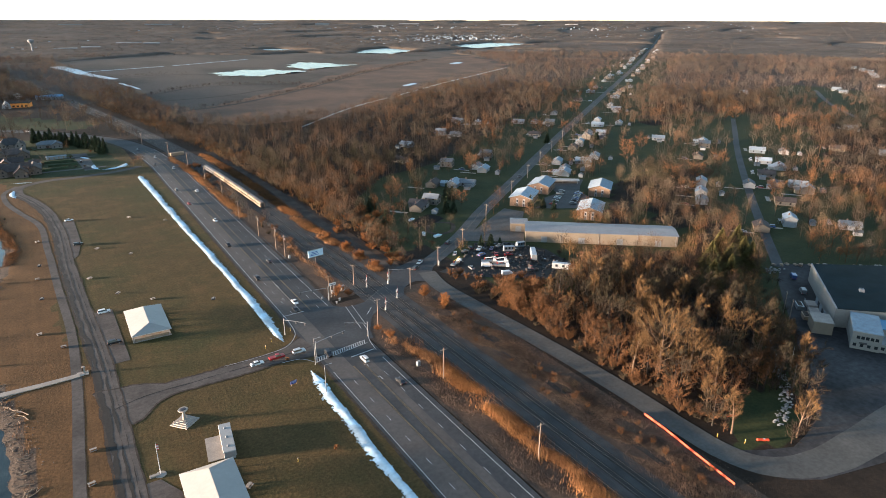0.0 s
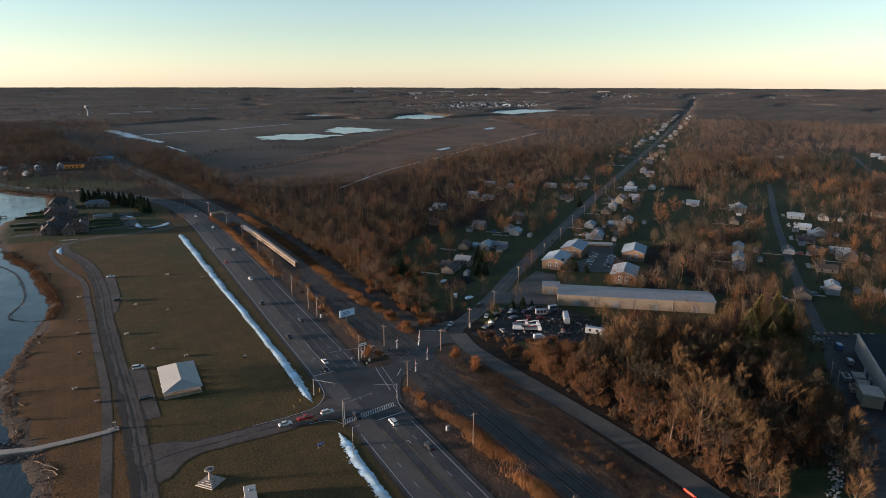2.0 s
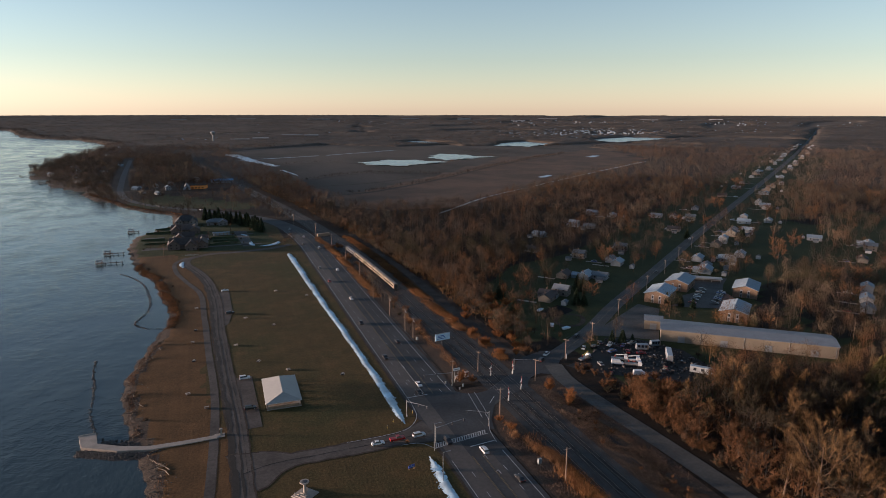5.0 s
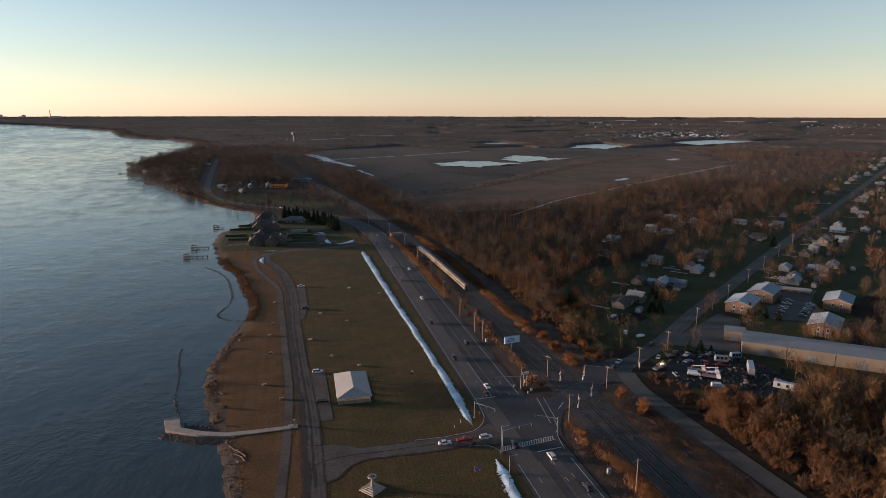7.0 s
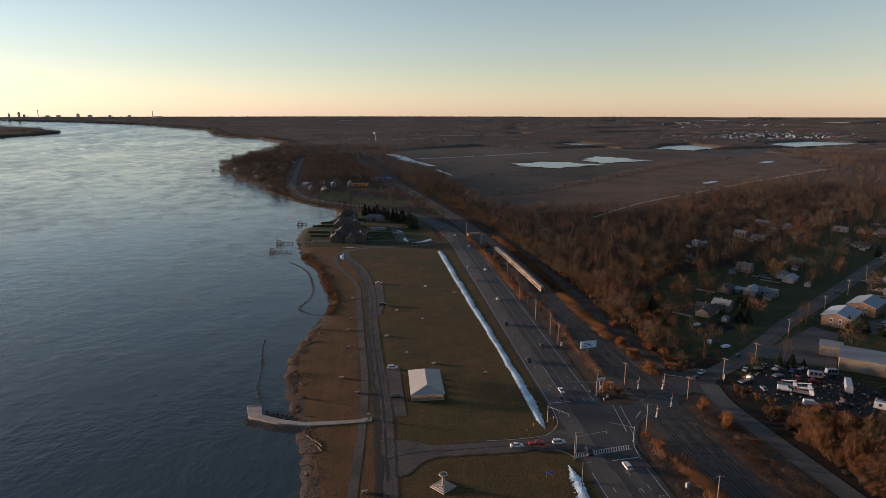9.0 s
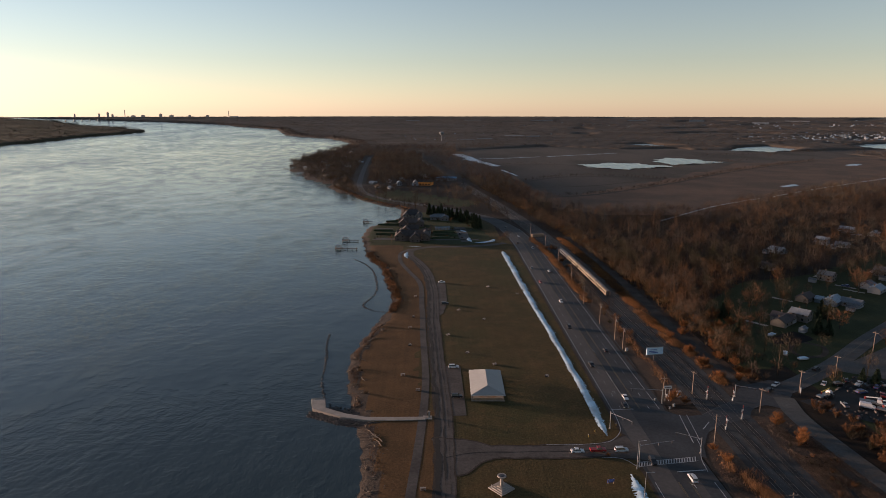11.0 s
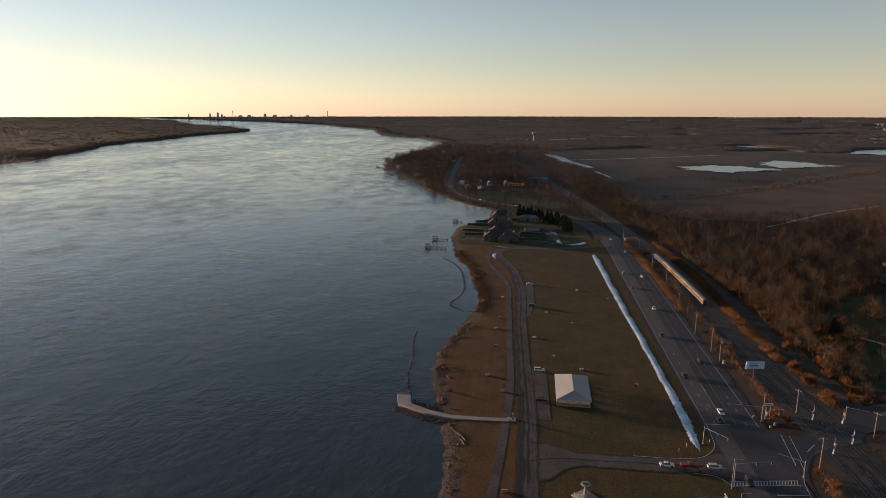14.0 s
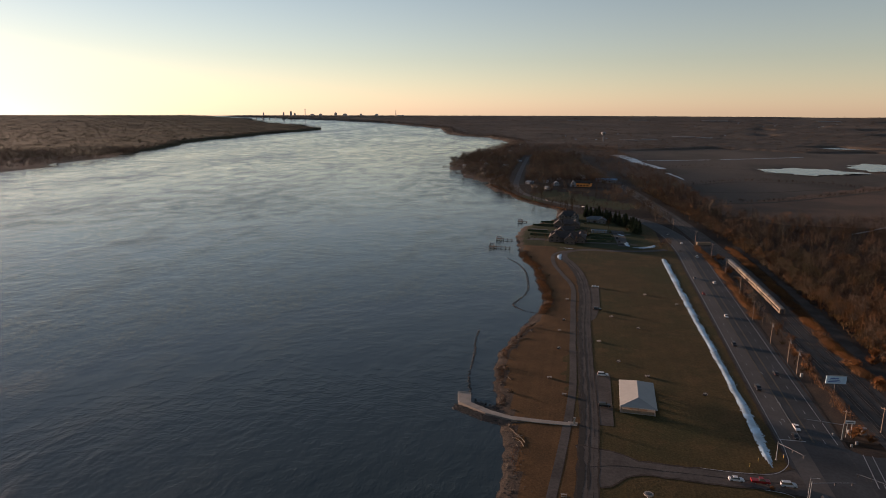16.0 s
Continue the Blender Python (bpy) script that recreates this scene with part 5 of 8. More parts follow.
slab("dark_lot", [(177, 309), (179.4, 318), (188, 324), (197, 328), (201, 320), (200.8, 315), (193, 311), (185.2, 308.4)], 0.05, NEW_ASPHALT, "black asphalt lot beside a small house", "lot")
laid("drive_loop", ribbon(curve_through([(186, 309), (180, 300), (181, 292), (188, 291), (196, 297), (199, 305), (193, 311)], 1.5), -1.3, 1.3, 0.05), DIRT, "narrow dirt drive loop on a lawn", "drive")
row_house(1, 201.1, 346, 40, "houses along the street")
HOUSE_SPOTS.append((201.1, 346))
for x, y, a in ((181.4, 321.5, 30), (174.4, 294.7, 60), (179, 287.5, 10)):
    t = thing("covered_boat", x, y, None, a, "small boat under a pale cover on a lawn", "boat", "covered boats on the lawns")
    part("hull", Shape().side([(-2.2, 0.3), (1.6, 0.3), (2.6, 1.1), (-2.3, 1.1)], -0.9, 0.9, -0.25), SIGN_WHITE, t)
    part("cover", Shape().side([(-2.3, 1.1), (2.5, 1.1), (0.8, 1.7), (-1.9, 1.6)], -0.95, 0.95, 0.5), SIGN_PALE, t)
    part("trailer", Shape().box(-0.2, 0, 0.05, 4.4, 1.2, 0.25), DARK_METAL, t)

# riverside houses north of the park
def manor(label, blocks, wall, roof):
    """A large house of several gabled or hipped blocks: x, y, turn, width, length, eaves, pitch, hip."""
    t = thing("riverside_house", blocks[0][0], blocks[0][1], 0, 0, label, "house", "riverside houses")
    for k, (bx, by, rz, w, l, h, pitch, hip) in enumerate(blocks):
        at = pose(bx - blocks[0][0], by - blocks[0][1], 0, 0, 0, rz)
        a, b, rise, o, th = w / 2, l / 2, w * pitch, 0.6, 0.22
        name = "main" if k == 0 else "wing"
        part(name + "_wall", Shape().box(0, 0, 0, w, l, h) if hip else Shape().side([(-a, 0), (a, 0), (a, h), (0, h + rise), (-a, h)], -b, b), wall, t, at=at)
        drop, e = rise * o / a, b + o
        ridge = b - a * 0.8 if hip else e
        r = Shape()
        for z in (0, th):
            v = [(-a - o, -e, h - drop + z), (a + o, -e, h - drop + z), (a + o, e, h - drop + z), (-a - o, e, h - drop + z), (0, -ridge, h + rise + z), (0, ridge, h + rise + z)]
            f = [(1, 2, 5, 4), (3, 0, 4, 5)] + ([(0, 1, 4), (2, 3, 5)] if hip else [])
            r.add(v, f if z else [q[::-1] for q in f])
        r.add([(-a - o, -e, h - drop), (-a - o, e, h - drop), (-a - o, e, h - drop + th), (-a - o, -e, h - drop + th), (a + o, -e, h - drop), (a + o, e, h - drop), (a + o, e, h - drop + th), (a + o, -e, h - drop + th)],
              [(0, 1, 2, 3), (7, 6, 5, 4)])
        part(name + "_roof", r, roof, t, at=at)
        for f in range(2 if h > 4.5 else 1):
            for q in (-1, 1):
                for m in range(max(2, int(l / 4.5))):
                    part("window", PANE, None, t, "", at @ pose(q * (a + 0.02), -b + (m + 0.5) * l / max(2, int(l / 4.5)), 0.9 + 2.7 * f, 0, 0, 90))
                for dx in (-a * 0.45, a * 0.45):
                    part("window", PANE, None, t, "", at @ pose(dx, q * (b + 0.02), 0.9 + 2.7 * f))
        if k < 2:
            part("chimney", Shape().box(a * 0.35, b * 0.4, h, 0.9, 0.9, rise * 0.95 + 0.8), BRICK, t, "brick chimney", at)
    part("door", DOOR, None, t, "", pose(0, -blocks[0][3] / 2 - 0.03, 0.1))
    return t


GREY_STONE = material("grey_house_stone", (0.155, 0.146, 0.138), 0.9, vary=0.2)
SHINGLE_DARK = material("dark_shingles", (0.032, 0.032, 0.034), 0.9, vary=0.25, scale=0.5, fine=3.0)
manor("large grey stone riverside house with steep dark roof", [(-26, 711, 90, 13, 20, 5.2, 0.36, True), (-19, 705, 0, 8, 11, 4.6, 0.43, False), (-33, 706, 0, 7, 10, 4.8, 0.47, False)], GREY_STONE, SHINGLE_DARK)
manor("long grey riverside house with a pale roof", [(4, 703, 90, 11, 20, 3.6, 0.23, True), (10, 698, 0, 9, 10, 3.3, 0.27, False)], GREY_STONE, SHINGLE_GREY)
manor("brown riverside house with steep crossed gables", [(-29, 664, 90, 11, 18, 4.1, 0.37, False), (-34, 660, 0, 9, 13, 4.3, 0.43, False), (-17, 662, 0, 9, 14, 3.8, 0.39, False)], DARK_STONE, SHINGLE_BROWN)
manor("rambling brown house with many gables by the lawn", [(-24, 588, 90, 13, 24, 4.5, 0.36, False), (-33, 590, 0, 10, 20, 4.6, 0.41, False), (-19, 580, 0, 9, 13, 4.3, 0.43, False), (-10, 590, 0, 9, 18, 4.0, 0.37, False)], DARK_STONE, SHINGLE_BROWN)
manor("brown gabled house behind dark hedges", [(-25, 628, 90, 10, 16, 3.6, 0.33, False), (-30, 623, 0, 8, 12, 3.6, 0.39, False)], BRICK, SHINGLE_BROWN)
house(-9, 617, 80, 7, 8, 3.4, SIDING_BLUE, SHINGLE_BROWN, "detached garage with brown roof", garage=True, name="garage", category="garage")
t = thing("pool_house", 7, 639, None, 4, "long low pale pool house on a lawn", "pool house")
part("wall", Shape().box(0, 0, 0, 15, 3.6, 2.4), SIDING_WHITE, t)
part("roof", Shape().box(0, 0, 2.4, 16, 4.6, 0.25, 0, 0.1), SHINGLE_PALE, t)
for q in range(4):
    part("door", DOOR, None, t, "", pose(-5.5 + 3.6 * q, -1.83, 0.05))
for x0, y0, l_, a_ in ((-60, 612, 22, 4), (-64, 632, 22, 2), (-63, 667, 25, 8), (-5, 593, 20, 20), (-2, 606, 24, -4), (-4, 622, 24, -4), (-56, 688, 16, 20)):
    t = thing("garden_hedge", x0 + l_ / 2, y0, None, a_, "dark clipped hedge between lawns", "hedge", "hedges between lawns")
    part("clipped_body", Shape().box(0, 0, 0, l_ * 0.9, 1.5, 1.6, 0, 0.2), NEEDLE, t)
    part("bare_base", Shape().box(0, 0, -0.1, l_ - 0.6, 0.8, 0.15), DIRT, t)
for poly in ([(-6, 584), (40, 583), (41, 587), (-6, 588)], [(0, 640), (36, 634), (37, 637), (0, 644)], [(19, 655), (31, 652), (33, 576), (24, 576)], [(-60, 586), (-34, 585), (-34, 594), (-56, 596)], [(-62, 640), (-44, 639), (-44, 645), (-60, 646)]):
    slab("driveway", poly, 0.05, OLD_ASPHALT, "grey driveway between lawns", "driveway")
for x, y in ((-14, 578), (24, 612)):
    car("suv", "black", x, y, 80, "parked outside a riverside house")

# small town beyond: an orange store, a dome and a blue-roofed shed
t = thing("store_building", -16, 1046, None, -14, "orange flat-roofed store by the shore road", "store")
part("wall", Shape().box(0, 0, 0, 22, 16, 5.5), ORANGE_WALL, t)
part("roof", Shape().box(0, 0, 5.5, 23, 17, 0.4, 0, 0.2), DARK_ROOF, t)
for i in range(4):
    part("window", Shape().box(-7.5 + 5 * i, -8.05, 1, 3, 0.1, 1.8), GLASS, t)
t = thing("salt_dome", -33, 1036, None, 0, "white domed storage hut", "dome")
part("shell", Shape().cyl(0, 0, 0, 5.5, 3, 16, 5.0).cyl(0, 0, 3, 5.0, 3.5, 16, 3.4).cyl(0, 0, 6.5, 3.4, 3.5, 16, 0.5), SIDING_WHITE, t)
part("doorway", Shape().box(0, -5.3, 0, 3, 0.6, 3.2), DARK_METAL, t)
t = thing("shed_building", 20, 1120, None, -14, "long shed with a blue metal roof", "shed")
part("wall", Shape().box(0, 0, 0, 34, 14, 4.5), SIDING_WHITE, t)
part("roof", Shape().side([(-7.5, 4.4), (7.5, 4.4), (0, 6.6)], -17.6, 17.6), BLUE_ROOF, t, at=pose(0, 0, 0, 0, 0, 90))
for i, (x, y, rz) in enumerate(((-70, 990, 30), (-92, 1010, 20), (-60, 1040, 10), (-105, 1060, 40), (-80, 1085, 0), (-160, 1130, 50), (-205, 1190, 30), (-225, 1290, 20), (-270, 1330, 60), (-240, 1420, 10), (-190, 1380, 80), (-262, 1480, 30),
                                (-60, 1130, 15), (40, 1060, 60), (-20, 1160, 20), (-180, 1520, 10), (-230, 1650, 10), (-280, 1750, 20), (-250, 1900, 40), (-270, 2080, 10), (-255, 2200, 20))):
    row_house(i, x, y, rz, "houses along the shore")
    HOUSE_SPOTS.append((x, y))


# ---- warehouse, apartments, depot ----
def shed_hall(x, y, rz, w, l, h, wall, roof, label, name="warehouse", rise=1.1, doors=4):
    t = thing(name, x, y, None, rz, label, "warehouse")
    a = w / 2
    part("wall", Shape().side([(-a, 0), (a, 0), (a, h), (0, h + rise), (-a, h)], -l / 2, l / 2), wall, t)
    part("roof", Shape().side([(-a - 0.4, h - 0.05), (0, h + rise), (a + 0.4, h - 0.05), (a + 0.4, h + 0.12), (0, h + rise + 0.2), (-a - 0.4, h + 0.12)], -l / 2 - 0.4, l / 2 + 0.4), roof, t, "pale grey ribbed metal roof")
    s = Shape()
    for i in range(int(l / 1.6)):
        yy = -l / 2 + 0.8 + i * 1.6
        for q in (-1, 1):
            s.add([(q * (a + 0.4), yy - .05, h + 0.2), (q * (a + 0.4), yy + .05, h + 0.2), (0, yy + .05, h + rise + 0.28), (0, yy - .05, h + rise + 0.28)], [(0, 1, 2, 3)])
    part("roof_ribs", s, roof, t)
    for i in range(doors):
        part("roller_door", Shape().box(-a - 0.05, -l / 2 + (i + 0.5) * l / doors, 0.05, 0.1, 3.4, min(3.4, h - 0.8)), GREY_METAL, t)
        part("downpipe", Shape().box(-a - 0.08, -l / 2 + (i + 0.05) * l / doors, 0.0, 0.14, 0.14, h), WHITE_METAL, t)
    return t


shed_hall(253.9, 236.5, 51.4, 18, 82, 6.2, TAN_WALL, GREY_METAL, "long tan warehouse with a pale ribbed metal roof")
t = shed_hall(227.0, 274.5, 51.4, 10, 9.5, 5.0, TAN_WALL, GREY_METAL, "small tan warehouse annexe with metal roof", doors=1)


def apartment(x, y, rz):
    t = thing("apartment_house", x, y, None, rz, "two-storey brown brick apartment house with pale hipped roof", "apartment house", "apartment houses round the car park")
    w, l, h, rise = 14.5, 22, 5.8, 2.3
    part("wall", Shape().side([(-w / 2, 0), (w / 2, 0), (w / 2, h), (0, h + rise), (-w / 2, h)], -l / 2, l / 2), BRICK, t)
    part("roof", Shape().side([(-w / 2 - 0.7, h - 0.2), (0, h + rise), (w / 2 + 0.7, h - 0.2), (w / 2 + 0.7, h + 0.05), (0, h + rise + 0.25), (-w / 2 - 0.7, h + 0.05)], -l / 2 - 0.8, l / 2 + 0.8), SHINGLE_PALE, t, "pale grey shingle roof")
    for q in (-1, 1):
        for dx in (-2.2, 2.2):
            part("stair_opening", Shape().box(dx, q * (l / 2 + 0.03), 0.1, 1.5, 0.1, 5.2), SIDING_WHITE, t, "white stair bay")
            part("stair_door", Shape().box(dx, q * (l / 2 + 0.09), 0.1, 1.0, 0.08, 2.1), DARK_METAL, t)
            part("stair_window", Shape().box(dx, q * (l / 2 + 0.09), 3.1, 0.9, 0.08, 1.4), GLASS, t)
        for f in range(2):
            for i in range(5):
                part("window", PANE, None, t, "", pose(q * (w / 2 + 0.02), -l / 2 + (i + 0.5) * l / 5, 0.9 + 3.0 * f, 0, 0, 90))
    return t


ap = apartment(297, 335, -54)
for x, y, rz in ((327, 307, -50), (283, 272, -50), (266, 317, -52)):
    copy_thing(ap, pose(x, y, 0, 0, 0, rz))
t = thing("carport", 322, 345, None, -38, "long low white carport behind the apartments", "carport")
part("wall", Shape().box(0, 2.5, 0, 30, 0.3, 2.4), SIDING_WHITE, t)
part("roof", Shape().box(0, 0, 2.4, 31, 6.5, 0.25, 0, 0.1), WHITE_METAL, t)
for i in range(6):
    part("post", Shape().box(-14 + 5.6 * i, -2.6, 0, 0.2, 0.2, 2.4), GALV, t)

dep = thing("depot_building", 0, 0, 0, 0, "large pale depot with dark flat roof and loading docks", "depot")
D1 = [(256, 109), (276, 125), (296, 141), (352, 100), (314, 48), (271, 95), (262, 103)]
part("wall", Shape().prism(D1, 0, 8.0), PALE_PANEL, dep)
part("dock_annex", Shape().box(249.5, 110.5, 0, 9.0, 7.0, 5.0, 39), TAN_WALL, dep, "low tan dock annexe")
part("annex_roof", Shape().box(249.5, 110.5, 5.0, 9.4, 7.4, 0.25, 39, 0.1), CONCRETE, dep)
part("roof", Shape().prism([(x * 0.992 + 2.2, y * 0.992 + 0.8) for x, y in D1], 8.0, 8.35), DARK_ROOF, dep, "dark flat membrane roof")
part("parapet", Shape().prism(D1[:3] + [(296.3, 140.6), (276.3, 124.6), (256.3, 108.6)], 8.0, 8.5), SIDING_WHITE, dep)
t = thing("office_block", 254.4, 96.6, None, 30, "white two-storey office block with small windows", "office")
part("wall", Shape().box(0, 0, 0, 18, 9.5, 7.2), PALE_PANEL, t)
part("roof", Shape().box(0, 0, 7.2, 18.5, 10, 0.35, 0, 0.2), SHINGLE_PALE, t)
part("link_wall", Shape().box(4, -8.6, 0, 9, 7.6, 6.2), PALE_PANEL, t)
part("link_roof", Shape().box(4, -8.6, 6.2, 9.4, 7.8, 0.3, 0, 0.1), BLUE_ROOF, t, "blue flat link roof")
part("porch_wall", Shape().box(-4.5, -8.4, 0, 7.6, 7.2, 3.4), PALE_PANEL, t)
part("porch_roof", Shape().box(-4.5, -8.4, 3.4, 8.0, 7.5, 0.25, 0, 0.1), GREY_METAL, t)
for i in range(5):
    part("window", PANE, None, t, "", pose(-9.03, -3.2 + 1.5 * i, 4.3, 0, 0, 90))
for i in range(4):
    part("window", PANE, None, t, "", pose(-9.03, -3.4 + 2.3 * i, 1.2, 0, 0, 90))
    part("window", PANE, None, t, "", pose(-8.33, -11.0 + 1.8 * i, 1.1, 0, 0, 90))
part("awning", Shape().box(-9.6, 1.0, 2.9, 1.2, 2.6, 0.15), DARK_METAL, t)
for i in range(3):
    x, y = 259 + 6 * i, 112.5 + 4.8 * i
    t = thing("loading_dock", x - 2.2, y + 2.6, None, 42, "grey loading dock with steel platform", "loading dock", "loading docks of the depot")
    part("platform", Shape().box(0, 0, 0, 5.5, 4.2, 1.2), CONCRETE, t)
    part("door", Shape().box(0, -2.0, 1.2, 3, 0.15, 3), GREY_METAL, t)
    part("rail", Shape().box(0, 2.0, 2.1, 5.5, 0.08, 0.08).box(-2.6, 2.0, 1.2, 0.08, 0.08, 0.9).box(2.6, 2.0, 1.2, 0.08, 0.08, 0.9), GALV, t)
for x, y, rz, c in ((279, 134, 42, "grey"), (292, 146, 42, "blue")):
    car("van", c, x, y, rz, "parked beside the depot")
# pallets, tarpaulins and bins stacked behind the depot yard
rng = random.Random(29)
for k in range(16):
    u = k / 15
    x, y = 300 + 44 * u + rng.uniform(-1, 1), 161 - 31 * u + rng.uniform(-1, 1)
    t = thing("pallet_stack", x, y, None, rng.uniform(0, 90), "stack of weathered pallets behind the depot", "pallets", "pallet stacks behind the depot")
    for j in range(rng.randint(3, 7)):
        part("pallet", Shape().box(0, 0, 0.17 * j, rng.uniform(1.6, 2.4), 1.4, 0.13, rng.uniform(-6, 6)), rng.choice([WOOD, CONCRETE, WOOD]), t)
for x, y, rz in ((312, 143, 42), (332, 128, 42)):
    t = thing("covered_load", x, y, None, rz, "load under a blue-grey tarpaulin beside the depot", "tarpaulin")
    part("tarpaulin", Shape().side([(-4, 0), (4, 0), (3.6, 1.8), (1.4, 2.9), (-1.2, 2.4), (-3.6, 2.0)], -2.2, 2.2, 0.5), SIGN_PALE, t)
    part("load", Shape().box(0, 0, 0, 7.0, 3.4, 0.4), WOOD, t)
for x, y, rz, mat, label in ((254.5, 119, 42, WOOD, "rusty brown skip beside the loading docks"), (250.5, 113.5, 42, DARK_METAL, "black steel waste bin beside the loading docks"), (262, 126, 42, GALV, "grey steel waste bin beside the loading docks")):
    t = thing("skip", x, y, None, rz, label, "skip")
    part("tub", Shape().side([(-2.2, 0.1), (2.2, 0.1), (2.7, 1.9), (-2.7, 1.9)], -1.2, 1.2), mat, t)
    part("rim", Shape().box(0, 0, 1.9, 5.6, 2.6, 0.12), mat, t)
    part("contents", Shape().box(0.2, 0, 2.02, 4.6, 1.9, 0.15, 0, 0.3), DIRT, t)
t = thing("rooftop_unit", 282, 112, 8.35, 40, "grey rooftop ventilation unit", "ventilation unit")
part("casing", Shape().box(0, 0, 0, 2.2, 1.8, 1.2, 0, 0.1), GREY_METAL, t)
part("grille", Shape().cyl(0, 0, 1.2, 0.6, 0.1, 10), DARK_METAL, t)

# ---- scrap yard ----
rng = random.Random(31)
for x, y, rz, kind, c in ((166, 246, 20, "pickup", "black"), (172, 259, 50, "sedan", "silver"), (178, 258, 10, "suv", "black"), (184, 262, 70, "sedan", "black"), (187, 258, 40, "pickup", "silver"), (176, 236, -30, "van", "white"),
                          (178, 222, -20, "van", "white"), (190, 247, 60, "sedan", "red"), (195, 243, -20, "sedan", "red"), (183, 250, 10, "suv", "blue"), (168, 238, 80, "sedan", "grey"), (199, 256, 20, "pickup", "grey"), (202, 250, 0, "suv", "red"), (193, 255, 40, "sedan", "blue")):
    car(kind, c, x, y, rz, "standing in the scrap yard", "vehicles in the scrap yard")


def trailer(x, y, rz, l, w, h, mat, label, name="trailer"):
    t = thing(name, x, y, None, rz, label, "trailer", "trailers in the scrap yard")
    part("body", Shape().box(0, 0, 0.9, l, w, h, 0, 0.08), mat, t)
    part("roof", Shape().box(0, 0, 0.9 + h, l - 0.2, w - 0.2, 0.12, 0, 0.1), SHINGLE_PALE, t)
    part("chassis", Shape().box(0, 0, 0.55, l - 0.4, w * 0.5, 0.35), DARK_METAL, t)
    for sx in (-l * 0.3, -l * 0.3 - 1.0, l * 0.32):
        for s in (-1, 1):
            part("wheel", WHEEL, None, t, "", pose(sx, s * (w / 2 - 0.1), 0, 0, 0, 0))
    for i in range(3):
        part("window", PANE, None, t, "", pose(-l * 0.3 + i * l * 0.3, -w / 2 - 0.01, 1.9))
    part("door", DOOR, None, t, "", pose(l * 0.42, -w / 2 - 0.01, 0.95))


trailer(204, 233.5, 55, 12, 2.7, 2.8, GREY_METAL, "long grey caravan trailer in the scrap yard")
trailer(205.5, 212.5, -48, 11, 2.7, 2.7, SIDING_WHITE, "white box trailer in the scrap yard")
trailer(198.5, 247, -25, 6, 2.5, 2.4, SIDING_WHITE, "small white trailer in the scrap yard")
trailer(208, 249, -10, 5, 2.4, 2.3, SIDING_BLUE, "blue-grey trailer in the scrap yard")


def lift_truck(x, y, rz):
    t = thing("bucket_truck", x, y, None, rz, "old white utility truck with a boom", "truck", "trucks in the scrap yard")
    part("cab", Shape().side([(2.2, 0.6), (4.0, 0.6), (4.0, 1.6), (3.5, 2.6), (2.2, 2.6)], -1.1, 1.1, 0.1), CAR_PAINT["white"], t)
    part("bed", Shape().box(-0.9, 0, 0.7, 6.0, 2.3, 0.6), CAR_PAINT["grey"], t)
    part("boom", Shape().tube([(-2, 0, 2.6), (3.5, 0.2, 3.3)], [0.28, 0.2], 6), YELLOW_PAINT if rz > 0 else CAR_PAINT["white"], t)
    part("boom_post", Shape().cyl(-2, 0, 1.7, 0.35, 1.1, 8), RED_PAINT, t)
    part("windscreen", Shape().box(3.78, 0, 1.6, 0.1, 1.8, 0.8), GLASS, t)
    for sx in (-2.4, -1.4, 3.0):
        for s in (-1, 1):
            part("wheel", WHEEL, None, t, "", pose(sx, s * 1.05, 0))


lift_truck(180, 240, -35), lift_truck(184.5, 236.5, -32), lift_truck(182, 232, -36), lift_truck(164.5, 246.5, 25)
s = Shape()
for i in range(800):
    x, y = rng.uniform(158, 216), rng.uniform(204, 266)
    if inside(SCRAP_YARD, x, y) and not inside([(160, 238), (168, 232), (182, 246), (176, 254)], x, y):
        q = rng.uniform(0.2, 1.0)
        s.box(x, y, 0.04, q * rng.uniform(0.6, 2), q, q * rng.uniform(0.3, 0.9), rng.uniform(0, 90), q * 0.15)
scrap_m = material("scrap_metal", (0.045, 0.038, 0.034), 0.7, 0.3, vary=0.3, island=0.8, scale=0.4)
tagged(new("scrap_heap", s.mesh("scrap_heap", scrap_m)), "scattered scrap metal and car parts", "scrap", kind="stuff")
for k in range(26):
    x, y = rng.uniform(160, 214), rng.uniform(208, 262)
    if inside(SCRAP_YARD, x, y) and not inside([(158, 240), (168, 228), (186, 246), (176, 258)], x, y):
        t = thing("scrap_pile", x, y, None, rng.uniform(0, 90), "low heap of dark crushed scrap metal", "scrap", "heaps in the scrap yard")
        for j in range(7):
            q = rng.uniform(0.5, 1.3)
            part("scrap_piece", Shape().box(rng.gauss(0, 1.1), rng.gauss(0, 0.9), 0, q * 1.6, q, q * rng.uniform(0.5, 1.1), rng.uniform(0, 90), q * 0.2), scrap_m, t)
        part("sheet", Shape().box(rng.uniform(-1, 1), 0, 0.9, 1.6, 0.9, 0.06, rng.uniform(0, 90)), rng.choice([GALV, RED_PAINT, SIDING_BLUE, DARK_METAL]), t)
t = thing("yard_sign", 155.5, 248.5, None, 60, "white boxed street sign on posts", "sign")
part("board", Shape().box(0, 0, 1.2, 1.6, 0.3, 2.0), SIGN_WHITE, t)
for q in (-0.6, 0.6):
    part("post", Shape().box(q, 0, 0, 0.14, 0.14, 1.2), WOOD, t)
part("lettering_bar", Shape().box(0, -0.17, 2.2, 1.2, 0.02, 0.3), DARK_METAL, t)

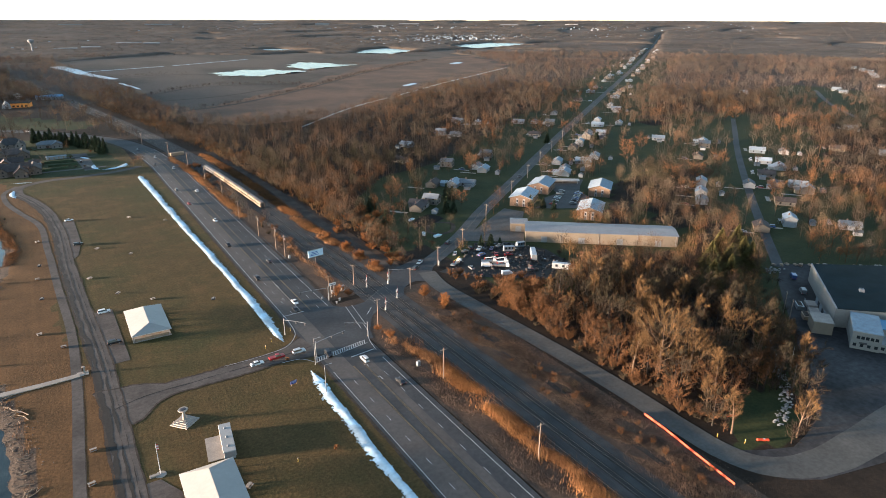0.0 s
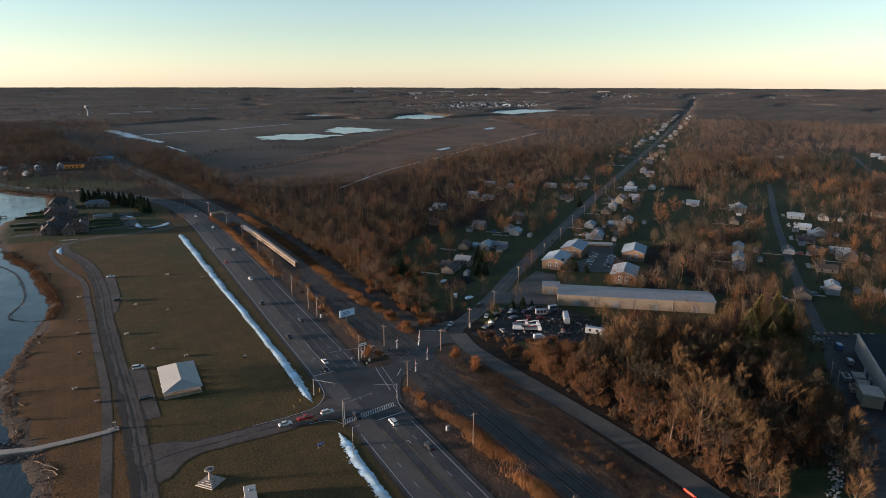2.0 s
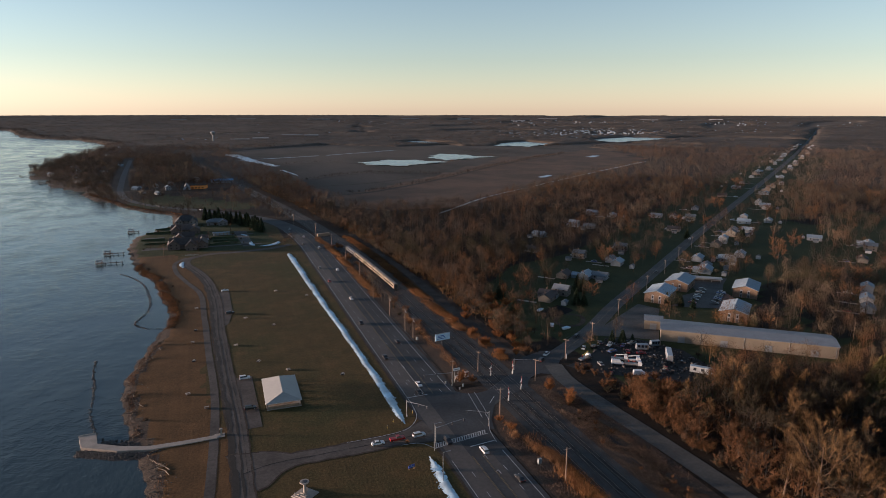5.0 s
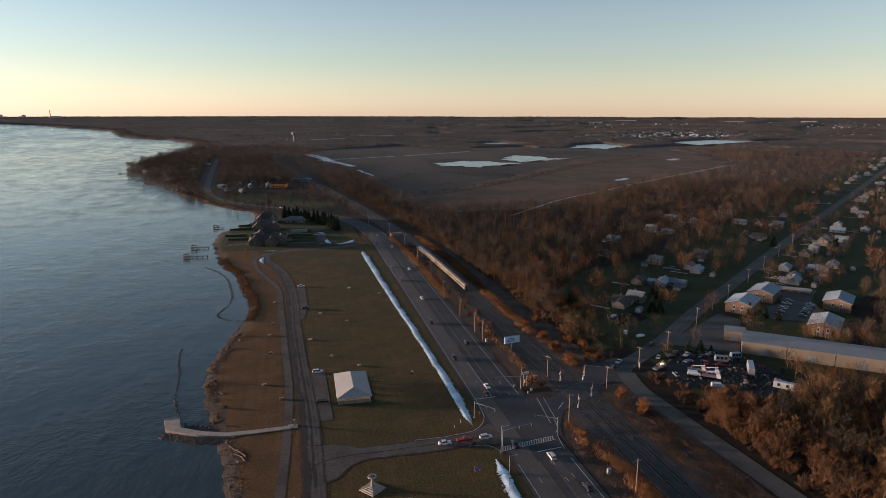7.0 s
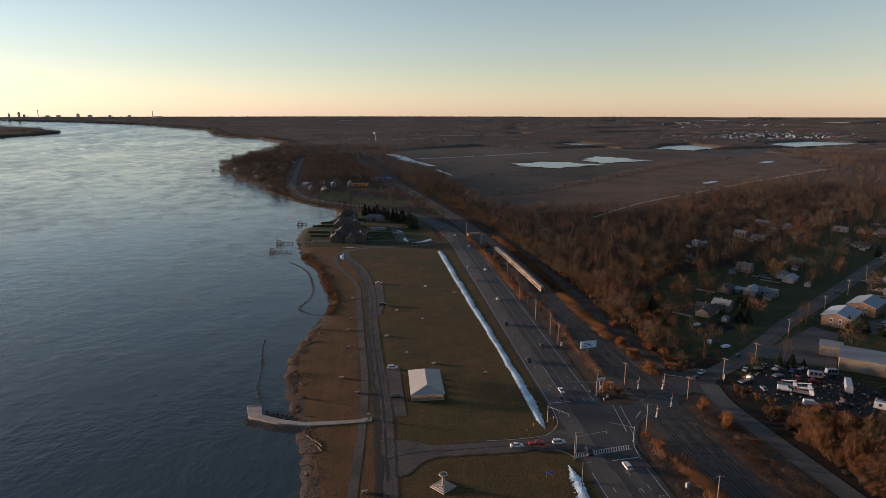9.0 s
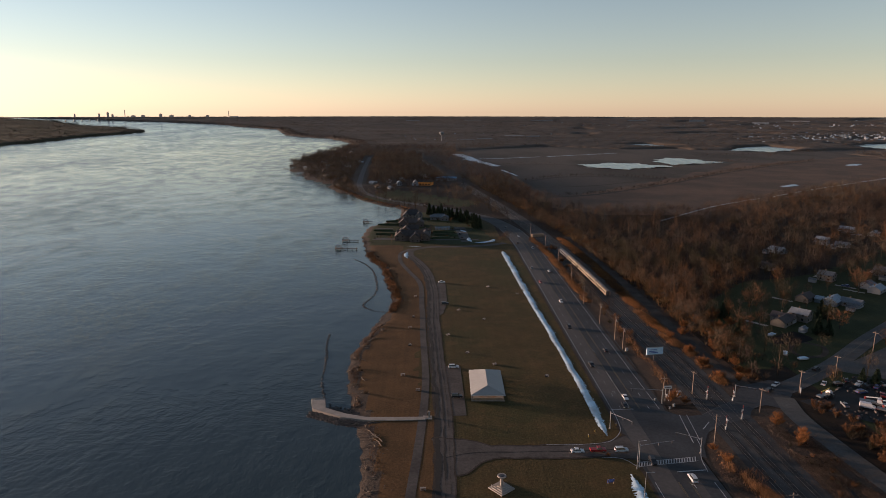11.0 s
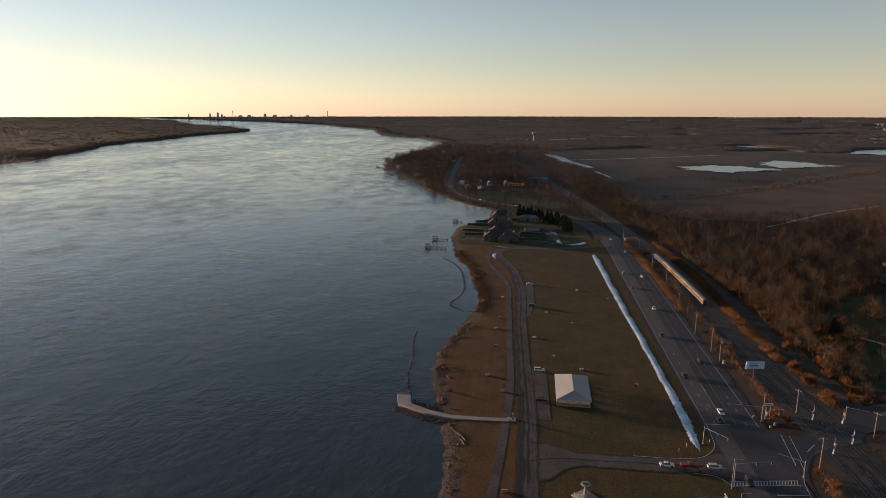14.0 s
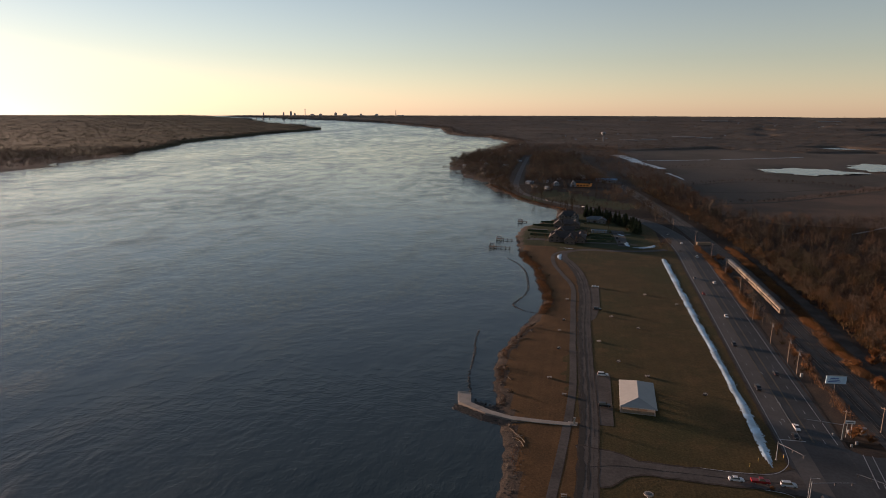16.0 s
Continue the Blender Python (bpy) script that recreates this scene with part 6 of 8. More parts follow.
# ---- the junction: poles, signals, gates, boards ----
def utility_pole(x, y, h, rz=0, lamp=False, label="brown wooden utility pole with a crossarm"):
    t = thing("utility_pole", x, y, None, rz, label, "utility pole", "utility poles")
    part("pole", Shape().cyl(0, 0, 0, 0.19, h, 7, 0.12), POLE_WOOD, t)
    part("crossarm", Shape().box(0, 0, h - 0.9, 2.6, 0.14, 0.16), POLE_WOOD, t)
    for dx in (-1.1, -0.4, 0.4, 1.1):
        part("insulator", Shape().cyl(dx, 0, h - 0.74, 0.07, 0.2, 6), GALV, t)
    if lamp:
        part("lamp_arm", Shape().tube([(0, 0, h * 0.8), (0, -1.2, h * 0.85), (0, -2.2, h * 0.85)], [0.05, 0.05, 0.05], 5), GALV, t)
        part("lamp_head", Shape().box(0, -2.4, h * 0.85 - 0.08, 0.3, 0.7, 0.15), GALV, t)
        part("transformer", Shape().cyl(0.35, 0, h - 2.4, 0.28, 0.9, 10), GALV, t, "grey transformer drum")


POLES = [(102.2, 50), (102.2, 110), (102, 160), (100.1, 206.1), (93.8, 240.9), (95.1, 302.5), (94.8, 316), (93.6, 342.6), (93.2, 381), (96.9, 435), (98, 490), (97, 545), (92, 600), (80, 668)]
for i, (x, y) in enumerate(POLES):
    utility_pole(x, y, 12.0 if i % 3 else 13.0, 0, i in (5, 6, 7))
STREET_POLES = [(109.9, 250.3), (130.3, 233.0), (156.3, 250.6), (182.1, 267), (220.9, 298.4), (270.7, 336.6), (312, 369), (352.9, 402.4), (394, 434), (440, 470), (490, 508), (540, 546)]
for x, y in STREET_POLES:
    utility_pole(x, y, 10.5, -52, False)


def wires(poles, h, rz, label):
    c, s2 = math.cos(radians(rz)), math.sin(radians(rz))
    for dx in (-1.1, 0.4, 1.1):
        pts = []
        for (x0, y0), (x1, y1) in zip(poles[:-1], poles[1:]):
            for k in range(6):
                u = k / 6
                pts.append((x0 + (x1 - x0) * u + dx * c, y0 + (y1 - y0) * u + dx * s2, h - 0.55 - 1.1 * 4 * u * (1 - u)))
        s = Shape().tube(pts, [0.025] * len(pts), 3)
        tagged(new("overhead_wire", s.mesh("overhead_wire", DARK_METAL)), label, "wire", "overhead wires")


wires(POLES, 12.5, 0, "thin black overhead wire along the highway")
wires(STREET_POLES[2:], 10.5, -52, "thin black overhead wire along the street")


def signal(x, y, rz, arm, h=6.4, heads=2, label="steel traffic signal mast with dark signal heads"):
    t = thing("traffic_signal", x, y, None, rz, label, "traffic signal", "traffic signals at the junction")
    part("mast", Shape().cyl(0, 0, 0, 0.17, h + 0.6, 8, 0.12), GALV, t)
    part("arm", Shape().tube([(0, 0, h), (arm * 0.5, 0, h + 0.25), (arm, 0, h + 0.3)], [0.10, 0.08, 0.06], 6), GALV, t)
    for i in range(heads):
        xx = arm * (0.55 + 0.4 * i / max(1, heads - 1))
        hd = part("signal_head", Shape().box(xx, 0, h - 0.75, 0.36, 0.3, 1.1, 0, 0.03), DARK_METAL, t)
        for k in range(3):
            part("lens", Shape().cyl(xx, 0, h - 0.65 + 0.34 * k, 0.11, 0.1, 8), (GREEN_SIGN, YELLOW_PAINT, LAMP_RED)[k], hd)
    part("base", Shape().cyl(0, 0, 0, 0.4, 0.3, 8), CONCRETE, t)


signal(93.6, 202, 150, 9, 5.5)
signal(66.4, 220.3, -52, 10, 6.4)
signal(70.2, 197, 12, 13, 6.0)
signal(93.5, 240.9, 175, 13, 6.0)
signal(126.9, 247.4, -30, 8, 5.0)
for x, y in ((64.3, 173.4), (68.0, 192.3)):
    t = thing("street_lamp", x, y, None, -10, "grey steel street lamp beside the snow", "street lamp")
    part("pole", Shape().cyl(0, 0, 0, 0.14, 10.5, 8, 0.08), GALV, t)
    part("arm", Shape().tube([(0, 0, 10.3), (1.8, 0, 10.7)], [0.06, 0.05], 5), GALV, t)
    part("head", Shape().box(2.1, 0, 10.62, 0.8, 0.32, 0.14, 0, 0.03), GALV, t)
for x, y, rz in ((113.7, 244.9, 20), (110.5, 219, -160), (124.5, 243.5, 200), (120, 227, 20)):
    t = thing("crossing_gate", x, y, None, rz, "railway crossing signal with white and red barrier", "crossing gate", "railway crossing gates")
    part("mast", Shape().cyl(0, 0, 0, 0.10, 4.0, 8), GALV, t)
    part("crossbuck", Shape().box(0, 0, 3.55, 1.4, 0.06, 0.2).box(0, 0.03, 3.2, 0.2, 0.06, 1.0), SIGN_WHITE, t)
    part("light_bar", Shape().box(0, 0, 2.6, 1.0, 0.12, 0.3), DARK_METAL, t)
    part("machine", Shape().box(0.3, 0, 0, 0.6, 0.5, 1.2), GALV, t)
    for k in range(4):
        part("barrier", Shape().box(0.4, 0, 1.3 + k * 1.2, 0.12, 0.08, 1.2), (SIGN_WHITE, RED_PAINT)[k % 2], t)
t = thing("billboard", 105.8, 286.6, None, 8, "pale blue roadside billboard on a post", "billboard")
part("board", Shape().box(0, 0, 3.6, 8.4, 0.35, 3.4), SIGN_PALE, t)
part("post", Shape().cyl(0, 0.2, 0, 0.3, 3.6, 8), DARK_METAL, t)
part("frame", Shape().box(0, 0, 3.45, 8.7, 0.5, 0.15).box(0, 0, 7.0, 8.7, 0.5, 0.15), GALV, t)
for i in range(3):
    part("lettering_bar", Shape().box(-0.8, -0.19, 4.3 + 0.75 * i, 5.0 - 0.8 * i, 0.03, 0.32), SIGN_BLUE, t)
t = thing("business_sign", 96.5, 243.5, None, 5, "white pole sign above the verge", "sign")
part("board", Shape().box(0, 0, 5.6, 3.4, 0.3, 1.1), SIGN_WHITE, t)
part("post", Shape().cyl(-0.8, 0, 0, 0.12, 5.6, 8).cyl(0.8, 0, 0, 0.12, 5.6, 8), GALV, t)
part("lettering_bar", Shape().box(0, -0.17, 6.0, 2.6, 0.03, 0.25), DARK_METAL, t)
for x, y, s_ in ((97.6, 238.4, 0.5), (91.6, 243.8, 0.4), (95.2, 236.2, 0.4), (98, 247, 0.6), (103, 247.5, 1.1), (96.5, 300, 0.7), (99, 172, 0.8)):
    t = thing("utility_cabinet", x, y, None, 10, "small pale steel utility cabinet on the verge", "cabinet", "utility cabinets")
    part("casing", Shape().box(0, 0, 0.1, s_ * 1.6, s_, s_ * 2.2), GALV, t)
    part("plinth", Shape().box(0, 0, 0, s_ * 1.9, s_ * 1.3, 0.1), CONCRETE, t)
for x, y, rz in ((153.6, 88.9, 30), (158.1, 82.8, 10)):
    t = thing("road_marker", x, y, None, rz, "yellow reflective marker post at the bend", "post")
    part("post", Shape().box(0, 0, 0, 0.15, 0.15, 1.4), YELLOW_PAINT, t)
    part("reflector", Shape().box(0, -0.09, 1.0, 0.2, 0.04, 0.3), SIGN_WHITE, t)
t = thing("barrier_fence", 0, 0, 0, 0, "orange plastic mesh barrier along the road edge", "barrier")
line = curve_through([(144.0, 108.2), (143.3, 100), (141.6, 89), (139.4, 73.4)], 2.0)
for (x0, y0), (x1, y1) in zip(line[:-1], line[1:]):
    a = math.degrees(math.atan2(y1 - y0, x1 - x0))
    part("mesh_panel", Shape().box((x0 + x1) / 2, (y0 + y1) / 2, 0.12, 2.0, 0.12, 0.75, a, 0.03), ORANGE_MESH, t)
    part("post", Shape().box(x0, y0, 0, 0.1, 0.16, 1.0, a), DARK_METAL, t)
for x, y, rz in ((166.3, 93.4, -25), (163.8, 80.7, -32)):
    t = thing("traffic_barrier", x, y, None, rz, "fallen orange traffic barrier on the grass", "barrier")
    part("beam", Shape().box(0, 0, 0.05, 3.6, 0.7, 0.6, 0, 0.12), ORANGE_MESH, t)
    part("stripe", Shape().box(0.3, 0, 0.66, 0.5, 0.5, 0.02), SIGN_WHITE, t)
for x, y in ((252, 127), (246, 121)):
    utility_pole(x, y, 10, 40)
for x, y in ((209, 99), (240, 70)):
    t = thing("yard_lamp", x, y, None, 60, "grey steel yard floodlight on a pole", "lamp post")
    part("pole", Shape().cyl(0, 0, 0, 0.14, 9.5, 8, 0.09), GALV, t)
    part("head", Shape().box(0.4, 0, 9.4, 0.9, 0.5, 0.22, 0, 0.05), GALV, t)

# ---- the passenger train ----
def coach(engine):
    l, w = 25.6, 3.0
    t = thing("locomotive" if engine else "passenger_coach", 0, 0, 0, 0, "dark grey diesel locomotive on the track" if engine else "stainless steel passenger coach with dark windows", "locomotive" if engine else "train coach", "train on the railway")
    prof = [(-1.5, 1.0), (1.5, 1.0), (1.5, 3.3), (1.25, 3.95), (0.6, 4.25), (-0.6, 4.25), (-1.25, 3.95), (-1.5, 3.3)]
    part("body", Shape().side(prof, -l / 2, l / 2), DARK_METAL if engine else SILVER, t)
    for q in (-1, 1):
        for i in range(11):
            part("window", COACH_PANE, None, t, "", pose(q * 1.52, -10.4 + 2.08 * i, 2.25))
        part("bogie", Shape().box(0, q * 9, 0.25, 2.2, 3.2, 0.75), DARK_METAL, t)
        part("door", Shape().box(1.52, q * 11.9, 1.1, 0.05, 0.8, 2.0), DARK_METAL, t)
        for dy in (-1, 1):
            part("wheelset", Shape().box(0, q * 9 + dy, 0.22, 1.6, 0.85, 0.85, 0, 0.0), STEEL, t)
        part("gangway", Shape().box(0, q * (l / 2 + 0.2), 1.1, 1.2, 0.5, 2.4), DARK_METAL, t)
    for i in range(4):
        part("roof_vent", Shape().box(0, -9 + 6 * i, 4.2, 0.9, 1.6, 0.2, 0, 0.08), GREY_METAL, t)
    return t


COACH_PANE = Shape().box(0, 0, 0, 0.06, 1.3, 0.8).mesh("window", GLASS)
track = off_line(curve_through(RAILWAY, 0.5), TRACKS[1])
y, made = 395.0, None
for i in range(5):
    k = int(np.argmin(np.abs(track[:, 1] - (y + 13))))
    d = track[k + 8] - track[k - 8]
    m = pose(track[k, 0], track[k, 1], 0.0, 0, 0, -math.degrees(math.atan2(d[0], d[1])))
    if i == 4:
        coach(True).matrix_basis = m
    elif made is None:
        made = coach(False)
        made.matrix_basis = m
    else:
        copy_thing(made, m)
    y += 26.6
t = thing("freight_container", 99, 600, None, 12, "brown freight container beside the line", "container")
part("body", Shape().box(0, 0, 0.2, 12, 2.5, 2.6), WOOD, t)
part("door", Shape().box(6.03, 0, 0.3, 0.06, 2.3, 2.4), DARK_METAL, t)

# ---- the far country: water tower, town, skyline, bridge ----
wz = float(bowl(2486))
t = thing("water_tower", 24, 2460, wz, 0, "white water tower above the woods", "water tower")
part("shaft", Shape().cyl(0, 0, 0, 4.5, 3, 12, 2.2).cyl(0, 0, 3, 2.2, 24, 12, 2.2).cyl(0, 0, 27, 2.2, 4, 12, 6), SIDING_WHITE, t)
part("tank", Shape().cyl(0, 0, 31, 6, 3, 16, 8.5).cyl(0, 0, 34, 8.5, 4, 16, 8.5).cyl(0, 0, 38, 8.5, 3, 16, 3), SIDING_WHITE, t)


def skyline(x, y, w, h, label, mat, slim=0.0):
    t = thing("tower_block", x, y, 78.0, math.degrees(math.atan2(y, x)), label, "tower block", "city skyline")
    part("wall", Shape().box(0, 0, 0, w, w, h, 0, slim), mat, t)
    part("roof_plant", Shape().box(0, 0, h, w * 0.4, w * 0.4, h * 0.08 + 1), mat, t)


# pale pinkish colour paints the haze onto towers, chimney and factory
HAZE_STONE = material("hazed_masonry", (0.52, 0.42, 0.37), 0.9, vary=0.1)
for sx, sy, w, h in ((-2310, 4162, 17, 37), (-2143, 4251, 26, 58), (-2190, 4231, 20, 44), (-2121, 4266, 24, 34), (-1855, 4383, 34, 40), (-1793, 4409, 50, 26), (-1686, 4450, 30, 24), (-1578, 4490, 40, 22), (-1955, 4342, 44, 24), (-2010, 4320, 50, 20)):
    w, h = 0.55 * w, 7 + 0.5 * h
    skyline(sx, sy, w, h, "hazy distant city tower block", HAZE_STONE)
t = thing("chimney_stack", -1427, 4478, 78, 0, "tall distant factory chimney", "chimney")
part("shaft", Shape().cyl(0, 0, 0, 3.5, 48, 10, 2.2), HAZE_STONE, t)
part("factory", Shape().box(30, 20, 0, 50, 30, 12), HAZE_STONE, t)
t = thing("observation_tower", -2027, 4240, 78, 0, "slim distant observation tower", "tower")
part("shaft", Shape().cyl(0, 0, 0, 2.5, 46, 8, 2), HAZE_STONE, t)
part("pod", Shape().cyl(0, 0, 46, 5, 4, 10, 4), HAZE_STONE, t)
br = thing("bridge", 0, 0, 0, 0, "long low bridge across the far river", "bridge")
b0, b1 = np.array([-2330.0, 3870.0]), np.array([-1840.0, 4240.0])
ba = math.degrees(math.atan2(*(b1 - b0)[::-1]))
bz = float(bowl(4500))
mid = (b0 + b1) / 2
part("deck", Shape().box(mid[0], mid[1], bz + 9, 640, 10, 2.2, ba), CONCRETE, br)
for i in range(14):
    p = b0 + (b1 - b0) * (i + 0.5) / 14
    part("pier", Shape().box(p[0], p[1], bz - 8, 5, 9, 17, ba), CONCRETE, br)
# pale roofs of the towns beyond the ponds
rng = random.Random(41)
FAR_HOMES = []
for cx, cy, sx, sy, n in ((1643, 2608, 420, 260, 150), (1760, 2620, 240, 240, 40), (2420, 2260, 300, 200, 18), (1500, 3700, 700, 160, 40), (2300, 3450, 620, 240, 50), (2900, 2900, 500, 300, 40), (900, 3900, 600, 200, 26), (3300, 2300, 500, 300, 30), (330, 3000, 350, 160, 4), (-100, 2700, 160, 200, 8)):
    for i in range(n):
        x, y = rng.gauss(cx, sx * 0.5), rng.gauss(cy, sy * 0.5)
        if math.hypot(x, y) < 4700 and not any(inside(p, x, y) for p in PONDS):
            FAR_HOMES.append((x, y))
s, s2 = Shape(), Shape()
for x, y in FAR_HOMES:
    z, a = float(bowl(math.hypot(x, y))), rng.uniform(0, 180)
    w, l, h = rng.uniform(4.5, 6.5), rng.uniform(6, 9.5), rng.uniform(2.6, 4.6)
    s.box(x, y, z - 1, w, l, h + 1, a)
    s2.prism([(x + u * math.cos(radians(a)) - v * math.sin(radians(a)), y + u * math.sin(radians(a)) + v * math.cos(radians(a))) for u, v in ((-w * .55, -l * .55), (w * .55, -l * .55), (w * .55, l * .55), (-w * .55, l * .55))], z + h, z + h + 3,
             [(x + v * math.sin(radians(a)), y - v * math.cos(radians(a))) for v in (l * .5, l * .5, -l * .5, -l * .5)])
town = thing("far_town", 0, 0, 0, 0, "pale house walls and roofs of far towns", "town", kind="stuff")
part("walls", s, SIDING_WHITE, town)
part("roofs", s2, SHINGLE_PALE, town)
s = Shape()
for x, y, w, l, h in ((1900, 3740, 90, 40, 9), (2650, 3390, 110, 40, 9), (1300, 4150, 120, 40, 10), (700, 4250, 150, 40, 10), (1650, 4050, 90, 40, 12), (2150, 3800, 130, 40, 10), (250, 4350, 120, 40, 9), (-150, 4300, 90, 40, 9), (2990, 3180, 80, 40, 10), (420, 2750, 60, 30, 10), (350, 2820, 90, 30, 8), (120, 2550, 70, 30, 8), (200, 2600, 60, 30, 9)):
    s.box(x, y, float(bowl(math.hypot(x, y))) - 1, w, l, h + 1, math.degrees(math.atan2(y, x)) + 90)
tagged(new("far_sheds", s.mesh("far_sheds", SIDING_WHITE)), "pale industrial sheds far off", "industrial shed", kind="stuff")


# ---- trees ----
def slivers(rng, base, way, length, width):
    """Slim triangles from base along way."""
    n = len(base)
    way = way / (np.linalg.norm(way, axis=1)[:, None] + 1e-9)
    side = np.cross(way, rng.normal(size=(n, 3)))
    side /= np.linalg.norm(side, axis=1)[:, None] + 1e-9
    w = np.reshape(width, (-1, 1)) / 2
    return np.stack([base - side * w, base + side * w, base + way * np.reshape(length, (-1, 1))], 1)


def bare_tree(seed, h, spread_, limbs, twigs, twig, fork=0.28, upright=0.9, round_top=False):
    """Trunk and limbs as tapered tubes; a crown of fine twigs. Returns both shapes."""
    rng = np.random.default_rng(seed)
    wood, base, way = Shape(), [], []
    r0 = 0.016 * h + 0.05
    lean = rng.normal(0, 0.03, 2) * h
    top = np.array([lean[0], lean[1], h * 0.86])
    def trunk_at(u):
        return np.array([lean[0] * u * u, lean[1] * u * u, top[2] * u])
    wood.tube([trunk_at(u) for u in (0, 0.12, 0.35, 0.65, 1.0)], [r0 * 1.25, r0, r0 * 0.78, r0 * 0.45, r0 * 0.12], 6)
    for i in range(limbs):
        u = fork + (0.97 - fork) * (i + rng.random() * 0.8) / limbs
        a = i * 2.4 + rng.normal(0, 0.4)
        reach = spread_ * (math.sin(math.pi * min(1, (u - fork * 0.6) / (1.05 - fork * 0.6))) ** 0.6 if round_top else (1.12 - u) * 1.3) * rng.uniform(0.75, 1.15)
        p0 = trunk_at(u)
        out = np.array([math.cos(a), math.sin(a), 0.0])
        rise = reach * upright * rng.uniform(0.6, 1.2)
        p1 = p0 + out * reach * 0.5 + np.array([0, 0, rise * 0.35])
        p2 = p0 + out * reach + np.array([0, 0, rise])
        rl = r0 * (1.05 - u) * 0.42 + 0.015
        wood.tube([p0, p1, p2], [rl, rl * 0.6, rl * 0.15], 4)
        for k in range(4):
            v = rng.uniform(0.3, 1.0)
            q0 = (p0 + (p1 - p0) * v * 2) if v < 0.5 else (p1 + (p2 - p1) * (v - 0.5) * 2)
            d = out * rng.uniform(0.2, 0.9) + rng.normal(0, 0.45, 3) + np.array([0, 0, upright * 0.8])
            d /= np.linalg.norm(d)
            l = reach * rng.uniform(0.35, 0.6) + 0.5
            q1 = q0 + d * l
            wood.tube([q0, q1], [rl * 0.4 + 0.01, 0.012], 3)
            for m in range(max(3, twigs // (limbs * 4))):
                w = rng.uniform(0.15, 1.0)
                base.append(q0 + (q1 - q0) * w)
                way.append(d + rng.normal(0, 0.42, 3) + np.array([0, 0, 0.5]))
        for m in range(max(2, twigs // (limbs * 8))):
            w = rng.uniform(0.3, 1.0)
            base.append(p1 + (p2 - p1) * w)
            way.append(out * 0.6 + rng.normal(0, 0.6, 3) + np.array([0, 0, 0.6]))
    base, way = np.array(base), np.array(way)
    n = len(base)
    return wood, Shape().slivers(slivers(rng, base, way, twig * rng.uniform(0.7, 1.8, n), rng.uniform(0.035, 0.068, n)))


def brush(seed, h, w, n):
    """A multi-stemmed shrub: stems and a haze of twigs in a rounded crown."""
    rng = np.random.default_rng(seed)
    wood = Shape()
    base, way = [], []
    for i in range(9):
        a, o = i * 2.4, rng.uniform(0.3, 1.0)
        tip = np.array([math.cos(a) * w * 0.55 * o, math.sin(a) * w * 0.55 * o, h * (1.05 - 0.4 * o * o) * rng.uniform(0.7, 0.9)])
        wood.tube([(tip[0] * 0.08, tip[1] * 0.08, 0), tip * 0.5 + np.array([0, 0, 0.08 * h]), tip], [0.07, 0.04, 0.012], 4)
        for m in range(n // 9):
            u = rng.uniform(0.25, 1)
            base.append(tip * u + rng.normal(0, 0.10, 3) * w * 0.6 * u)
            way.append(tip * 0.5 / h + rng.normal(0, 0.45, 3) + np.array([0, 0, 0.5]))
    base, way = np.array(base), np.array(way)
    base[:, 2] = np.clip(base[:, 2], 0.1, None)
    return wood, Shape().slivers(slivers(rng, base, way, rng.uniform(0.4, 1.1, len(base)) * h * 0.24, rng.uniform(0.04, 0.10, len(base))))


def conifer(seed, h, w, n):
    rng = np.random.default_rng(seed)
    wood = Shape().tube([(0, 0, 0), (0, 0, h * 0.5), (0, 0, h)], [0.02 * h, 0.012 * h, 0.02], 6)
    u = rng.random(n) ** 0.7
    a = rng.uniform(0, 2 * math.pi, n)
    z = h * (0.06 + 0.92 * (1 - u))
    r = w / 2 * u * rng.uniform(0.25, 1.0, n) ** 0.5
    r *= 1 + 0.18 * np.sin(z * 5.0)
    base = np.stack([np.cos(a) * r * 0.6, np.sin(a) * r * 0.6, z], 1)
    way = np.stack([np.cos(a), np.sin(a), rng.uniform(-0.5, 0.15, n)], 1) + rng.normal(0, 0.25, (n, 3))
    return wood, Shape().slivers(slivers(rng, base, way, 0.45 + 0.55 * r, rng.uniform(0.25, 0.6, n)))


def tree_kind(name, shapes, bark, leaf, label, category="tree", group="", crown="crown"):
    wood, twigs = shapes
    t = thing(name, 0, 0, 0, 0, label, category, group)
    part("trunk", wood, bark, t)
    part(crown, twigs, leaf, t)
    return t


NEAR_KINDS = [
    tree_kind("bare_tree", bare_tree(1, 17, 4.2, 15, 2000, 1.5, 0.25, 1.1), BARK, TWIG, "tall bare brown tree in the woods", group="trees of the woods"),
    tree_kind("bare_tree", bare_tree(2, 14, 4.8, 14, 2000, 1.4, 0.2, 0.8, True), BARK, TWIG, "rounded bare brown tree in the woods", group="trees of the woods"),
    tree_kind("bare_tree", bare_tree(3, 19, 3.0, 16, 1800, 1.4, 0.3, 1.6), PALE_BARK, PALE_TWIG, "tall slim pale tree with upswept twigs", group="trees of the woods"),
    tree_kind("bare_tree", bare_tree(4, 11, 3.6, 13, 1900, 1.2, 0.15, 0.9, True), BARK, TWIG_RED, "russet bare tree in the woods", group="trees of the woods"),
    tree_kind("bare_tree", bare_tree(5, 13, 2.6, 14, 1700, 1.2, 0.15, 1.5), BARK, TWIG_RED, "slim russet tree with upswept twigs", group="trees of the woods"),
    tree_kind("bare_tree", bare_tree(6, 16, 5.2, 15, 2200, 1.5, 0.22, 0.7, True), BARK, TWIG, "spreading bare brown tree in the woods", group="trees of the woods"),
]
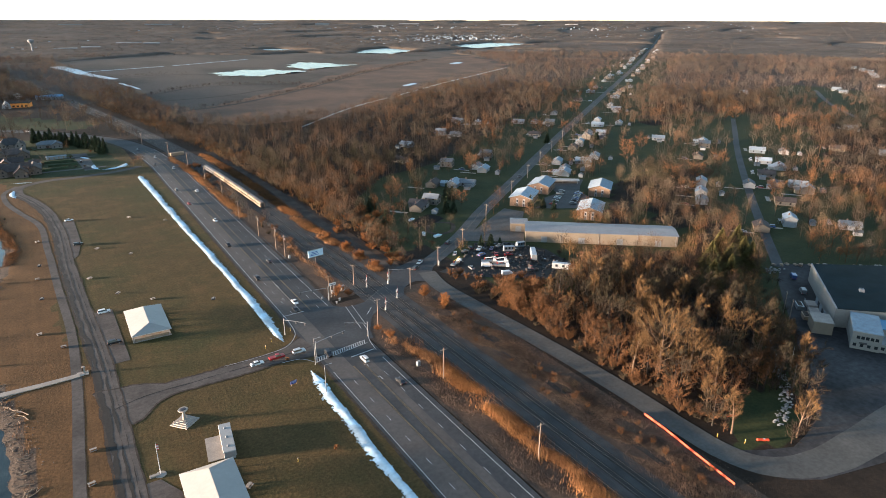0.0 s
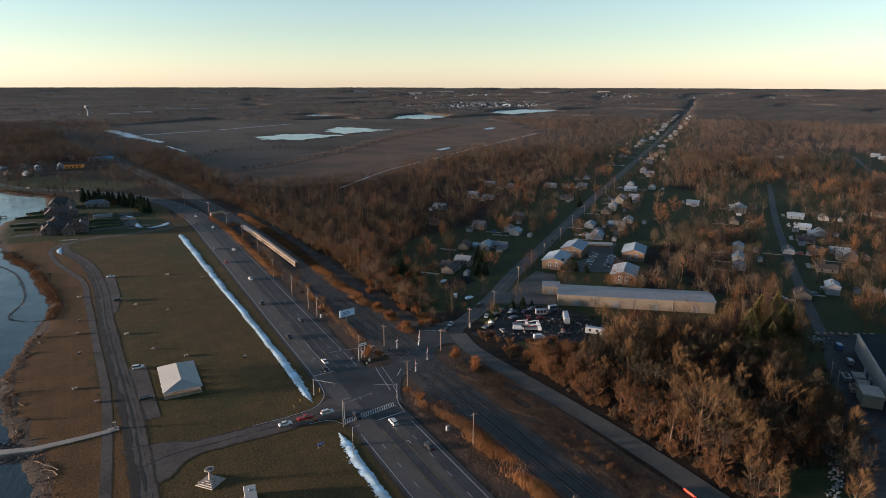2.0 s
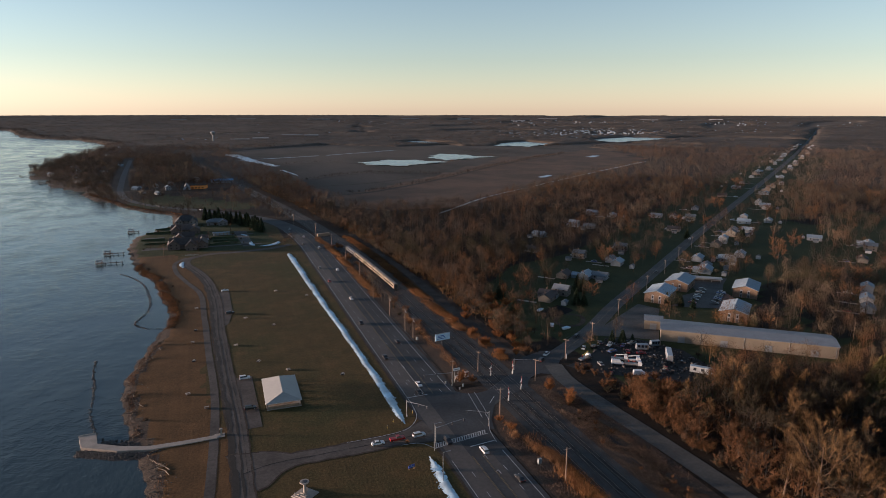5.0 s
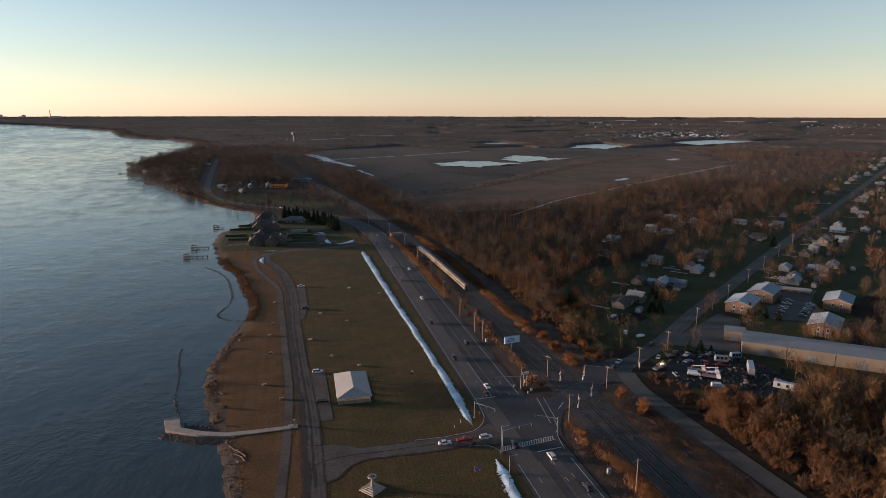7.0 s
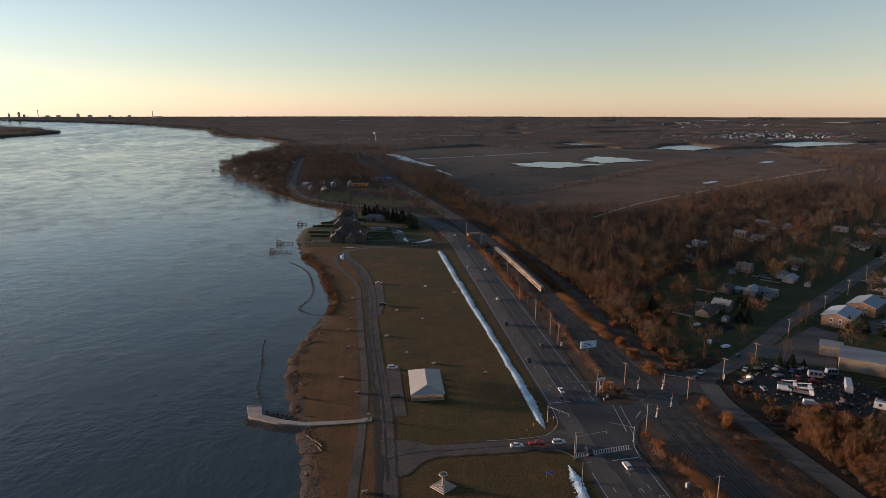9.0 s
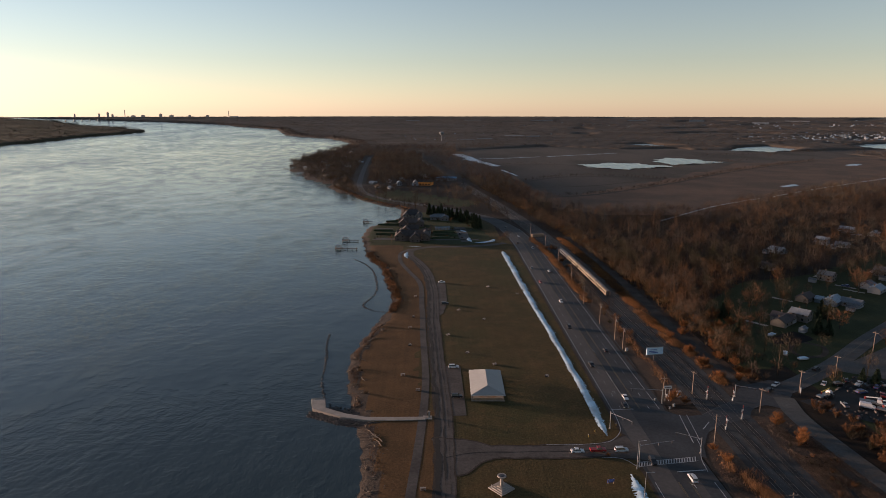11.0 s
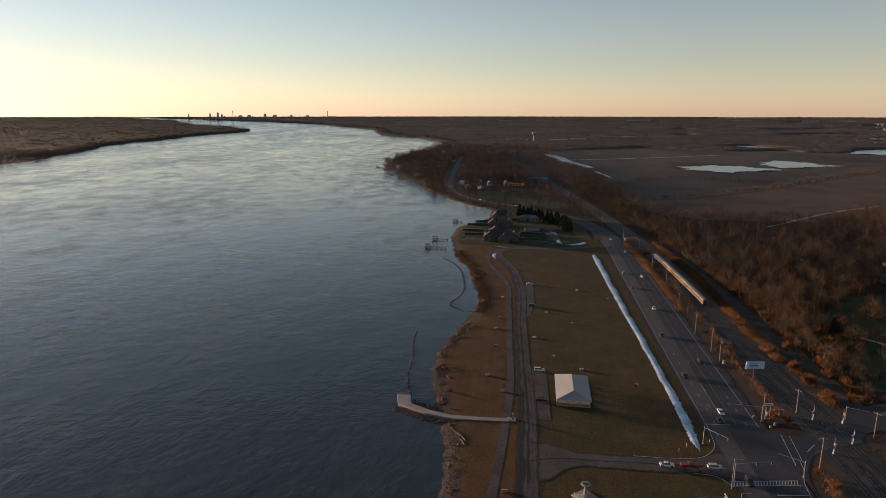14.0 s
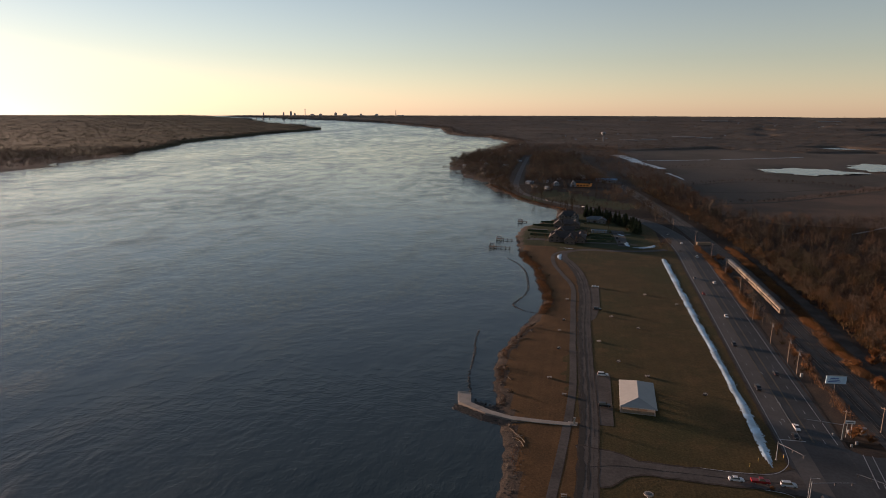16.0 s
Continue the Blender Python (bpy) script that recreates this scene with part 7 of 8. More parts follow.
SHRUBS = [
    tree_kind("shrub", brush(11, 4.5, 5.0, 900), BARK, TWIG_RED, "rounded russet shrub with bare twigs", "shrub", "shrubs"),
    tree_kind("shrub", brush(12, 3.0, 4.0, 700), BARK, TWIG, "low brown shrub with bare twigs", "shrub", "shrubs"),
    tree_kind("shrub", brush(13, 8.5, 11.0, 4200), BARK, TWIG_RED, "large rounded orange-brown thicket", "shrub", "shrubs"),
]
BUSH = tree_kind("shrub", brush(14, 4.2, 5.4, 1500), BARK, TWIG_ORANGE, "rounded orange bush with dense bare twigs", "shrub", "shrubs")
YEW = tree_kind("conifer", conifer(21, 7.5, 4.2, 1300), BARK, NEEDLE, "dark green cone-shaped conifer", "conifer", "conifers")
PINES = tree_kind("pine_tree", conifer(22, 15, 12.5, 5200), BARK, PINE, "olive green pine with drooping boughs", "pine", "pines in the woods")
GREAT = tree_kind("great_tree", bare_tree(31, 26, 9.5, 22, 5200, 1.7, 0.2, 1.1, True), PALE_BARK, PALE_TWIG, "great pale bare tree above the woods")
ORANGE_TWIG = material("orange_twigs", (0.096, 0.050, 0.023), 0.95, vary=0.2, scale=0.05, fine=0.5, bump=0, island=0.15, each=0.25, spec=0.15)
ROUND = tree_kind("bare_tree", bare_tree(41, 14, 6.2, 16, 2600, 1.5, 0.16, 0.8, True), BARK, ORANGE_TWIG, "round-crowned tree with dense orange twigs", group="trees among the houses")
used = {}


def plant(kind, x, y, s=1.0, rz=0.0, zs=1.0):
    """The first of a kind is the one that was built; the rest are copies."""
    m = pose(x, y, land(x, y) - 0.05, 0, 0, rz)
    if kind.name not in used:
        used[kind.name] = 1
        kind.matrix_basis = m
        kind.scale = (s, s, s * zs)
        return kind
    ob = copy_thing(kind, m)
    ob.scale = (s, s, s * zs)
    return ob


rng = random.Random(77)
plant(GREAT, 166, 121, 1.0, 30)
plant(GREAT, 171, 113, 0.72, 200), plant(GREAT, 203, 118, 0.62, 100)
for x, y in ((262, 171), (275, 169), (292, 173), (287, 183), (306, 186), (282, 163), (253, 166), (262, 160), (246, 158)):
    plant(PINES, x, y, rng.uniform(0.9, 1.25), rng.uniform(0, 360))
for x, y in ((161, 197), (168, 186), (163, 178), (157, 188), (166, 206), (172, 197), (158, 168)):
    plant(SHRUBS[2], x, y, rng.uniform(0.95, 1.25), rng.uniform(0, 360))
for x, y, s in ((268, 300, 1.0), (272, 294, 0.9), (262, 306, 1.1), (278, 262, 0.9), (282, 257, 1.0), (274, 268, 0.9), (270, 272, 0.8), (191, 262, 0.9), (195, 259, 1.0), (198, 262, 0.8), (200, 257, 0.7),
                (226, 352, 1.5), (229, 349, 1.3), (168, 352, 1.4), (172, 356, 1.2), (420, 470, 1.5), (455, 440, 1.6), (470, 452, 1.3)):
    plant(YEW, x, y, s, rng.uniform(0, 360))
for i in range(26):     # the clipped row by the riverside houses
    u = i / 25
    plant(YEW, np.interp(u, [0, 0.4, 0.6, 1], [-9, 14, 29, 44]) + rng.uniform(-2.5, 2.5), np.interp(u, [0, 0.4, 0.6, 1], [734, 712, 694, 641]) + rng.uniform(-4, 4), rng.uniform(1.35, 1.8), rng.uniform(0, 360), 1.15)
for i in range(30):     # shrubs round the riverside lawns
    plant(SHRUBS[i % 2], rng.uniform(-58, 40), rng.uniform(585, 745), rng.uniform(0.3, 0.7), rng.uniform(0, 360))
for x, y, s in ((124.8, 318, 1.0), (126.2, 296.6, 1.1), (129.3 - 3, 281.3, 1.1), (128, 266, 1.0), (98, 243, 0.9), (101, 246, 1.0), (103, 241, 0.8), (136, 263, 1.0), (140, 272, 1.0), (142, 280, 1.1), (138, 288, 1.2), (141, 300, 1.2),
                (131, 222, 1.0), (134, 226, 0.9), (137, 214, 0.9), (133, 208, 1.1), (99, 226 - 22, 0.7), (100.5, 196, 0.8), (55.3, 144.4, 0.4), (60.5, 200.5, 0.35)):
    plant(BUSH, x, y, s, rng.uniform(0, 360))

for x, y, s in ((128, 298.5, 1.0), (128.6, 281.2, 1.0), (129.2, 265.3, 0.9), (143.6, 271, 1.0), (133.2, 322.5, 1.2), (163.3, 353.6, 1.5), (151.3, 359.1, 1.6), (155.9, 328.9, 1.6), (146, 318, 1.4), (148, 340, 1.5), (142, 305, 1.2), (150, 300, 1.1), (146, 288, 1.0), (158, 345, 1.5), (166, 338, 1.3), (139, 335, 1.2), (142, 350, 1.3)):
    plant(BUSH, x, y, s, rng.uniform(0, 360))

ROUND_SPOTS = [(191, 364, 0.85), (225, 332, 0.75), (284, 405, 1.0), (146, 303, 0.55), (182, 336, 0.6), (389, 532, 1.2), (444, 390, 1.00), (472, 397, 0.90), (391, 299, 1.00), (465, 310, 1.00), (622, 505, 1.20), (695, 465, 1.20), (710, 390, 1.20), (418, 233, 0.90), (446, 514, 1.00), (364, 263, 1.00), (811, 576, 1.20), (817, 398, 1.20), (510, 253, 1.00), (292, 416, 0.90), (363, 483, 0.90), (168, 325, 0.75), (182, 392, 0.80), (165, 403, 0.80), (199, 409, 0.80), (570, 591, 1.20), (464, 492, 1.10), (703, 456, 1.30), (674, 382, 1.20), (734, 366, 1.20), (416, 363, 1.10), (767, 760, 1.20), (415, 294, 1.00)]
for x, y, s in ((208.5, 324.5, 1.45), (212.5, 322, 1.2), (164.6, 323, 1.35), (168, 326, 1.0)):
    plant(YEW, x, y, s, rng.uniform(0, 360))
for x, y, s in ROUND_SPOTS:
    plant(ROUND, x, y, s, rng.uniform(0, 360))

# ---- the woods ----
LINES = [(ROAD[::2], 15.0), (STREET[::3], 7.0), (SIDE, 8.0), (RAILWAY[::2], 11.5), (SERVICE, 5.5), (STREET_B[::3], 9.0), (STREET_C[::3], 9.0)]
NO_TREES = [[(117, 280), (140, 256), (138, 300), (137.6, 350), (138, 460), (136.5, 520), (131, 606), (112, 630), (116, 520), (120, 430)], [(141, -60), (141, 70), (146, 96), (153, 90), (153, 82), (150, 74), (154, 67), (186, 56), (250, -60)], SCRAP_YARD, FORECOURT, CAR_PARK, DEPOT, WOOD_GREEN, FIELDS, [(200, 250), (270, 184), (298, 208), (230, 286)], [(246, 330), (300, 365), (360, 325), (300, 250), (262, 268)]] + PONDS


def cover(x, y):
    """How wooded a place is, from 0 to 1."""
    r = np.hypot(x, y)
    c = np.ones_like(x)
    ns = np.minimum(np.minimum(away(STREET[::6], x, y), away(STREET_B[::6], x, y)), away(STREET_C[::4], x, y))
    c = np.where(ns < 80, np.where(ns < 17, 0.16, 0.42) + 0.45 * np.clip((ns - 45) / 35, 0, 1), c)
    c = np.where(inside(RIGHT_WOOD, x, y), 1.0, c)
    c = np.where(inside(BACK_WOOD, x, y), 0.9, c)
    c = np.where(inside(SHRUBBY, x, y), 0.0, c)
    c = np.where(inside(CLEARING, x, y), np.where(away([(196, 300), (250, 345), (300, 390)], x, y) < 26, 0.06, 0.2), c)
    c = np.where(inside(BACK_LAWNS, x, y), 0.05, c)
    c = np.where((x < 96) & (y < 560), 0.0, c)
    c = np.where((x >= 96) & (x < 106) & (y < 560), np.where(y > 300, np.where((y > 330) & (y < 470), 0.7, 0.4), 0.0), c)
    c = np.where((x >= 106) & (x < 142) & (y < 270), 0.0, c)
    c = np.where((x < 64) & (y >= 556) & (y < 770), 0.02, c)
    c = np.where(inside([(-130, 900), (45, 790), (75, 900), (40, 1070), (-120, 1060)], x, y), 0.16, c)
    c = np.where(on_land(x, y) < np.where(y > 1500, 4.0, 12.0), 0.0, c)
    clump = np.sin(x * 0.013 + 1.3 * np.sin(y * 0.009)) * np.sin(y * 0.011 + 1.1 * np.sin(x * 0.008))
    c = np.where((r > 1300) & (ns > 66), np.where(clump > -0.55, c, 0.25), c)
    c = np.where(inside([(1250, 1850), (1900, 1950), (1950, 2350), (1350, 2350)], x, y), c * 0.3, c)
    c = np.where(open_land(x, y), 0.03, c)
    for p in NO_TREES:
        c = np.where(inside(p, x, y), 0.0, c)
    for line, w in LINES:
        c = np.where(away(line, x, y) < w, 0.0, c)
    homes = np.array(HOUSE_SPOTS + FAR_HOMES)
    for a, b in homes:
        c = np.where((np.abs(x - a) < 9) & (np.abs(y - b) < 9), 0.0, c)
    gap = np.sin(x * 0.21 + 2.0 * np.sin(y * 0.05)) * np.sin(y * 0.17 + 1.5 * np.sin(x * 0.06))
    c = np.where(gap < -0.45, c * 0.35, c)
    az = np.degrees(np.arctan2(-x, y))
    return np.where((az > -73) & (az < 56), c, 0.0)


def scatter(r0, r1, gap, seed):
    rng = np.random.default_rng(seed)
    xs, ys = np.arange(-r1, r1, gap), np.arange(-40, r1, gap)
    X, Y = [a.ravel() + rng.uniform(-0.5, 0.5, a.size) * gap for a in np.meshgrid(xs, ys)]
    r = np.hypot(X, Y)
    k = (r >= r0) & (r < r1) & (on_land(X, Y) > 0)
    X, Y = X[k], Y[k]
    k = rng.random(len(X)) < cover(X, Y)
    return X[k], Y[k]


def planted(name, templates, X, Y, seed, mat, label, lo=0.7, hi=1.25):
    """One mesh of many trees, each a turned and scaled template of slim triangles."""
    rng = np.random.default_rng(seed)
    which, turn, size = rng.integers(0, len(templates), len(X)), rng.uniform(0, 2 * math.pi, len(X)), rng.uniform(lo, hi, len(X))
    Z = bowl(np.hypot(X, Y)) - 0.1
    out = []
    for k, tpl in enumerate(templates):
        i = np.nonzero(which == k)[0]
        c, s = np.cos(turn[i])[:, None, None], np.sin(turn[i])[:, None, None]
        v, q = tpl[None], size[i][:, None, None]
        x = (v[..., 0] * c - v[..., 1] * s) * q + X[i][:, None, None]
        y = (v[..., 0] * s + v[..., 1] * c) * q + Y[i][:, None, None]
        z = v[..., 2] * q * rng.uniform(0.85, 1.15, len(i))[:, None, None] + Z[i][:, None, None]
        out.append(np.stack([x, y, z], -1).reshape(-1, 3, 3))
    return tagged(new(name, tri_mesh(name, np.concatenate(out), mat)), label, "woodland", kind="stuff")


def way_of(rng, a, up, n):
    return np.stack([np.cos(a) * 0.7, np.sin(a) * 0.7, up + 0 * a], 1) + rng.normal(0, 0.35, (n, 3))


def haze_tree(seed, h, w, n, tw, tl, up, m=8):
    """A tree for the middle distance: a slim trunk, limbs and n twigs."""
    rng = np.random.default_rng(seed)
    trunk = slivers(rng, np.zeros((2, 3)), np.array([[0, 0, 1.0], [0.02, 0, 1.0]]), [h * 0.9, h * 0.8], [0.34, 0.34])
    a, u = rng.uniform(0, 2 * math.pi, m), rng.uniform(0.2, 0.7, m)
    limb = slivers(rng, np.stack([0 * a, 0 * a, u * h], 1), np.stack([np.cos(a), np.sin(a), up + 0 * a], 1), w * 0.6 + 0 * a, 0.16 + 0 * a)
    t = rng.random(n)
    zz = 0.22 + 0.75 * t ** 0.8
    rad = w / 2 * np.sin(np.pi * np.clip(zz * 0.92 + 0.04, 0, 1)) ** 0.6 * rng.uniform(0.1, 1.0, n) ** 0.5
    a = rng.uniform(0, 2 * math.pi, n)
    base = np.stack([np.cos(a) * rad, np.sin(a) * rad, zz * h * 0.9], 1)
    if n < 50:
        return np.concatenate([trunk, limb, slivers(rng, base, way_of(rng, a, up, n), rng.uniform(0.6, 1.3, n) * tl, rng.uniform(0.6, 1.3, n) * tw)])
    bough = base[rng.integers(0, max(6, n // 9), n)]
    base = base * 0.45 + bough * 0.55 + rng.normal(0, 0.03, (n, 3)) * h
    way = np.stack([np.cos(a) * 0.7, np.sin(a) * 0.7, up + 0 * a], 1) + rng.normal(0, 0.35, (n, 3))
    return np.concatenate([trunk, limb, slivers(rng, base, way, rng.uniform(0.6, 1.3, n) * tl, rng.uniform(0.6, 1.3, n) * tw)])


NEARBY = [haze_tree(50 + i, *q, 300, 0.085, 1.5, 0.9) for i, q in enumerate(((15, 9), (13, 10), (17, 7.5), (11, 8), (14, 11), (9, 8)))]
MIDDLE = [haze_tree(60 + i, *q, 100, 0.155, 2.0, 0.95) for i, q in enumerate(((15, 10), (13, 11), (17, 9), (11, 9), (14, 12)))]
DISTANT = [haze_tree(70 + i, *q, 46, 0.36, 3.0, 0.95, 3) for i, q in enumerate(((15, 11), (13, 13), (16, 10), (12, 12)))]

# the nearest trees, each a thing of its own
X, Y = scatter(100, 330, 5.4, 91)
near = np.argsort(np.hypot(X - 165, Y - 140))
take = near[:200]
rng = random.Random(92)
for i in take:
    edge = X[i] < 172
    kind = rng.choice([NEAR_KINDS[4], NEAR_KINDS[3], NEAR_KINDS[2], NEAR_KINDS[1], NEAR_KINDS[3]] if edge else NEAR_KINDS)
    plant(kind, float(X[i]), float(Y[i]), rng.uniform(0.65, 1.1), rng.uniform(0, 360))
rest = near[200:]
for i in range(150):     # thicket before the scrap yard
    x, y = rng.uniform(153, 200), rng.uniform(176, 238)
    if inside(SHRUBBY, x, y):
        plant(SHRUBS[0 if rng.random() < 0.8 else 1], x, y, rng.uniform(0.6, 1.15), rng.uniform(0, 360))
for i in range(125):     # undergrowth on the wood's edge
    y = rng.uniform(95, 215)
    plant(SHRUBS[rng.randrange(2)], 154.2 + rng.uniform(0, 9), y, rng.uniform(0.5, 1.15), rng.uniform(0, 360))


def mixed_woods(name, templates, X, Y, seed, mats, label, lo, hi):
    """Three tones of wood, mixed in drifts as well as tree by tree."""
    rng = np.random.default_rng(seed)
    drift = np.sin(X * 0.021 + 1.7 * np.sin(Y * 0.012)) * np.sin(Y * 0.018 + 1.3 * np.sin(X * 0.015))
    u = rng.random(len(X)) + 0.45 * drift
    for k, m in enumerate((u < 0.56, (u >= 0.56) & (u < 0.84), u >= 0.84)):
        if m.any():
            planted(name, templates, X[m], Y[m], seed + 1 + k, mats[k], label, lo, hi)


mixed_woods("woods_near", NEARBY, X[rest], Y[rest], 93, (TWIG, TWIG_RED, PALE_TWIG), "bare brown trees close to the road", 0.55, 1.2)
X, Y = scatter(330, 560, 5.4, 94)
mixed_woods("woods_near", NEARBY, X, Y, 95, (TWIG, WOODS_TAN, TWIG_RED), "bare brown winter woods beyond the railway", 0.5, 1.3)
X, Y = scatter(560, 1150, 7.0, 96)
mixed_woods("woods_middle", MIDDLE, X, Y, 97, (WOODS, WOODS_RUST, WOODS_GREY), "bare brown winter woods in the middle distance", 0.5, 1.35)
X, Y = scatter(1150, 2150, 14.0, 98)
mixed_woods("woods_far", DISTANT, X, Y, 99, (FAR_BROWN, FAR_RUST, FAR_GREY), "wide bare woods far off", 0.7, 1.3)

# the wooded point, and the trees along the far banks
rng_p = np.random.default_rng(120)
n = 9000
X, Y = rng_p.uniform(-420, 110, n), rng_p.uniform(890, 1800, n)
clear_ = np.minimum(away(ROAD[::2], X, Y) - 12, away(RAILWAY[::2], X, Y) - 9)
k = (on_land(X, Y) > 3.5) & (clear_ > 0) & (X < np.interp(Y, [890, 1250, 1800], [100, 20, -60])) & (np.hypot(X - 10, Y - 1060) > 62) & (np.sin(X * 0.05 + np.sin(Y * 0.03)) * np.sin(Y * 0.04) < 0.55)
for a, b in HOUSE_SPOTS:
    k &= (np.abs(X - a) > 13) | (Y > b + 12) | (Y < b - 34)
k &= ~((X > -62) & (X < 44) & (Y > 900) & (Y < 1080))
X, Y = X[k], Y[k]
mixed_woods("woods_point", MIDDLE, X, Y, 121, (WOODS_GREY, WOODS, WOODS_TAN), "dense bare woods on the river point", 0.55, 1.2)
n = 16000
Y = rng_p.uniform(1450, 4080, n)
X = np.where(rng_p.random(n) < 0.62, bank(Y) + rng_p.uniform(3, 60, n), far_bank(Y) - rng_p.uniform(3, 60, n))
k = (on_land(X, Y) > 2.5) & (rng_p.random(n) < 0.16)
XI, YI = rng_p.uniform(-2900, -1040, 5200), rng_p.uniform(1200, 3900, 5200)
ki = (far_bank(YI) - XI > 4) & (np.degrees(np.arctan2(-XI, YI)) < 52)
mixed_woods("woods_isle", DISTANT, XI[ki], YI[ki], 128, (ISLE_WOODS, ISLE_WOODS, FAR_GREY), "bare brown woods on the low isle", 0.6, 1.1)
mixed_woods("woods_shore", DISTANT, X[k], Y[k], 125, (FAR_BROWN, FAR_BROWN, FAR_GREY), "bare trees along the far river banks", 0.5, 1.05)


def soft_noise(rng, shape, cell):
    """Smooth random field over a grid, about -1 to 1."""
    ni, nj = shape[0] // cell + 3, shape[1] // cell + 3
    g = rng.normal(0, 0.6, (ni, nj))
    i, j = np.arange(shape[0]) / cell, np.arange(shape[1]) / cell
    i0, j0 = i.astype(int), j.astype(int)
    u, v = (i - i0)[:, None], (j - j0)[None, :]
    u, v = u * u * (3 - 2 * u), v * v * (3 - 2 * v)
    return (g[i0][:, j0] * (1 - u) * (1 - v) + g[i0 + 1][:, j0] * u * (1 - v) + g[i0][:, j0 + 1] * (1 - u) * v + g[i0 + 1][:, j0 + 1] * u * v)


# the canopy of the remote woods, as one uneven sheet of crowns
rng_c = np.random.default_rng(100)
rr = [1950.0]
while rr[-1] < 4860:
    rr.append(rr[-1] * 1.0052)
rr = np.array(rr)
aa = np.radians(np.linspace(-56, 73, 560))
R, A = np.meshgrid(rr, aa, indexing="ij")
R = R + rng_c.uniform(-0.35, 0.35, R.shape) * R * 0.0052
X, Y = np.sin(A) * R, np.cos(A) * R
wooded = cover(X.ravel(), Y.ravel()).reshape(X.shape) > 0.06
wooded &= (on_land(X, Y) > 5.0) & ~open_land(X, Y)
lift = 6.5 + 0.4 * soft_noise(rng_c, X.shape, 9) + 0.3 * soft_noise(rng_c, X.shape, 3) + rng_c.normal(0, 0.5, X.shape)
soft = wooded.astype(float)
for _ in range(3):
    for ax in (0, 1):
        soft = (np.roll(soft, 1, ax) + soft + np.roll(soft, -1, ax)) / 3
Z = bowl(R) + np.clip(lift, 4, 10) * np.clip((R - 1960) / 320, 0.02, 1) * np.where(wooded, soft, 0.0) - np.where(wooded, 0.0, 3.0)
n, m = X.shape
idx = np.arange(n * m).reshape(n, m)
quad = np.stack([idx[:-1, :-1], idx[:-1, 1:], idx[1:, 1:], idx[1:, :-1]], -1).reshape(-1, 4)
keep = wooded.ravel()[quad].any(1)
quad = quad[keep]
# crown colour paled, with distance haze mixed into it
CANOPY = material("hazed_canopy", (0.074, 0.064, 0.055), 0.95, vary=0.28, scale=0.004, fine=0.03, bump=0, spec=0.05, other=(0.084, 0.068, 0.054))
canopy = bpy.data.meshes.new("woods_remote")
canopy.from_pydata(np.stack([X, Y, Z], -1).reshape(-1, 3).tolist(), [], quad.tolist())
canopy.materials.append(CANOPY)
canopy.materials.append(material("isle_canopy", (0.058, 0.050, 0.029), 0.95, vary=0.35, scale=0.006, fine=0.05, bump=0, spec=0.05, other=(0.044, 0.040, 0.023)))
on_isle = (X.ravel() < far_bank(Y.ravel()) + 20)[quad[:, 0]]
canopy.polygons.foreach_set("material_index", on_isle.astype(np.int32))
canopy.polygons.foreach_set("use_smooth", np.ones(len(quad), dtype=bool))
tagged(new("woods_remote", canopy), "bare brown woods stretching to the skyline", "woodland", kind="stuff")

REMOTE = [haze_tree(80 + i, *q, 15, 1.2, 4.0, 0.7, 1) for i, q in enumerate(((10.5, 16), (9.5, 18), (11, 14)))]
X, Y = scatter(2100, 4850, 37, 105)
k = X < far_bank(Y) + 20
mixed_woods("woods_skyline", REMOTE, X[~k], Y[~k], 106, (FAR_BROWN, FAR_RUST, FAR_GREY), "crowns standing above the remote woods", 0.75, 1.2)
mixed_woods("woods_skyline", REMOTE, X[k], Y[k], 107, (ISLE_WOODS, ISLE_WOODS, ISLE_WOODS), "crowns standing above the woods of the isle", 0.75, 1.2)

# hedges between the fields, and the isle's and clearing's low scrub
pts = []
for line, gap in (([(154, 888), (214, 907), (278, 953), (392, 1058), (614, 1290), (943, 1569)], 2.6), ([(154, 1096), (248, 1178), (372, 1157), (413, 1115)], 2.6), ([(146, 1436), (222, 1467), (282, 1456)], 5), ([(127, 2190), (330, 2140), (648, 2252)], 7),
                  ([(560, 1420), (690, 1500), (800, 1600)], 7), ([(700, 1720), (900, 1800), (1160, 1900)], 6), ([(320, 1300), (430, 1310), (540, 1380)], 9)):
    for x, y in curve_through(line, gap):
        pts.append((x + rng.uniform(-4, 4), y + rng.uniform(-4, 4)))
for k, line in enumerate(([(154, 888), (214, 907), (278, 953), (392, 1058), (614, 1290), (943, 1569)], [(154, 1096), (248, 1178), (372, 1157), (413, 1115)], [(146, 1436), (222, 1467), (282, 1456), (330, 1420)],
                          [(127, 2190), (330, 2140), (648, 2252)], [(150, 1010), (230, 1020), (330, 1080), (470, 1230), (560, 1330)], [(600, 1720), (760, 1700), (900, 1800), (1160, 1900)])):
    laid("field_ditch", ragged(line, -4.0, 4.0, 130 + k, 3.0, 0.12), DIRT, "dark weedy ditch between fields", "ditch")
pts = np.array(pts)
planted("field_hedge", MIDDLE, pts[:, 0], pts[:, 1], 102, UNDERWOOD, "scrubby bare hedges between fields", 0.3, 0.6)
pts = []
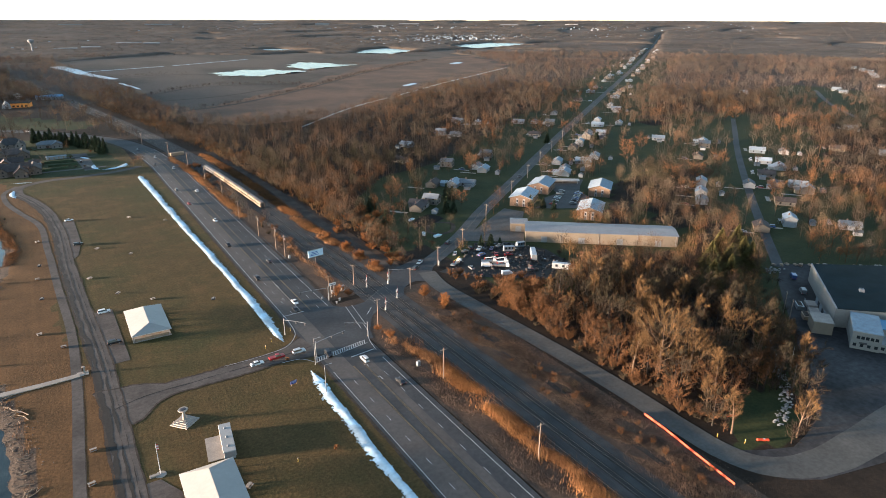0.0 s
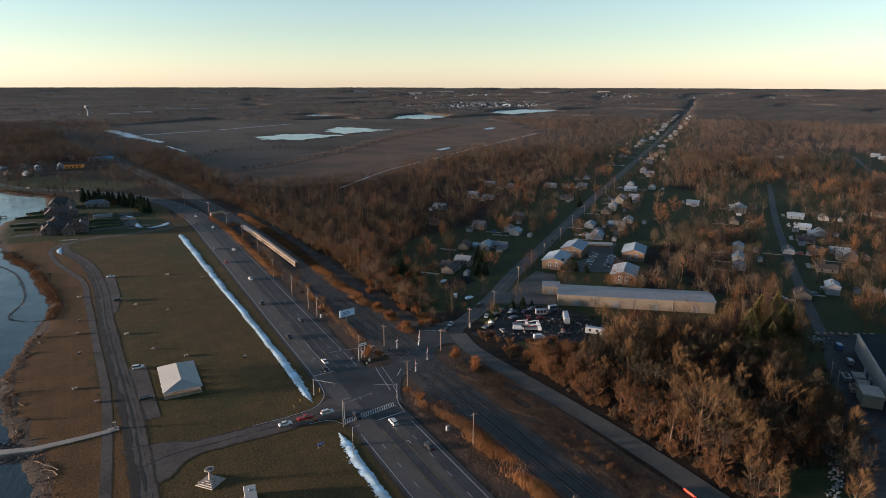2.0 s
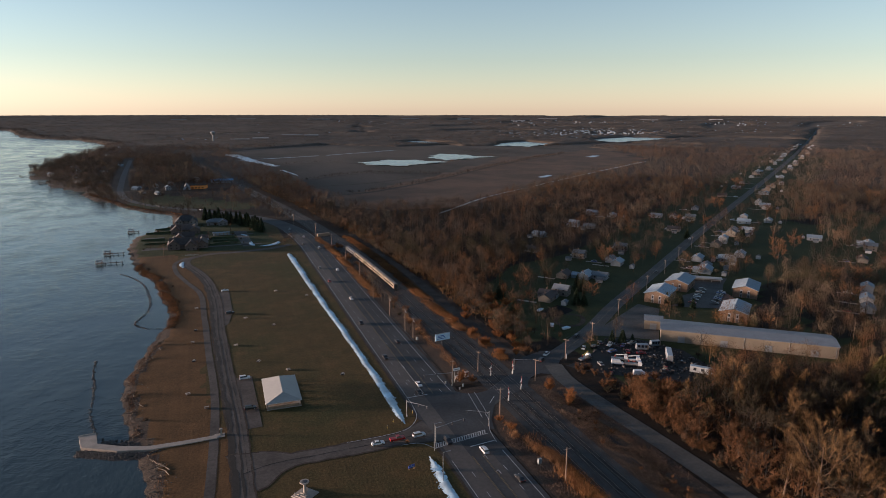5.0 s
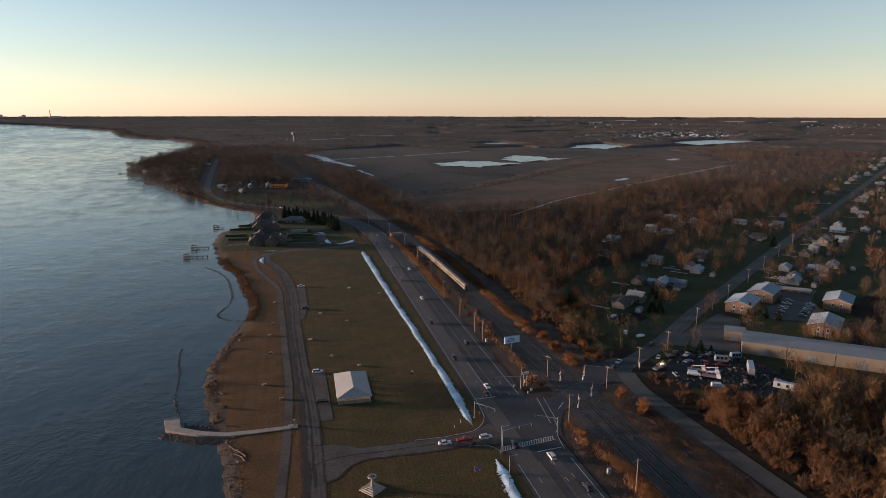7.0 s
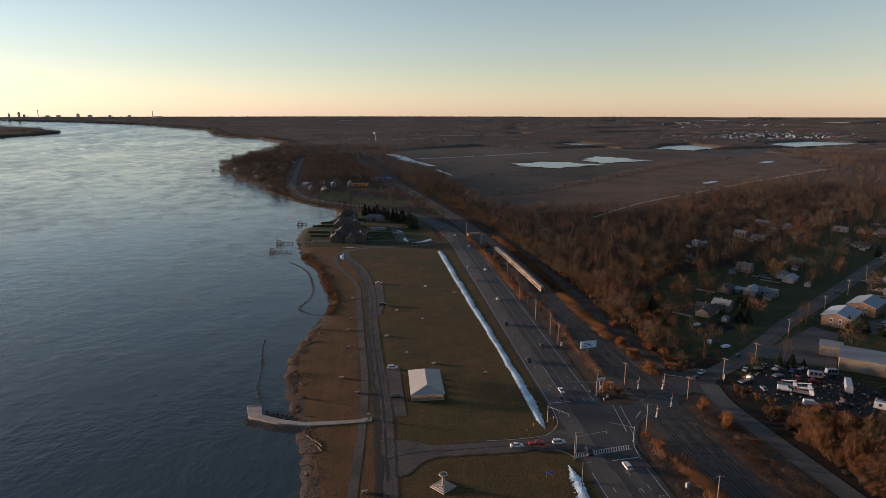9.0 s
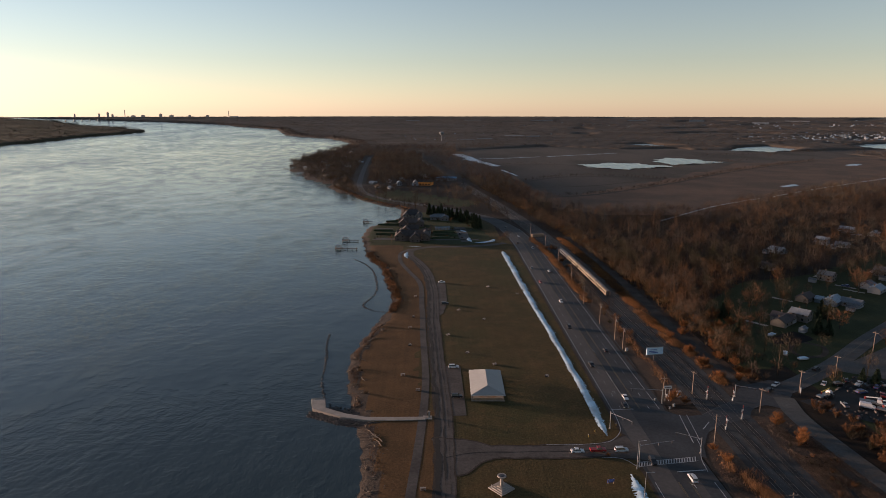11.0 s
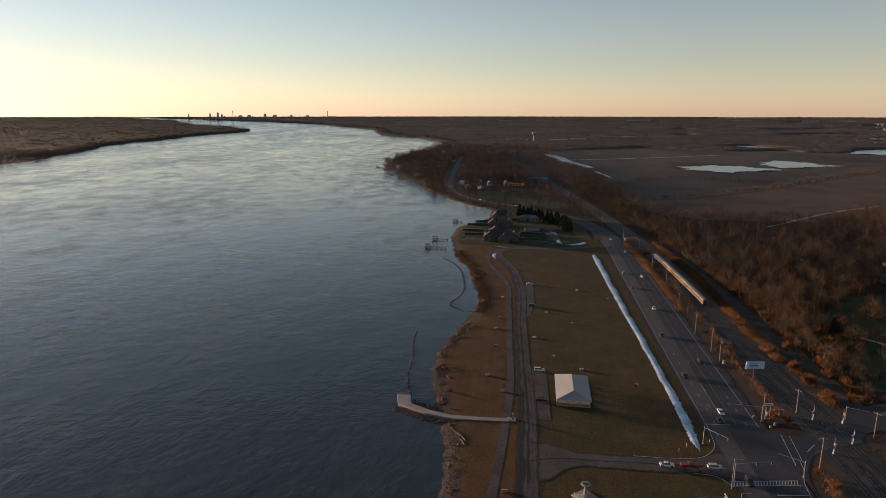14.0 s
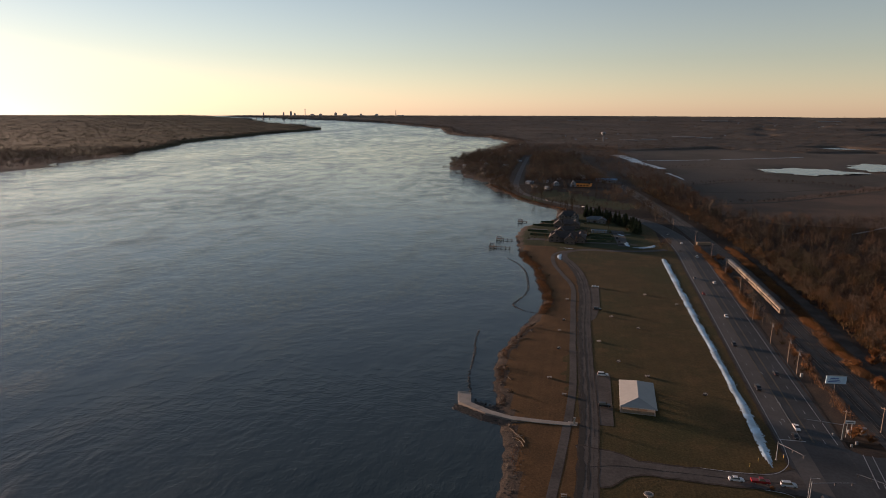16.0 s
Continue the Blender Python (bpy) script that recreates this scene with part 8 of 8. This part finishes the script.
for line, gap in (([(330, 1350), (400, 1318), (470, 1350), (530, 1390), (560, 1440)], 6), ([(530, 1400), (620, 1465), (705, 1515), (720, 1600)], 6), ([(800, 1640), (900, 1720), (1000, 1860), (1180, 1960)], 7), ([(1180, 1960), (1300, 2010), (1380, 2100)], 7), ([(600, 1280), (700, 1380), (820, 1480)], 12)):
    for x, y in curve_through(line, gap):
        pts.append((x + rng.uniform(-9, 9), y + rng.uniform(-9, 9)))
pts = np.array(pts)
planted("pond_scrub", MIDDLE, pts[:, 0], pts[:, 1], 104, WOODS_RUST, "russet scrub round the field ponds", 0.2, 0.5)
# undergrowth beneath the woods
SCRUB = [haze_tree(110 + i, 3.2, 4.5, 60, 0.09, 1.1, 0.9) for i in range(3)]
rng_r = np.random.default_rng(131)
edge_line = curve_through(RAILWAY, 1.0)
edge_line = edge_line[(edge_line[:, 1] > 285) & (edge_line[:, 1] < 1000)]
pick = rng_r.integers(0, len(edge_line), 1500)
spot = off_line(edge_line, 0.0)[pick] + np.stack([rng_r.uniform(24.5, 44, 1500) - 0.010 * np.clip(edge_line[pick, 1] - 300, 0, 700), rng_r.uniform(-2, 2, 1500)], 1)
mixed_woods("edge_scrub", SCRUB, spot[:, 0], spot[:, 1], 132, (WOODS_TAN, TWIG_RED, PALE_TWIG), "russet scrub along the railway woods", 0.7, 1.9)
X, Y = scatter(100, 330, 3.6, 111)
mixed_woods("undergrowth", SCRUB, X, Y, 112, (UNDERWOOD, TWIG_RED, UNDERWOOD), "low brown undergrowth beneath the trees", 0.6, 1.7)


# ---- reeds, dry grass and bank scrub ----
def reeds(name, areas, seed, mat, label, h, w=0.10, even=0.0):
    rng = np.random.default_rng(seed)
    parts_ = []
    for line, half, per_m in areas:
        fine = curve_through(line, 0.5)
        n = int(len(fine) * 0.5 * per_m)
        i = rng.integers(0, len(fine), n)
        p = fine[i] + rng.normal(0, 1, (n, 2)) * half * 0.5
        patch = 0.5 + 0.28 * np.sin(p[:, 0] * 0.55 + p[:, 1] * 0.29) + 0.3 * np.sin(p[:, 1] * 0.17 + 1.4 * np.sin(p[:, 0] * 0.4))
        keep = rng.random(n) < np.clip(2.6 * patch - 0.75 + even, 0.06, 1.0)
        p = p[keep]
        z = np.interp(on_land(p[:, 0], p[:, 1]), [-30, -6, 0, 4, 9], [-5, -3, -1.0, -0.25, 0])
        base = np.concatenate([p, z[:, None]], 1)
        way = np.stack([rng.normal(0.12, 0.16, len(p)), rng.normal(0, 0.16, len(p)), np.ones(len(p))], 1)
        parts_.append(slivers(rng, base, way, h * rng.uniform(0.6, 1.25, len(p)), w * rng.uniform(0.7, 1.6, len(p))))
    tagged(new(name, tri_mesh(name, np.concatenate(parts_), mat)), label, "reeds", kind="stuff")


reeds("railway_reeds", [([(105, 60), (105.6, 110), (105.4, 150), (104.2, 188)], 3.4, 420), ([(99.5, 190), (100, 202)], 2.0, 60), ([(96.6, 385), (96.2, 430), (95.8, 490), (94.6, 540), (91, 590)], 2.8, 260), ([(103, 260), (102, 300), (103, 340)], 2.5, 25),
                        ([(125, 306), (123.6, 345), (124, 395), (123.6, 490), (118.5, 590)], 3.3, 330), ([(126.8, 299), (127, 294)], 3.2, 330), ([(127.6, 283), (127.8, 278)], 3.0, 330), ([(127.4, 266), (127.8, 261)], 3.0, 330), ([(144, 268), (145, 272)], 3.0, 250)], 201, REED, "tall dry orange reeds beside the railway", 1.8, 0.085, 0.35)
reeds("bank_reeds", [([(float(bank(y)) + 3.2, y) for y in range(366, 540, 12)], 3.4, 130), ([(float(bank(y)) + 3.2, y) for y in range(240, 350, 10)], 2.2, 20), ([(float(bank(y)) + 5, y) for y in range(80, 225, 12)], 2.5, 6),
                     ([(-36, 722), (-37, 785), (-64, 824), (-95, 870), (-132, 955), (-168, 1035)], 6.0, 45)], 202, material("bank_grass", (0.125, 0.064, 0.028), 0.95, vary=0.3, scale=0.1, fine=0.6, bump=0, island=0.35, spec=0.1, other=(0.085, 0.050, 0.028)), "dry russet reeds along the river bank", 0.95, 0.11, 0.7)
reeds("verge_grass", [([(132, 60), (132.5, 120), (133, 170), (132.5, 216)], 8.0, 800), ([(104.5, 270), (105, 400)], 2.0, 60), ([(97.5, 60), (98, 190)], 4.5, 90)], 203, material("verge_grass", (0.088, 0.056, 0.036), 0.95, vary=0.45, scale=0.12, fine=0.8, bump=0, island=0.2, other=(0.062, 0.046, 0.035)), "dead brown grass and weeds on the railway verge", 0.55, 0.085, 0.5)
rng = random.Random(205)
for i in range(64):
    plant(SHRUBS[rng.randrange(2)], rng.gauss(132.5, 4.2), rng.uniform(70, 215), rng.uniform(0.25, 0.55), rng.uniform(0, 360))
for i in range(34):
    plant(SHRUBS[rng.randrange(2)], rng.gauss(101.5, 2.2), rng.uniform(305, 560), rng.uniform(0.6, 1.2), rng.uniform(0, 360))
for i in range(14):
    y = rng.uniform(240, 520)
    plant(SHRUBS[1], float(bank(y)) + rng.uniform(4, 9), y, rng.uniform(0.3, 0.7), rng.uniform(0, 360))
